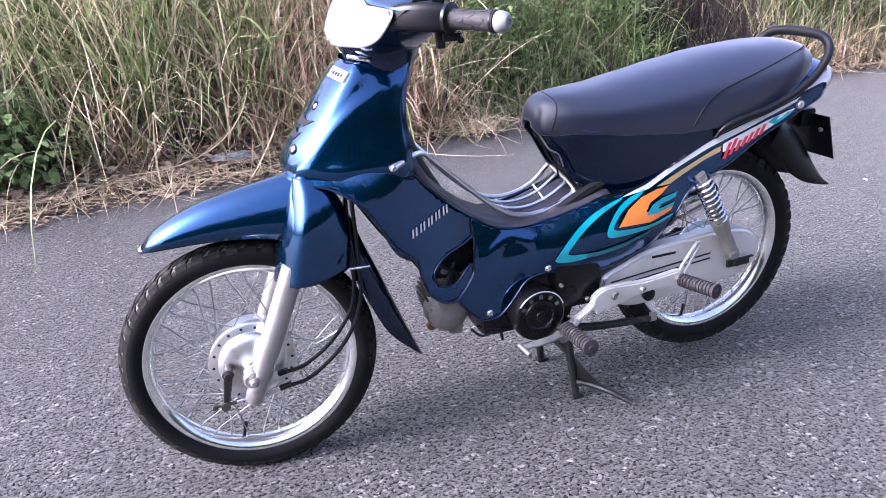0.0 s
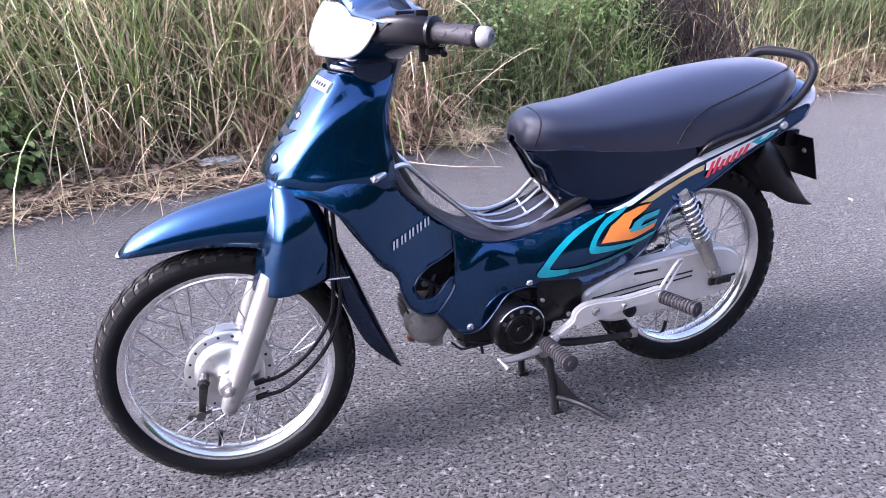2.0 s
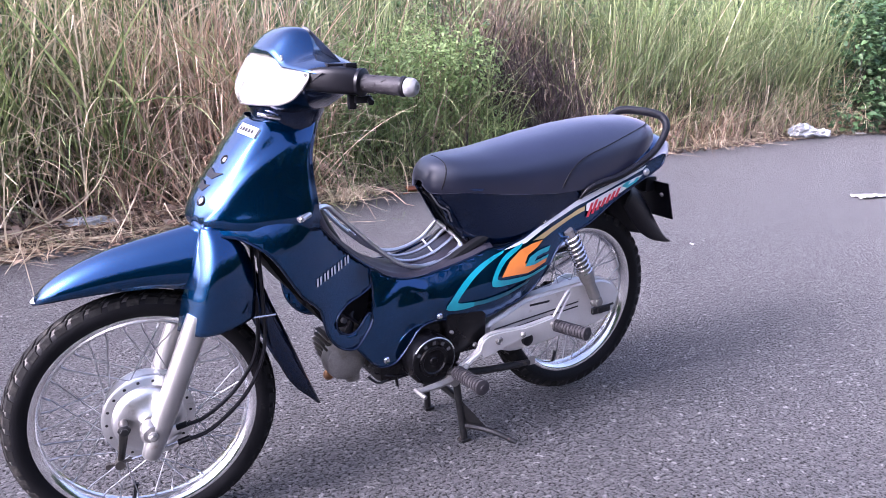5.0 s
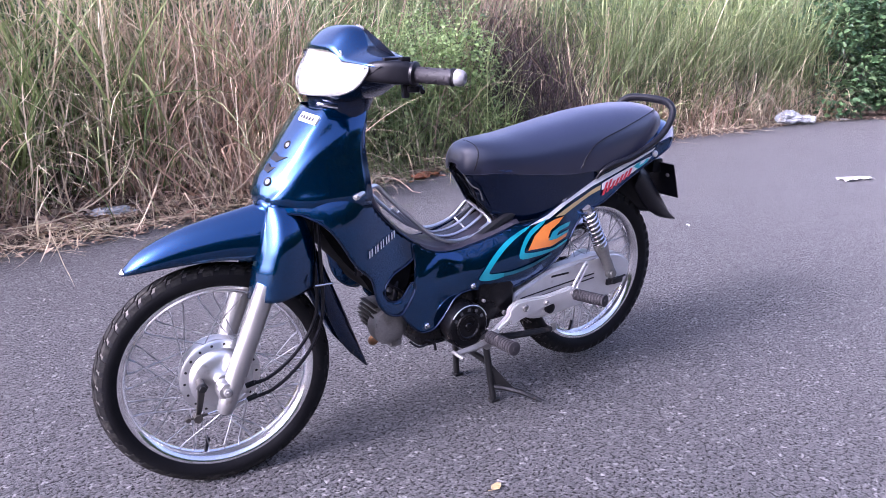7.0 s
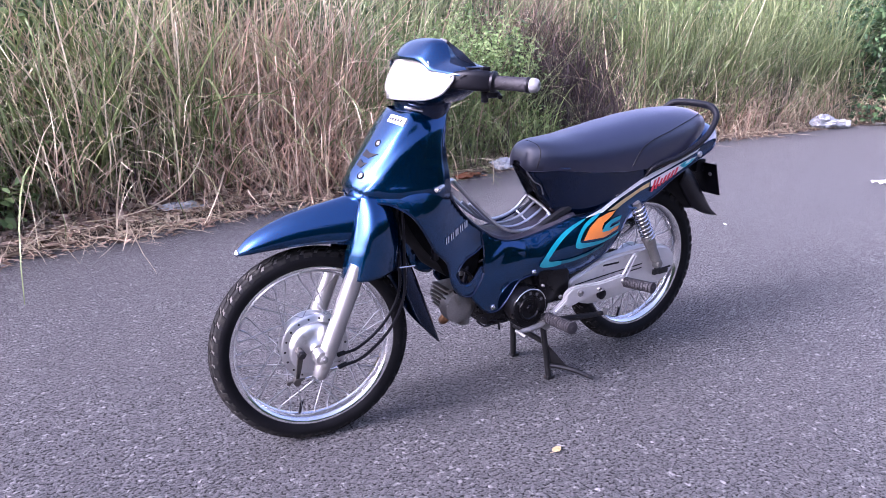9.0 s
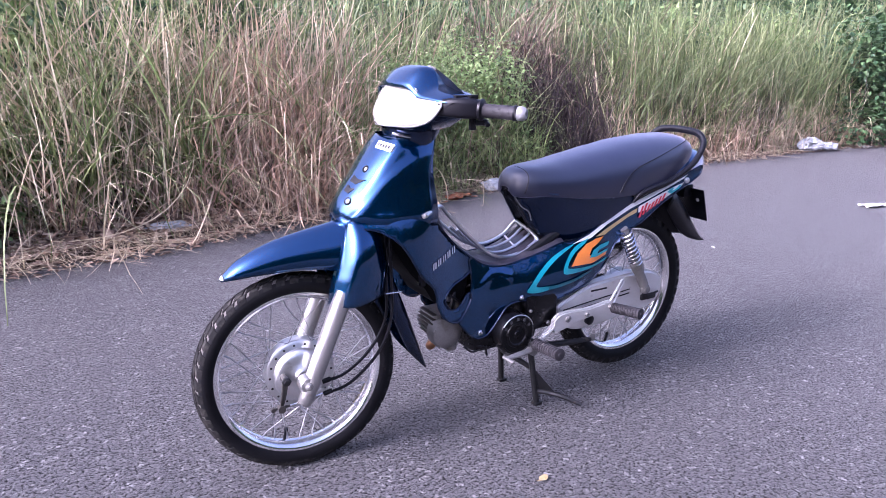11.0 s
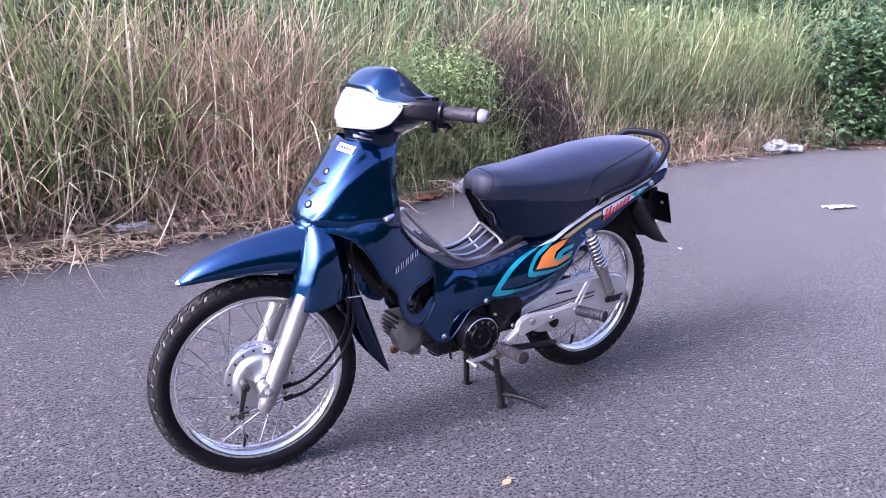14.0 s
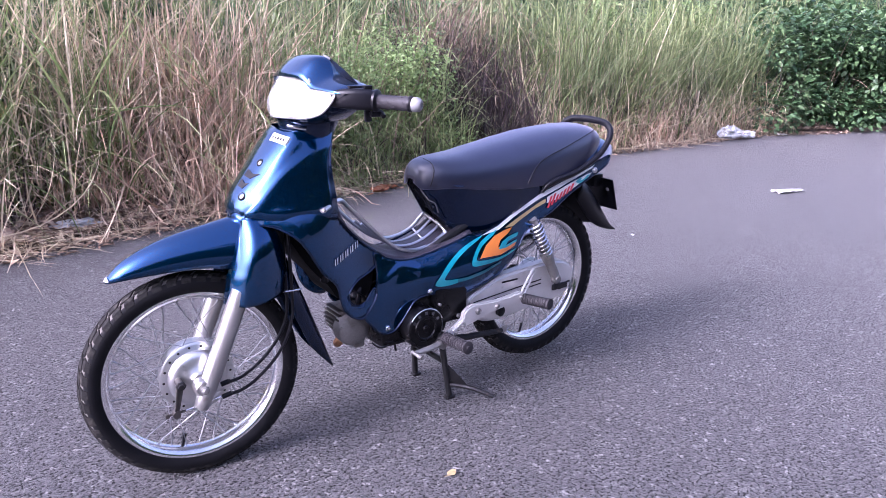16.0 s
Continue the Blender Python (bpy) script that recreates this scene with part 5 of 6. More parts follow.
# centre stand
bm = bmesh.new()
for s in (-1, 1):
    tube(bm, [(0.755, s * 0.078, 0.225), (0.768, s * 0.088, 0.12), (0.782, s * 0.098, 0.012)], 0.0105, 10, 3)
    box(bm, (0.785, s * 0.098, 0.006), (0.030, 0.024, 0.010), bevel=0.003)
rod(bm, (0.755, -0.10, 0.225), (0.755, 0.10, 0.225), 0.014, 12)
rod(bm, (0.768, -0.085, 0.13), (0.768, 0.085, 0.13), 0.010, 10)
stand = part("centre_stand", bm, M_IRON, bike, "black steel centre stand, lowered")
bm = bmesh.new()
tube(bm, [(0.783, -0.100, 0.050), (0.812, -0.128, 0.048), (0.842, -0.165, 0.042), (0.880, -0.208, 0.024)], [0.009, 0.0085, 0.008, 0.0065], 8, 5)
part("foot_lever", bm, M_IRON, stand, "curved stand foot lever")
bm = bmesh.new()
low = [(0.770, -0.094, 0.13), (0.786, -0.100, 0.045), (0.828, -0.135, 0.050)]
a = [bm.verts.new(p) for p in low]
b = [bm.verts.new((x, y + 0.004, z)) for x, y, z in low]
bm.faces.new(a)
bm.faces.new(b[::-1])
for q in range(3):
    bm.faces.new((a[q], b[q], b[(q + 1) % 3], a[(q + 1) % 3]))
part("gusset", bm, M_IRON, stand, smooth=False)
bm = bmesh.new()
tube(bm, [(0.715, -0.120, 0.238), (0.80, -0.128, 0.224), (0.90, -0.130, 0.214), (0.970, -0.131, 0.209)], [0.009, 0.011, 0.010, 0.008], 8, 4)
side_stand = part("side_stand", bm, M_IRON, bike, "black side stand, folded up")
bm = bmesh.new()
box(bm, (0.980, -0.131, 0.212), (0.022, 0.006, 0.026), bevel=0.003)
part("stand_foot", bm, M_SILVER, side_stand, "worn bright stand foot")


# foot pegs, bracket and gear pedal
def ribbed_peg(p, q, r, label):
    p, q = Vector(p), Vector(q)
    ln = (q - p).length
    prof = [(r * 0.7, 0)]
    n = 10
    for i in range(n):
        h = 0.004 + i * (ln - 0.012) / n
        st = (ln - 0.012) / n
        prof += [(r, h), (r, h + st * 0.55), (r * 0.86, h + st * 0.62), (r * 0.86, h + st * 0.95)]
    prof += [(r * 1.05, ln - 0.006), (r * 1.05, ln - 0.001), (r * 0.8, ln), (r * 0.35, ln), (r * 0.3, ln + 0.002), (0, ln + 0.002)]
    bm = lathe(bmesh.new(), prof, along(p, q), 20)
    return part("foot_peg", bm, M_GREYRUB, bike, label, angle=25)


for s in (-1, 1):
    ribbed_peg((0.705, s * 0.165, 0.262), (0.703, s * 0.282, 0.272), 0.0185, "ribbed grey rubber front foot peg")
    ribbed_peg((1.032, s * 0.158, 0.318), (1.055, s * 0.262, 0.326), 0.0175, "ribbed grey rubber rear foot peg")
    bm = bmesh.new()
    tube(bm, [(0.70, s * 0.10, 0.245), (0.70, s * 0.14, 0.250), (0.705, s * 0.17, 0.262)], 0.011, 10, 3)
    part("peg_bar", bm, M_IRON, bike, "black foot peg bar")
    bm = bmesh.new()
    BR = [(0.700, 0.226), (0.724, 0.238), (0.770, 0.268), (0.792, 0.282), (0.800, 0.270), (0.850, 0.280), (0.905, 0.292), (0.960, 0.300), (1.015, 0.297), (1.046, 0.298), (1.052, 0.318), (1.036, 0.338), (1.000, 0.336), (0.93, 0.330), (0.86, 0.334), (0.815, 0.332), (0.790, 0.315), (0.785, 0.296), (0.748, 0.272), (0.708, 0.248)]
    pts = smooth_line([(x, 0, z) for x, z in BR], 3, True)
    lo = [bm.verts.new((p.x, s * 0.136, p.z)) for p in pts]
    hi = [bm.verts.new((p.x, s * 0.152, p.z)) for p in pts]
    f1 = bm.faces.new(hi)
    bm.faces.new(lo[::-1])
    for q in range(len(pts)):
        bm.faces.new((lo[q], lo[(q + 1) % len(pts)], hi[(q + 1) % len(pts)], hi[q]))
    bmesh.ops.recalc_face_normals(bm, faces=bm.faces[:])
    bmesh.ops.bevel(bm, geom=[e for e in f1.edges], offset=0.004, segments=2, affect="EDGES")
    br = part("peg_bracket", bm, M_CASE, bike, "silver cast foot peg bracket", angle=35)
    for x, z, r in ((0.845, 0.312, 0.011), (0.925, 0.312, 0.008), (1.030, 0.320, 0.009)):
        bm = bmesh.new()
        lathe(bm, [(r, 0), (r, 0.006), (r * 0.7, 0.009), (r * 0.5, 0.007), (0, 0.007)], along((x, s * 0.151, z), (x, s * 1.0, z)), 12)
        part("bracket_bolt", bm, M_CAST, br, "dull steel bolt")
    bm = bmesh.new()
    lathe(bm, [(0.017, 0), (0.017, 0.010), (0.012, 0.013), (0, 0.013)], along((0.965, s * 0.12, 0.276), (0.965, s * 1, 0.276)), 16)
    part("rubber_stop", bm, M_BLACK, br, "round black rubber stop")
    bm = bmesh.new()
    tube(bm, [(1.030, s * 0.146, 0.326), (1.050, s * 0.142, 0.352), (1.085, s * 0.135, 0.390), (1.096, s * 0.133, 0.398), (1.103, s * 0.133, 0.392), (1.095, s * 0.134, 0.378), (1.060, s * 0.142, 0.335), (1.045, s * 0.146, 0.318)], 0.0042, 8, 4)
    part("heel_guard", bm, M_CASE, br, "narrow silver heel guard")
bm = bmesh.new()
tube(bm, [(0.748, -0.150, 0.264), (0.715, -0.160, 0.250), (0.665, -0.172, 0.246), (0.612, -0.178, 0.246), (0.588, -0.178, 0.246)], [0.008, 0.010, 0.009, 0.008, 0.006], 8, 5, flat=0.6)
rod(bm, (0.582, -0.168, 0.247), (0.590, -0.206, 0.240), 0.0055, 10)
rod(bm, (0.700, -0.135, 0.238), (0.700, -0.170, 0.238), 0.014, 14)
part("gear_pedal", bm, M_CAST, bike, "silver gear pedal with toe peg")

# swingarm, chain case and shocks
case = [(0.842, 0.338), (0.90, 0.362), (0.976, 0.388), (1.10, 0.398), (1.219, 0.401), (1.285, 0.388), (1.325, 0.350), (1.322, 0.305), (1.290, 0.270), (1.240, 0.256), (1.16, 0.250), (1.077, 0.243), (1.00, 0.238), (0.93, 0.240), (0.875, 0.262), (0.845, 0.295)]
pts = smooth_line([(x, 0, z) for x, z in case], 3, True)
bm = bmesh.new()
hi = [bm.verts.new((p.x, -0.108, p.z)) for p in pts]
lo = [bm.verts.new((p.x, -0.072, p.z)) for p in pts]
f1 = bm.faces.new(hi)
bm.faces.new(lo[::-1])
for q in range(len(pts)):
    bm.faces.new((lo[q], lo[(q + 1) % len(pts)], hi[(q + 1) % len(pts)], hi[q]))
bmesh.ops.recalc_face_normals(bm, faces=bm.faces[:])
bmesh.ops.bevel(bm, geom=[e for e in f1.edges], offset=0.009, segments=3, affect="EDGES")
guard = part("chain_case", bm, M_CASE, bike, "silver pressed metal chain case", angle=30)
for z0, z1 in ((0.322, 0.345), (0.308, 0.331)):
    bm = bmesh.new()
    tube(bm, [(0.862, -0.1075, z0), (1.0, -0.1085, (z0 + z1) / 2), (1.16, -0.1085, z1)], 0.0022, 6, 3)
    part("pressed_rib", bm, M_IRON, guard, "dark pressed groove")
bm = bmesh.new()
box(bm, (1.015, -0.1085, 0.368), (0.07, 0.003, 0.006), bevel=0.001)
part("slot", bm, M_BLACK, guard, "dark inspection slot")
for s in (-1, 1):
    bm = bmesh.new()
    tube(bm, [(0.80, s * 0.06, 0.33), (0.95, s * 0.075, 0.325), (1.28, s * 0.085, 0.306)], 0.016, 10, 4, flat=0.7)
    part("swingarm", bm, M_IRON, bike, "black swingarm tube")
    top, bot = Vector((1.083, s * 0.128, 0.575)), Vector((1.208, s * 0.130, 0.352))
    d = (bot - top).normalized()
    bm = bmesh.new()
    lathe(bm, [(0.013, 0.0), (0.013, 0.13), (0.0205, 0.135), (0.0225, 0.150), (0.021, 0.175), (0.016, 0.20), (0.017, 0.215), (0.017, 0.245), (0.010, 0.250)], along(top, bot), 20)
    sh = part("rear_shock", bm, M_CAST, bike, "silver rear shock absorber with chrome spring", angle=35)
    bm = bmesh.new()
    u = d.orthogonal().normalized()
    w = d.cross(u)
    turns = 9
    tube(bm, [top + d * (0.008 + 0.140 * i / (turns * 10)) + (u * math.cos(2 * math.pi * i / 10) + w * math.sin(2 * math.pi * i / 10)) * 0.0205 for i in range(turns * 10 + 1)], 0.0036, 6, 1)
    part("spring", bm, M_CHROME, sh, "chrome coil spring")
    bm = bmesh.new()
    lathe(bm, [(0.018, 0), (0.018, 0.012), (0.011, 0.016), (0.011, 0.022), (0, 0.023)], along((1.210, s * 0.125, 0.345), (1.210, s * 1, 0.345)), 14)
    part("shock_bolt", bm, M_CAST, sh, "dull steel bolt")
    bm = bmesh.new()
    lathe(bm, [(0.016, 0), (0.016, 0.008), (0.011, 0.010), (0.011, 0.020), (0, 0.021)], along((1.238, s * 0.108, 0.309), (1.238, s * 1, 0.309)), 6)
    box(bm, (1.248, s * 0.116, 0.306), (0.07, 0.010, 0.020), bevel=0.003)
    rod(bm, (1.25, s * 0.12, 0.313), (1.292, s * 0.12, 0.318), 0.0035, 8)
    part("axle_adjuster", bm, M_IRON, bike, "dark chain adjuster at the rear axle")

# chrome luggage rack above the tunnel
near = [(0.318, -0.142, 0.705), (0.358, -0.122, 0.716), (0.394, -0.098, 0.714), (0.430, -0.078, 0.684), (0.500, -0.064, 0.618), (0.570, -0.060, 0.557), (0.620, -0.058, 0.528), (0.672, -0.056, 0.517), (0.725, -0.054, 0.525), (0.776, -0.052, 0.545)]
far = [(0.318, 0.142, 0.705), (0.358, 0.122, 0.716), (0.394, 0.098, 0.714), (0.430, 0.078, 0.690), (0.500, 0.060, 0.614), (0.570, 0.052, 0.556), (0.620, 0.048, 0.538), (0.672, 0.045, 0.542), (0.720, 0.042, 0.562), (0.758, 0.040, 0.596)]
bm = bmesh.new()
tube(bm, near + [(0.788, -0.046, 0.556), (0.786, -0.02, 0.572), (0.772, 0.02, 0.592), (0.766, 0.036, 0.600)] + far[::-1], 0.0056, 8, 5)
rack = part("luggage_rack", bm, M_ALU, bike, "bent chrome wire rack over the tunnel")
for f in (0.06, 0.36, 0.68):
    bm = bmesh.new()
    pts = [Vector(a).lerp(Vector(b), f) for a, b in zip(near[4:], far[4:])]
    tube(bm, pts + [Vector((0.788, -0.046, 0.556)).lerp(Vector((0.766, 0.036, 0.600)), f)], 0.0043, 6, 4)
    part("rack_bar", bm, M_ALU, rack)
for i in (6, 8):
    bm = bmesh.new()
    tube(bm, [Vector(near[i]) - Vector((0, 0, 0.003)), Vector(near[i]).lerp(Vector(far[i]), 0.5) - Vector((0, 0, 0.005)), Vector(far[i]) - Vector((0, 0, 0.003))], 0.003, 6, 3)
    part("rack_bar", bm, M_ALU, rack)
for s in (-1, 1):
    bm = bmesh.new()
    tube(bm, [(0.312, s * 0.141, 0.703), (0.336, s * 0.134, 0.710), (0.362, s * 0.121, 0.717)], [0.0065, 0.0070, 0.0052], 10, 4, flat=0.6)
    part("rack_lug", bm, M_CAST, rack, "flattened grey lug of the rack")
    bm = bmesh.new()
    lathe(bm, [(0.005, -0.002), (0.005, 0.004), (0.004, 0.006), (0.003, 0.005), (0, 0.004)], along((0.318, s * 0.144, 0.705), (0.318, s, 0.705)), 12)
    part("rack_boss", bm, M_CAST, rack, "bright bolt of the rack's mount")

# ---- verge plants ----
RNG = np.random.default_rng(11)


def mesh_from(name, verts, faces, material, smooth=True):
    me = bpy.data.meshes.new(name)
    me.vertices.add(len(verts))
    me.vertices.foreach_set("co", np.asarray(verts, np.float32).ravel())
    faces = np.asarray(faces, np.int32)
    k = faces.shape[1]
    me.loops.add(faces.size)
    me.loops.foreach_set("vertex_index", faces.ravel())
    me.polygons.add(len(faces))
    me.polygons.foreach_set("loop_start", np.arange(0, faces.size, k, dtype=np.int32))
    me.update(calc_edges=True)
    me.materials.append(material)
    if smooth:
        me.shade_smooth()
    return me


def blades(base, length, width, azim, lean, bend, segs=5, wob=0.0, broken=0.0):
    """Ribbons that rise from base, lean towards azim and droop by bend along their length; a share of them is snapped."""
    n = len(base)
    t = np.linspace(0, 1, segs + 1)
    ang = lean[:, None] + bend[:, None] * t[None, :] ** 1.5
    if broken:
        snap = np.where(RNG.random(n) < broken, RNG.uniform(0.5, 2.0, n), 0.0)
        ang = ang + snap[:, None] * (t[None, :] > RNG.uniform(0.25, 0.75, n)[:, None])
    step = length[:, None] / segs
    az = azim[:, None] + wob * RNG.normal(0, 1, (n, 1)) * t[None, :]
    dx, dy, dz = np.sin(ang) * np.cos(az) * step, np.sin(ang) * np.sin(az) * step, np.cos(ang) * step
    p = np.zeros((n, segs + 1, 3))
    p[:, 1:, 0], p[:, 1:, 1], p[:, 1:, 2] = np.cumsum(dx[:, :-1], 1), np.cumsum(dy[:, :-1], 1), np.cumsum(dz[:, :-1], 1)
    p += base[:, None, :]
    back = p[:, :, 1] - verge_edge(p[:, :, 0])
    floor = np.where(back > 0.05, 0.05 + 0.05 * np.clip(back, 0, 3), 0.010)
    p[:, :, 2] = np.maximum(p[:, :, 2], floor + 0.025 * RNG.random((n, 1)))
    side_az = azim + math.pi / 2 + RNG.normal(0, 0.7, n)
    sv = np.stack([np.cos(side_az), np.sin(side_az), RNG.normal(0, 0.25, n)], 1)
    w = width[:, None] * (1 - 0.85 * t[None, :] ** 2)
    left, right = p - sv[:, None, :] * w[:, :, None] / 2, p + sv[:, None, :] * w[:, :, None] / 2
    v = np.stack([left, right], 2).reshape(n * (segs + 1) * 2, 3)
    s = np.arange(segs)[None, :] * 2 + (np.arange(n) * (segs + 1) * 2)[:, None]
    f = np.stack([s, s + 1, s + 3, s + 2], 2).reshape(-1, 4)
    return v, f


def grass(name, material, label, clumps, per, length, width, lean, bend, spread=0.07, segs=5, aim=None, rise=(0.0, 0.0), broken=0.0):
    """Clumps: rows of x, distance behind the road's edge, scale. Every clump shares a lean and gets `per` blades."""
    c = np.repeat(np.asarray(clumps, float), per, 0)
    k = len(clumps)
    n = len(c)
    caz = np.repeat(RNG.uniform(0, 2 * math.pi, k) if aim is None else aim + RNG.normal(0, 0.9, k), per)
    cl = np.repeat(RNG.uniform(0.6, 1.5, k), per)
    x = c[:, 0] + RNG.normal(0, spread, n)
    d = np.maximum(c[:, 1] + RNG.normal(0, spread, n), 0.02)
    z = 0.02 + 0.05 * np.minimum(d, 3) + RNG.uniform(rise[0], rise[1], n) * np.clip(d * 1.8, 0, 1)
    base = np.stack([x, verge_edge(x) + d, z], 1)
    ln = RNG.uniform(length[0], length[1], n) * c[:, 2]
    az = np.where(RNG.random(n) < 0.4, caz + RNG.normal(0, 0.6, n), RNG.uniform(0, 2 * math.pi, n))
    v, f = blades(base, ln, RNG.uniform(width[0], width[1], n), az, np.abs(RNG.normal(0, lean, n)) * cl, RNG.uniform(bend[0], bend[1], n) * cl, segs, 0.3, broken)
    ob = new(name, mesh_from(name, v, f, material))
    return tagged(ob, label, "grass", kind="stuff")


def scatter(n, x0, x1, d0, d1, s0=0.8, s1=1.2, skip=()):
    x = RNG.uniform(x0, x1, n)
    d = d0 + (d1 - d0) * RNG.random(n) ** 1.3 + 0.27 * np.clip((1.3 - x) / 0.8, 0, 1)
    keep = np.ones(n, bool)
    for a, b, dmax, chance in skip:
        keep &= ~((x > a) & (x < b) & (d < dmax) & (RNG.random(n) < chance))
    return np.stack([x, d, RNG.uniform(s0, s1, n)], 1)[keep]


DARK = (3.25, 4.35, 1.7, 0.97)
SHRUB = (1.5, 3.4, 1.0, 0.85)
LEFTB = (-2.5, -0.5, 1.3, 0.62)
ROADWARD = -math.pi / 2
# tangled dry straw: arching, snapped and fallen stems in every direction
grass("dry_grass", M_DRY, "tangled dry tan grass arching over the verge", scatter(90, -3.0, 1.5, 0.28, 0.9, 0.6, 1.1, (LEFTB,)), 14, (0.6, 1.5), (0.005, 0.014), 0.95, (1.0, 3.2), 0.09, 10, None, (0, 0), 0.25)
grass("dry_grass", M_DRY, "fallen dry stems lying across the verge grass", scatter(490, -3.0, 1.5, 0.10, 0.7, 0.6, 1.1, (LEFTB,)), 10, (0.35, 1.15), (0.004, 0.012), 1.3, (-1.2, 1.6), 0.16, 10, None, (0.05, 1.05), 0.25)
grass("dry_grass", M_PINK, "matted reddish dead straw hanging in the verge", scatter(130, 0.6, 1.55, 0.06, 0.4, 0.6, 1.1), 14, (0.35, 1.05), (0.004, 0.012), 1.25, (-0.8, 1.8), 0.13, 10, None, (0.40, 0.95), 0.3)
grass("dry_grass", M_PINK, "drooping tufts of reddish dead grass at the road edge", scatter(12, -0.6, 1.3, 0.06, 0.25, 0.6, 1.0), 40, (0.35, 0.85), (0.005, 0.011), 0.45, (0.6, 2.6), 0.035, 9, ROADWARD, (0, 0), 0.2)
grass("dry_grass", M_DRY, "drooping tufts of dry grass at the road edge", scatter(38, -3.0, 1.3, 0.08, 0.35, 0.5, 0.9, (LEFTB,)), 30, (0.3, 0.8), (0.004, 0.011), 0.7, (0.8, 2.6), 0.04, 8, ROADWARD, (0, 0), 0.25)
grass("dry_grass", M_DRY, "tangled dry tan grass arching over the verge", scatter(150, 1.6, 8.4, 0.22, 0.9, 0.5, 0.95, (SHRUB, DARK)), 14, (0.4, 1.1), (0.007, 0.016), 0.5, (0.9, 3.2), 0.10, 9, None, (0, 0), 0.3)
grass("dry_grass", M_PINK, "drooping reddish dead grass at the road edge", scatter(44, 4.7, 8.5, 0.05, 0.45, 0.5, 0.85, (DARK,)), 34, (0.35, 0.85), (0.005, 0.013), 0.5, (0.4, 2.6), 0.07, 9, None, (0, 0), 0.25)
grass("dry_grass", M_DRY, "fallen dry stems lying across the verge grass", scatter(230, 4.4, 8.4, 0.12, 0.75, 0.5, 0.95, (DARK,)), 9, (0.35, 0.95), (0.006, 0.014), 1.2, (-0.9, 1.4), 0.14, 8, None, (0.05, 0.5), 0.25)
grass("dead_grass", M_BROWN, "dull brown dead grass deep in the verge", scatter(150, -3.2, 8.5, 0.25, 1.2, 0.6, 1.1, (LEFTB, DARK)), 13, (0.4, 1.2), (0.005, 0.013), 1.15, (-0.4, 2.4), 0.14, 9, None, (0, 0.6), 0.25)
# stalks this dark paint the shaded gaps at the grass base
grass("dead_grass", M_TWIG, "dead stalks darkened for shade low in the verge", scatter(150, -3.2, 3.2, 0.2, 0.7, 0.6, 1.1), 14, (0.15, 0.6), (0.005, 0.012), 0.8, (0.0, 1.4), 0.11, 5, None, (0, 0.2), 0.2)
# twiggy dead growth in the dark hollow, its shade put into the twig colours
grass("dead_grass", M_TWIG, "brown twiggy dead growth in a hollow, darkened for its shade", scatter(110, 3.3, 4.4, 0.75, 1.6, 0.7, 1.15), 24, (0.5, 1.15), (0.004, 0.010), 0.6, (0.2, 2.4), 0.14, 8, None, (0, 0.5), 0.3)
grass("dead_grass", M_TWIG, "shade-darkened twigs crossing the front of a hollow", scatter(46, 3.35, 4.5, 0.15, 0.75, 0.6, 1.0), 11, (0.3, 1.2), (0.003, 0.008), 0.8, (-0.4, 2.2), 0.15, 8, None, (0, 0.6), 0.35)
grass("dead_grass", M_BROWN, "brown dead stems arching over a dark hollow", scatter(26, 3.5, 4.6, 0.95, 1.4, 0.8, 1.1), 13, (0.8, 1.4), (0.004, 0.011), 0.5, (0.8, 2.6), 0.15, 10, ROADWARD, (0.5, 0.9), 0.15)
# green tufts in the straw
grass("green_grass", M_GREEN, "yellow-green grass tufts rising through dry straw", scatter(56, -1.2, 1.7, 0.08, 0.6, 0.7, 1.1), 14, (0.5, 1.5), (0.006, 0.016), 0.34, (0.1, 2.2), 0.035, 10, None, (0, 0), 0.08)
grass("arching_grass", M_GREEN, "thin green stems arching over the creeper", scatter(130, 1.4, 3.35, 0.04, 0.6, 0.5, 1.0), 12, (0.3, 0.95), (0.003, 0.009), 0.8, (0.3, 2.6), 0.10, 8, ROADWARD, (0.0, 1.0))
grass("arching_grass", M_GREEN, "green stems arching out of the verge", scatter(215, 4.1, 8.3, 0.2, 1.0, 0.5, 1.0, (DARK,)), 11, (0.3, 1.1), (0.006, 0.015), 0.8, (-0.6, 2.6), 0.13, 9, None, (0.1, 1.3), 0.1)
grass("arching_grass", M_GREEN, "green stems arching out of the verge", scatter(230, -3.2, 1.7, 0.15, 1.1, 0.5, 1.0, (LEFTB,)), 9, (0.3, 1.2), (0.005, 0.013), 0.9, (-0.8, 2.6), 0.13, 10, None, (0.3, 1.5), 0.1)
# dark stalks painted in as thin shadows between the green stems
grass("dead_grass", M_TWIG, "dead stalks darkened for shade among the tall grass", scatter(240, 3.9, 8.8, 0.25, 1.2, 0.6, 1.1), 12, (0.4, 1.2), (0.005, 0.011), 0.6, (0.0, 2.0), 0.11, 6)
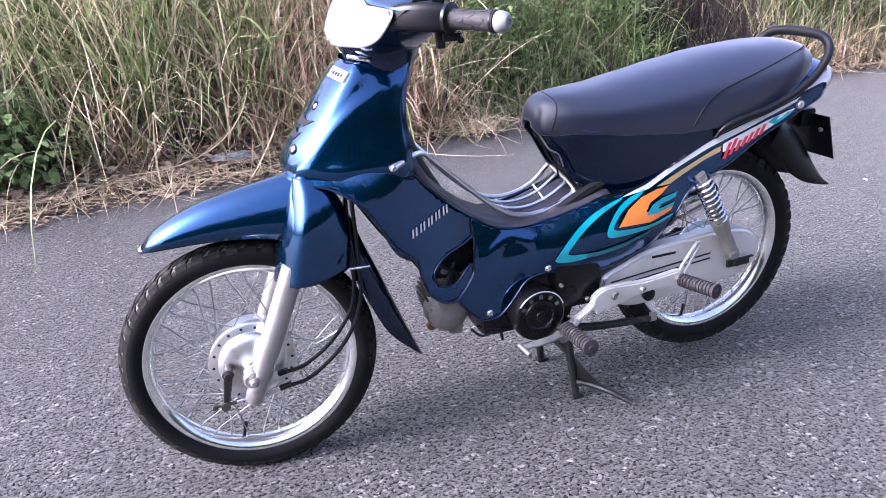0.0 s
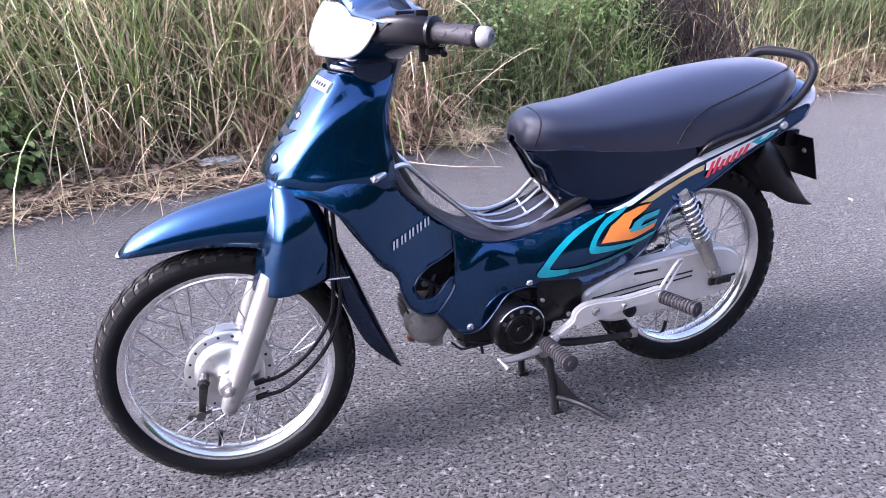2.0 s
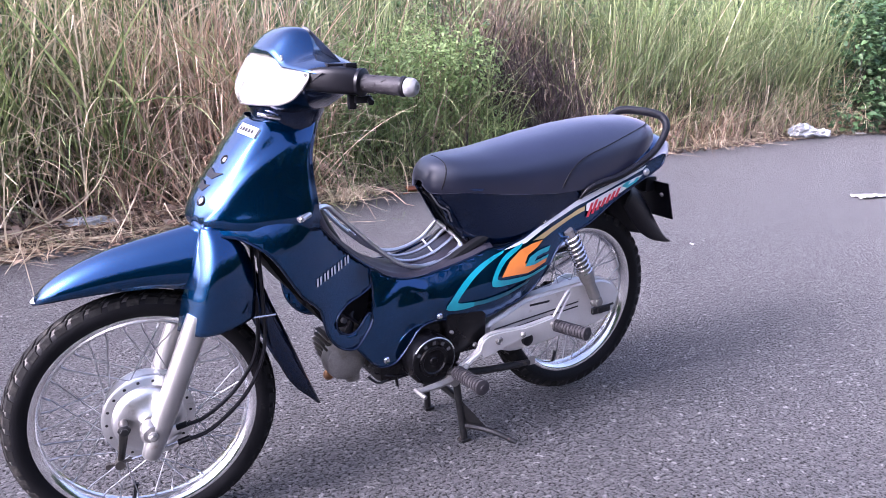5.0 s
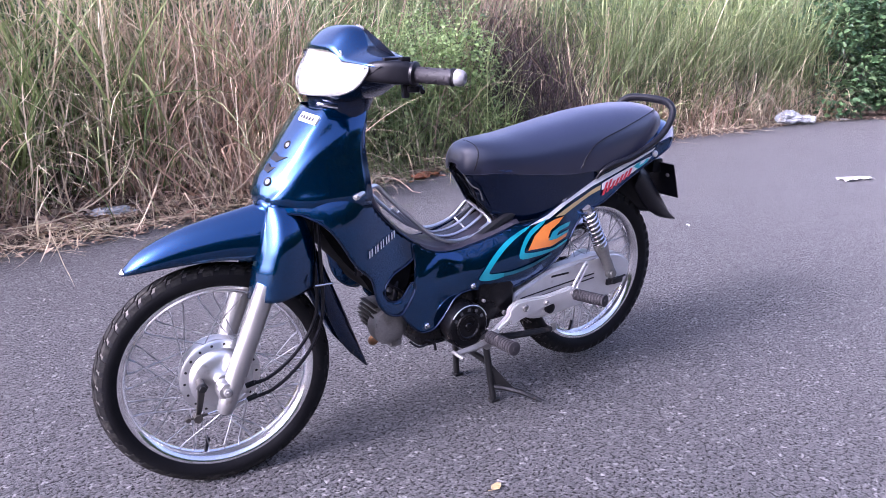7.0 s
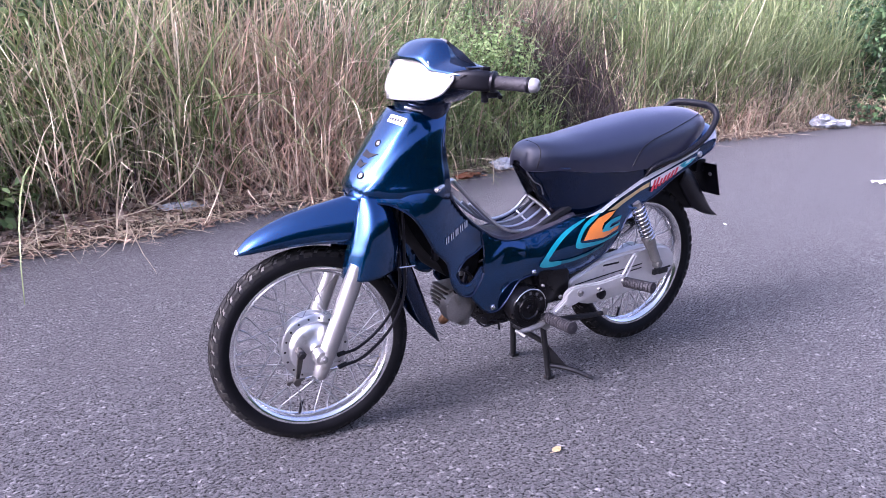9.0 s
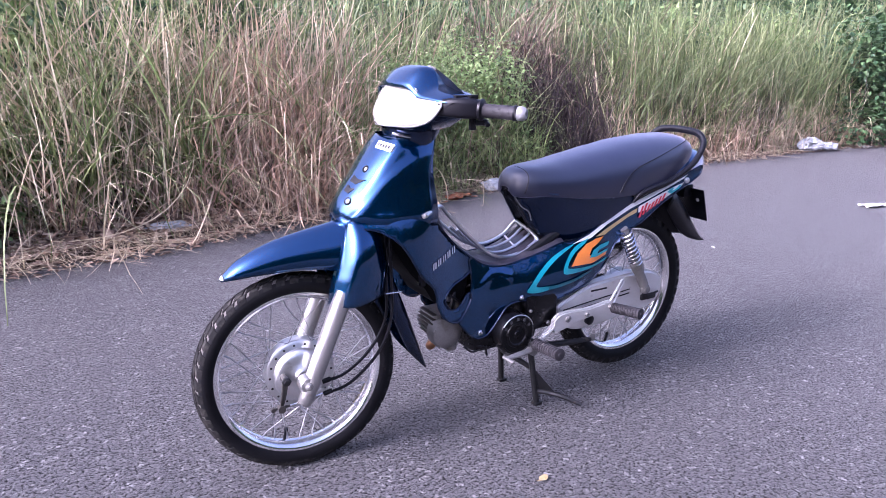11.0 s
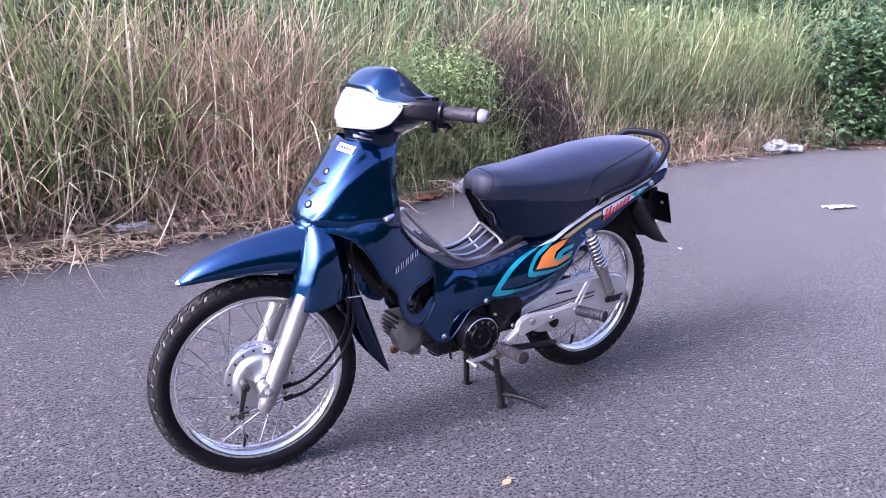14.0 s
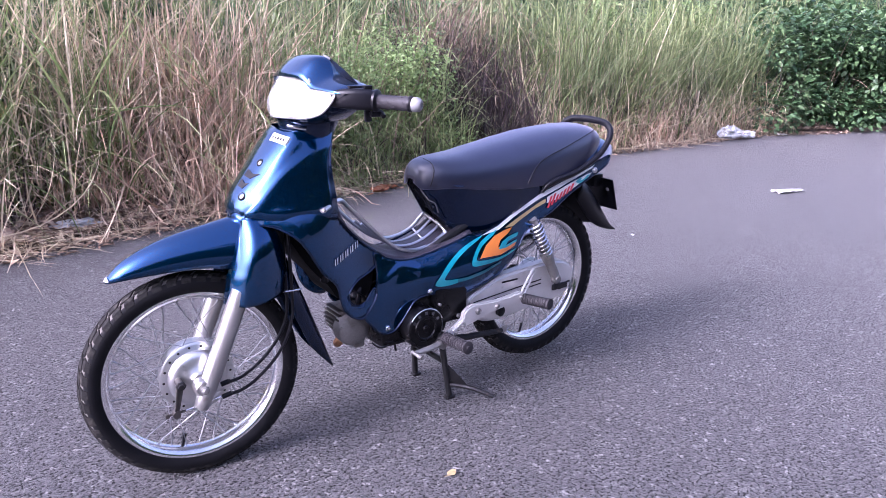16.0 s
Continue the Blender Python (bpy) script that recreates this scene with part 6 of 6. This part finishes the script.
# tall pale and green grass
grass("tall_grass", M_GREEN, "tall broad green grass in the verge", scatter(140, -3.5, 3.4, 0.20, 1.5, 0.8, 1.2, ((1.75, 3.4, 1.0, 0.8), (-2.4, -0.45, 1.1, 0.7))), 12, (0.8, 2.0), (0.006, 0.016), 0.34, (0.05, 2.8), 0.05, 11, None, (0, 0), 0.08)
grass("tall_grass", M_CANE, "tall upright green grass in the verge", scatter(300, 4.1, 8.35, 0.25, 1.8, 0.75, 1.15, (DARK,)), 15, (0.7, 1.8), (0.006, 0.015), 0.17, (0.0, 1.9), 0.09, 10, None, (0, 0), 0.05)
grass("tall_grass", M_DRY, "tall pale dry grass stems", scatter(70, -3.5, 6.5, 0.35, 1.7, 0.8, 1.15, (SHRUB, DARK, LEFTB)), 9, (0.9, 2.0), (0.006, 0.015), 0.2, (0.05, 2.0), 0.10, 10, None, (0, 0), 0.15)
# deep layer that closes the view
grass("tall_grass", M_CANE, "dense tall grass behind the verge", scatter(380, 1.4, 16, 1.5, 4.5, 1.0, 1.25), 12, (1.0, 1.9), (0.014, 0.030), 0.16, (0.05, 1.5), 0.18, 8)
grass("dead_grass", M_BROWN, "brown dead grass behind the verge", scatter(190, -6, 16, 1.3, 3.5, 0.9, 1.1), 12, (0.8, 1.8), (0.012, 0.026), 0.4, (0.1, 2.0), 0.18, 8)


def leaf_cloud(name, material, centres, radii, count, size, flatten=0.35):
    """Pointed, folded leaves spread over and inside lumps of foliage."""
    centres, radii = np.asarray(centres, float), np.asarray(radii, float)
    w = radii ** 2
    pick = RNG.choice(len(centres), count, p=w / w.sum())
    d = RNG.normal(0, 1, (count, 3))
    d /= np.linalg.norm(d, axis=1)[:, None]
    rr = radii[pick] * RNG.uniform(0.55, 1.08, count)
    p = centres[pick] + d * rr[:, None] * np.array([1, 1, 0.9])
    keep = p[:, 2] > 0.04
    p, d = p[keep], d[keep]
    n = len(p)
    out = d + RNG.normal(0, 0.55, (n, 3))
    out[:, 2] = out[:, 2] * 0.6 - 0.15
    out /= np.linalg.norm(out, axis=1)[:, None]
    up = d * 0.5 + np.array([0, 0, 1.0]) + RNG.normal(0, flatten, (n, 3))
    side = np.cross(out, up)
    side /= np.linalg.norm(side, axis=1)[:, None] + 1e-9
    nrm = np.cross(side, out)
    s = RNG.uniform(size[0], size[1], n)[:, None]
    wd = s * RNG.uniform(0.24, 0.34, (n, 1))
    base, tip = p, p + out * s - nrm * s * 0.12
    m1, m2 = p + out * s * 0.33, p + out * s * 0.70 - nrm * s * 0.03
    l1, r1 = m1 + side * wd + nrm * wd * 0.35, m1 - side * wd + nrm * wd * 0.35
    l2, r2 = m2 + side * wd * 0.72 + nrm * wd * 0.2, m2 - side * wd * 0.72 + nrm * wd * 0.2
    v = np.stack([base, l1, m1, r1, l2, m2, r2, tip], 1).reshape(-1, 3)
    o = np.arange(n)[:, None] * 8
    tri = np.array([[0, 2, 1], [0, 3, 2], [1, 2, 5], [1, 5, 4], [3, 6, 5], [3, 5, 2], [4, 5, 7], [5, 6, 7]])
    f = (o[:, :, None] + tri[None]).reshape(-1, 3)
    return mesh_from(name, v, f, material)


def bush(label, x0, x1, d0, d1, top, lumps, leaves, size, material, rmin=0.16, rmax=0.34, lift=0.0):
    """A leafy bush: stems from the ground and a crown of separate leaves on uneven lumps."""
    xs = RNG.uniform(x0, x1, lumps)
    ds = RNG.uniform(d0, d1, lumps)
    rs = RNG.uniform(rmin, rmax, lumps)
    zs = lift + rs * 0.6 + RNG.random(lumps) ** 1.15 * np.maximum(0.05, top - rs * 1.4)
    ctr = np.stack([xs, verge_edge(xs) + ds, zs], 1)
    base = new("bush")
    mid = (x0 + x1) / 2
    base.location = (mid, float(verge_edge(mid)) + (d0 + d1) / 2, 0.05)
    tagged(base, label, "bush")
    leaves_me = leaf_cloud("foliage", material, ctr, rs, leaves, size)
    ob = new("foliage", leaves_me)
    ob.parent, ob.matrix_parent_inverse = base, Matrix.Translation(-base.location)
    tagged(ob, "many small pointed green leaves", kind="stuff")
    bm = bmesh.new()
    for c in ctr:
        root = Vector((c[0] * 0.7 + mid * 0.3 + RNG.normal(0, 0.05), float(verge_edge(c[0])) + 0.15 + (d0 + d1) / 2 * 0.6, 0.02))
        tip = Vector(c) + Vector((0, 0, 0.08))
        tube(bm, [root, root.lerp(tip, 0.5) + Vector((RNG.normal(0, 0.06), RNG.normal(0, 0.06), 0.05)), tip], [0.008, 0.005, 0.002], 5, 4)
    tagged(part("stem_tangle", bm, M_BROWN, base, "thin brown stems"), kind="stuff")
    return base


bush("leafy green creeper bush tangled with grass behind the road edge", 1.5, 3.32, 0.20, 0.85, 1.05, 80, 13000, (0.022, 0.048), M_LEAF, 0.12, 0.27)
bush("tall leafy green bush in the verge grass", 2.5, 3.38, 0.35, 1.5, 1.25, 36, 5000, (0.026, 0.05), M_LEAF, 0.16, 0.30)
bush("broad-leaved green shrub at the road edge", -2.3, -0.46, 0.34, 0.80, 0.75, 52, 6000, (0.04, 0.085), M_LEAF, 0.12, 0.22)
bush("dense dark green bush beside the road", 8.2, 10.6, 0.05, 1.2, 1.6, 70, 13000, (0.05, 0.11), M_DARKLEAF, 0.20, 0.40)
bush("dense dark green bush beside the road", 10.2, 14.5, 0.2, 1.8, 1.9, 46, 6000, (0.08, 0.15), M_DARKLEAF, 0.3, 0.55)
bush("bright green bush in the tall grass", 6.6, 8.4, 1.2, 2.2, 1.7, 22, 2600, (0.05, 0.10), M_LEAF, 0.2, 0.36)
bush("green shrub deep in the tall grass", -3.6, -1.6, 0.9, 1.8, 1.7, 22, 1900, (0.06, 0.11), M_DARKLEAF, 0.2, 0.4)
bush("leafy green shrub among the tall grass", -1.9, 0.0, 0.85, 1.4, 1.5, 40, 4200, (0.04, 0.09), M_LEAF, 0.14, 0.28)

bush("dark leafy undergrowth behind the dry grass", -0.7, 1.6, 0.9, 1.6, 1.9, 40, 5000, (0.05, 0.10), M_DARKLEAF, 0.2, 0.4)
bush("dark leafy undergrowth behind the tall grass", 3.2, 8.0, 1.1, 1.8, 1.5, 40, 3600, (0.06, 0.11), M_DARKLEAF, 0.2, 0.4)

bush("tall dark thicket closing the view behind the grass", -6, 4, 2.6, 4.2, 2.6, 60, 5200, (0.09, 0.18), M_DARKLEAF, 0.4, 0.8)
bush("tall dark thicket closing the view behind the grass", 4, 17, 2.8, 4.6, 2.7, 90, 9000, (0.10, 0.20), M_DARKLEAF, 0.4, 0.8)


# litter of dead leaves and straw along the edge
def flat_leaves(name, n, material, x0, x1, d0, d1, size, label):
    x = RNG.uniform(x0, x1, n)
    d = d0 + (d1 - d0) * np.clip(RNG.beta(2.0, 2.2, n), 0, 1)
    p = np.stack([x, verge_edge(x) + d, 0.006 + 0.04 * RNG.random(n) * np.clip((d + 0.15) * 3, 0.1, 1.2) + np.where(d > 0.04, 0.036 + 0.05 * d, 0)], 1)
    az = RNG.uniform(0, 2 * math.pi, n)
    tl = RNG.normal(0, 0.35, (n, 2))
    a = np.stack([np.cos(az), np.sin(az), tl[:, 0]], 1)
    b = np.stack([-np.sin(az), np.cos(az), tl[:, 1]], 1)
    s = RNG.uniform(size[0], size[1], (n, 1))
    w = s * RNG.uniform(0.18, 0.42, (n, 1))
    lift = np.array([0, 0, 1.0]) * s * 0.12
    v = np.stack([p - a * s / 2, p + b * w / 2 + lift, p, p - b * w / 2 + lift, p + a * s / 2], 1).reshape(-1, 3)
    o = np.arange(n)[:, None] * 5
    f = (o[:, :, None] + np.array([[0, 2, 1], [0, 3, 2], [1, 2, 4], [2, 3, 4]])[None]).reshape(-1, 3)
    ob = new(name, mesh_from(name, v, f, material))
    return tagged(ob, label, "leaf litter", kind="stuff")


flat_leaves("leaf_litter", 21000, M_LITTER, -3, 9.5, -0.16, 0.62, (0.02, 0.07), "brown fallen leaves along the road edge")

flat_leaves("leaf_litter", 1500, M_LITTER, -2.6, 1.4, -0.02, 0.6, (0.06, 0.13), "large curled brown fallen leaves by the road")


def straw(n, x0, x1, d0, d1, length, label, way=(math.pi * 0.9, math.pi * 2.1)):
    x = RNG.uniform(x0, x1, n)
    d = RNG.uniform(d0, d1, n)
    base = np.stack([x, verge_edge(x) + d, np.full(n, 0.012)], 1)
    v, f = blades(base, RNG.uniform(length[0], length[1], n), RNG.uniform(0.003, 0.006, n), RNG.uniform(way[0], way[1], n), RNG.uniform(1.15, 1.5, n), RNG.uniform(0.1, 0.5, n), 5, 0.35)
    ob = new("straw", mesh_from("straw", v, f, M_DRY))
    return tagged(ob, label, "straw", kind="stuff")


straw(4200, -2.6, 8.2, 0.0, 0.42, (0.10, 0.45), "loose dry straw lying on the road edge")
grass("dead_twigs", M_TWIG, "small dark twigs lying in the litter", scatter(260, -3, 1.4, 0.0, 0.4, 0.6, 1.1), 5, (0.08, 0.35), (0.003, 0.008), 1.35, (0.0, 0.4), 0.08, 4)
straw(1300, -2.6, 1.3, 0.02, 0.62, (0.12, 0.5), "pale dry straw matted on the verge")
straw(26, -0.45, 0.05, -0.02, 0.12, (0.3, 0.65), "long pale stems lying out on the asphalt", (-0.75, -0.05))
straw(34, -1.1, 0.7, 0.02, 0.14, (0.2, 0.5), "long straw stems lying out on the asphalt")
n = 130
base = np.stack([RNG.normal(1.64, 0.07, n), RNG.normal(2.52, 0.05, n), RNG.uniform(0.01, 0.07, n)], 1)
v, f = blades(base, RNG.uniform(0.12, 0.38, n), RNG.uniform(0.004, 0.008, n), RNG.uniform(0, 2 * math.pi, n), RNG.uniform(0.5, 1.5, n), RNG.uniform(0.6, 2.6, n), 8, 1.2)
tagged(new("straw", mesh_from("straw", v, f, M_DRY)), "small tangled heap of straw on the asphalt", "straw", kind="stuff")

# overgrown bank far behind the verge
bm = bmesh.new()
rows = []
for j, (z, back) in enumerate(((0.0, 5.0), (0.9, 5.3), (1.9, 5.6), (2.7, 6.1), (3.1, 7.2))):
    rows.append([(i * 0.7 - 12, float(verge_edge(i * 0.7 - 12)) + back + 0.6 * noise.noise((i * 0.6, j * 0.9, 2.0)), z * (1 + 0.18 * noise.noise((i * 0.4, 3.0, 0)))) for i in range(52)])
tagged(part("bank", loft(bm, rows), M_HEDGE, None, smooth=False), "dark overgrown bank behind the verge", "bank", kind="structure")

# wooded bank across the road, unseen behind the viewer; added to block sky light
bm = bmesh.new()
rows = []
for j, (z, back) in enumerate(((-0.05, 0.0), (1.2, 0.25), (2.6, 0.4), (3.9, 0.9), (4.8, 1.8), (5.2, 3.2))):
    rows.append([(i * 0.8 - 13, -8.2 - back + 0.8 * noise.noise((i * 0.5, j * 0.9, 4.0)), z * (1 + 0.22 * noise.noise((i * 0.33, 7.0, 0)))) for i in range(42)])
bank = part("hedge", loft(bm, rows), M_HEDGE, None, smooth=False)
tagged(bank, "unseen tall dark wooded bank added across the road", "hedge", kind="structure")
n = 9000
x, z = RNG.uniform(-13, 20, n), 5.0 * RNG.random(n)
p = np.stack([x, -8.0 - 0.25 * z * RNG.random(n) + RNG.normal(0, 0.25, n), z], 1)
a, b = RNG.normal(0, 1, (n, 3)), RNG.normal(0, 1, (n, 3))
a, b = a / np.linalg.norm(a, axis=1)[:, None] * 0.16, b / np.linalg.norm(b, axis=1)[:, None] * 0.09
v = np.stack([p - a, p + b, p + a, p - b], 1).reshape(-1, 3)
f = np.arange(n * 4).reshape(-1, 4)
tagged(new("hedge_leaves", mesh_from("hedge_leaves", v, f, M_HEDGE)), "dark green leaves of the unseen wooded bank", "leaves", kind="stuff")


# ---- small loose things ----
def crumpled(name, centre, size, material, label, seed, flat=0.5, cat="plastic bag"):
    bm = bmesh.new()
    bmesh.ops.create_icosphere(bm, subdivisions=4, radius=1.0)
    for v in bm.verts:
        d = v.co.normalized()
        r = 1 + 0.55 * noise.noise(d * 1.7 + Vector((seed, 0, 0))) + 0.35 * abs(noise.noise(d * 4.5 + Vector((0, seed, 0)))) - 0.25 * abs(noise.noise(d * 9 + Vector((0, 0, seed))))
        p = d * r
        v.co = Vector(centre) + Vector((p.x * size[0], p.y * size[1], max(0.0, p.z * flat + 0.45) * size[2]))
    ob = part(name, bm, material, None, angle=22)
    return tagged(ob, label, cat)


crumpled("plastic_bag", (2.69, 2.80, 0.012), (0.095, 0.06, 0.085), M_BAG, "crumpled clear plastic bag on the road edge", 3.1)
crumpled("plastic_bag", (7.34, 2.98, 0.012), (0.17, 0.09, 0.15), M_BAG, "crumpled clear plastic bag at the road edge", 7.7)
crumpled("plastic_bag", (7.62, 2.92, 0.012), (0.12, 0.07, 0.09), M_BAG, "torn piece of clear plastic at the road edge", 5.2)
crumpled("plastic_bag", (2.0, 3.10, 0.30), (0.07, 0.05, 0.05), M_BAG, "clear plastic bag caught in the bush", 9.4)
crumpled("plastic_scrap", (0.16, 2.52, 0.055), (0.11, 0.06, 0.05), M_BAG, "scrap of pale plastic among fallen leaves", 2.2, cat="plastic scrap")
crumpled("paper_scrap", (8.35, 2.88, 0.004), (0.09, 0.05, 0.02), M_PAPER, "small white paper scrap by the verge", 4.3, cat="paper scrap")
bm = bmesh.new()
rows = []
for i in range(13):
    u = i / 12
    rows.append([(4.87 + 0.25 * u, 1.04 - 0.08 * u + 0.075 * (q / 4 - 0.5) * (1 + 0.3 * math.sin(u * 7)), 0.006 + 0.016 * abs(math.sin(u * 9 + q)) + 0.006 * math.sin(q * 2.1 + u * 4) ** 2) for q in range(5)])
tagged(part("paper_litter", loft(bm, rows), M_PAPER, None, angle=30, solid=-0.001), "crumpled white paper strip lying on the asphalt", "paper litter")


def fallen_leaf(name, x, y, size, azim, material, label):
    bm = bmesh.new()
    rows = []
    for i in range(9):
        t = i / 8
        w = size * 0.30 * math.sin(math.pi * min(1, t * 1.02)) ** 0.7 + 0.0005
        rows.append([Vector((size * (t - 0.5), w * q / 2, 0.006 + size * (0.10 * abs(q) / 2 + 0.16 * (t - 0.5) ** 2 + 0.03 * math.sin(t * 15 + q)))) for q in range(-2, 3)])
    rot = Matrix.Translation((x, y, 0)) @ Matrix.Rotation(azim, 4, "Z")
    bm = loft(bm, [[rot @ p for p in r] for r in rows])
    tube(bm, [rot @ Vector((-size * 0.5, 0, 0.008)), rot @ Vector((-size * 0.75, 0.004, 0.010))], size * 0.012, 5, 1)
    return tagged(part(name, bm, material, None, angle=40, solid=-0.0006), label, "leaf")


fallen_leaf("fallen_leaf", 2.24, 2.66, 0.22, 0.5, M_RUST, "large curled red-brown fallen leaf at the road edge")
fallen_leaf("fallen_leaf", 2.36, 2.74, 0.15, 2.2, M_RUST, "curled red-brown fallen leaf at the road edge")
fallen_leaf("fallen_leaf", 0.530, -0.440, 0.035, 0.3, M_YELLOW, "tiny yellow leaf on the asphalt")
fallen_leaf("fallen_leaf", 2.9, 0.85, 0.03, 1.3, M_PAPER, "tiny pale leaf on the asphalt")

# loose chippings on the asphalt
n = 2600
x, y = RNG.uniform(-2.2, 5.0, n), RNG.uniform(-1.1, 2.3, n)
bm = bmesh.new()
bmesh.ops.create_icosphere(bm, subdivisions=1, radius=1.0)
unit = np.array([v.co[:] for v in bm.verts])
tri = np.array([[v.index for v in f.verts] for f in bm.faces])
bm.free()
s = RNG.uniform(0.0015, 0.0042, (n, 1)) * np.where(RNG.random((n, 1)) < 0.06, 1.4, 1)
v = unit[None] * (s * RNG.uniform(0.7, 1.3, (n, 3)) * np.array([1, 1, 0.5]))[:, None, :]
v = v + np.stack([x, y, np.full(n, 0.001)], 1)[:, None, :] + RNG.normal(0, 0.0006, v.shape)
f = (np.arange(n)[:, None, None] * len(unit) + tri[None]).reshape(-1, 3)
tagged(new("chippings", mesh_from("chippings", v.reshape(-1, 3), f, M_STONE, False)), "loose pale stone chippings on the asphalt", "gravel", kind="stuff")
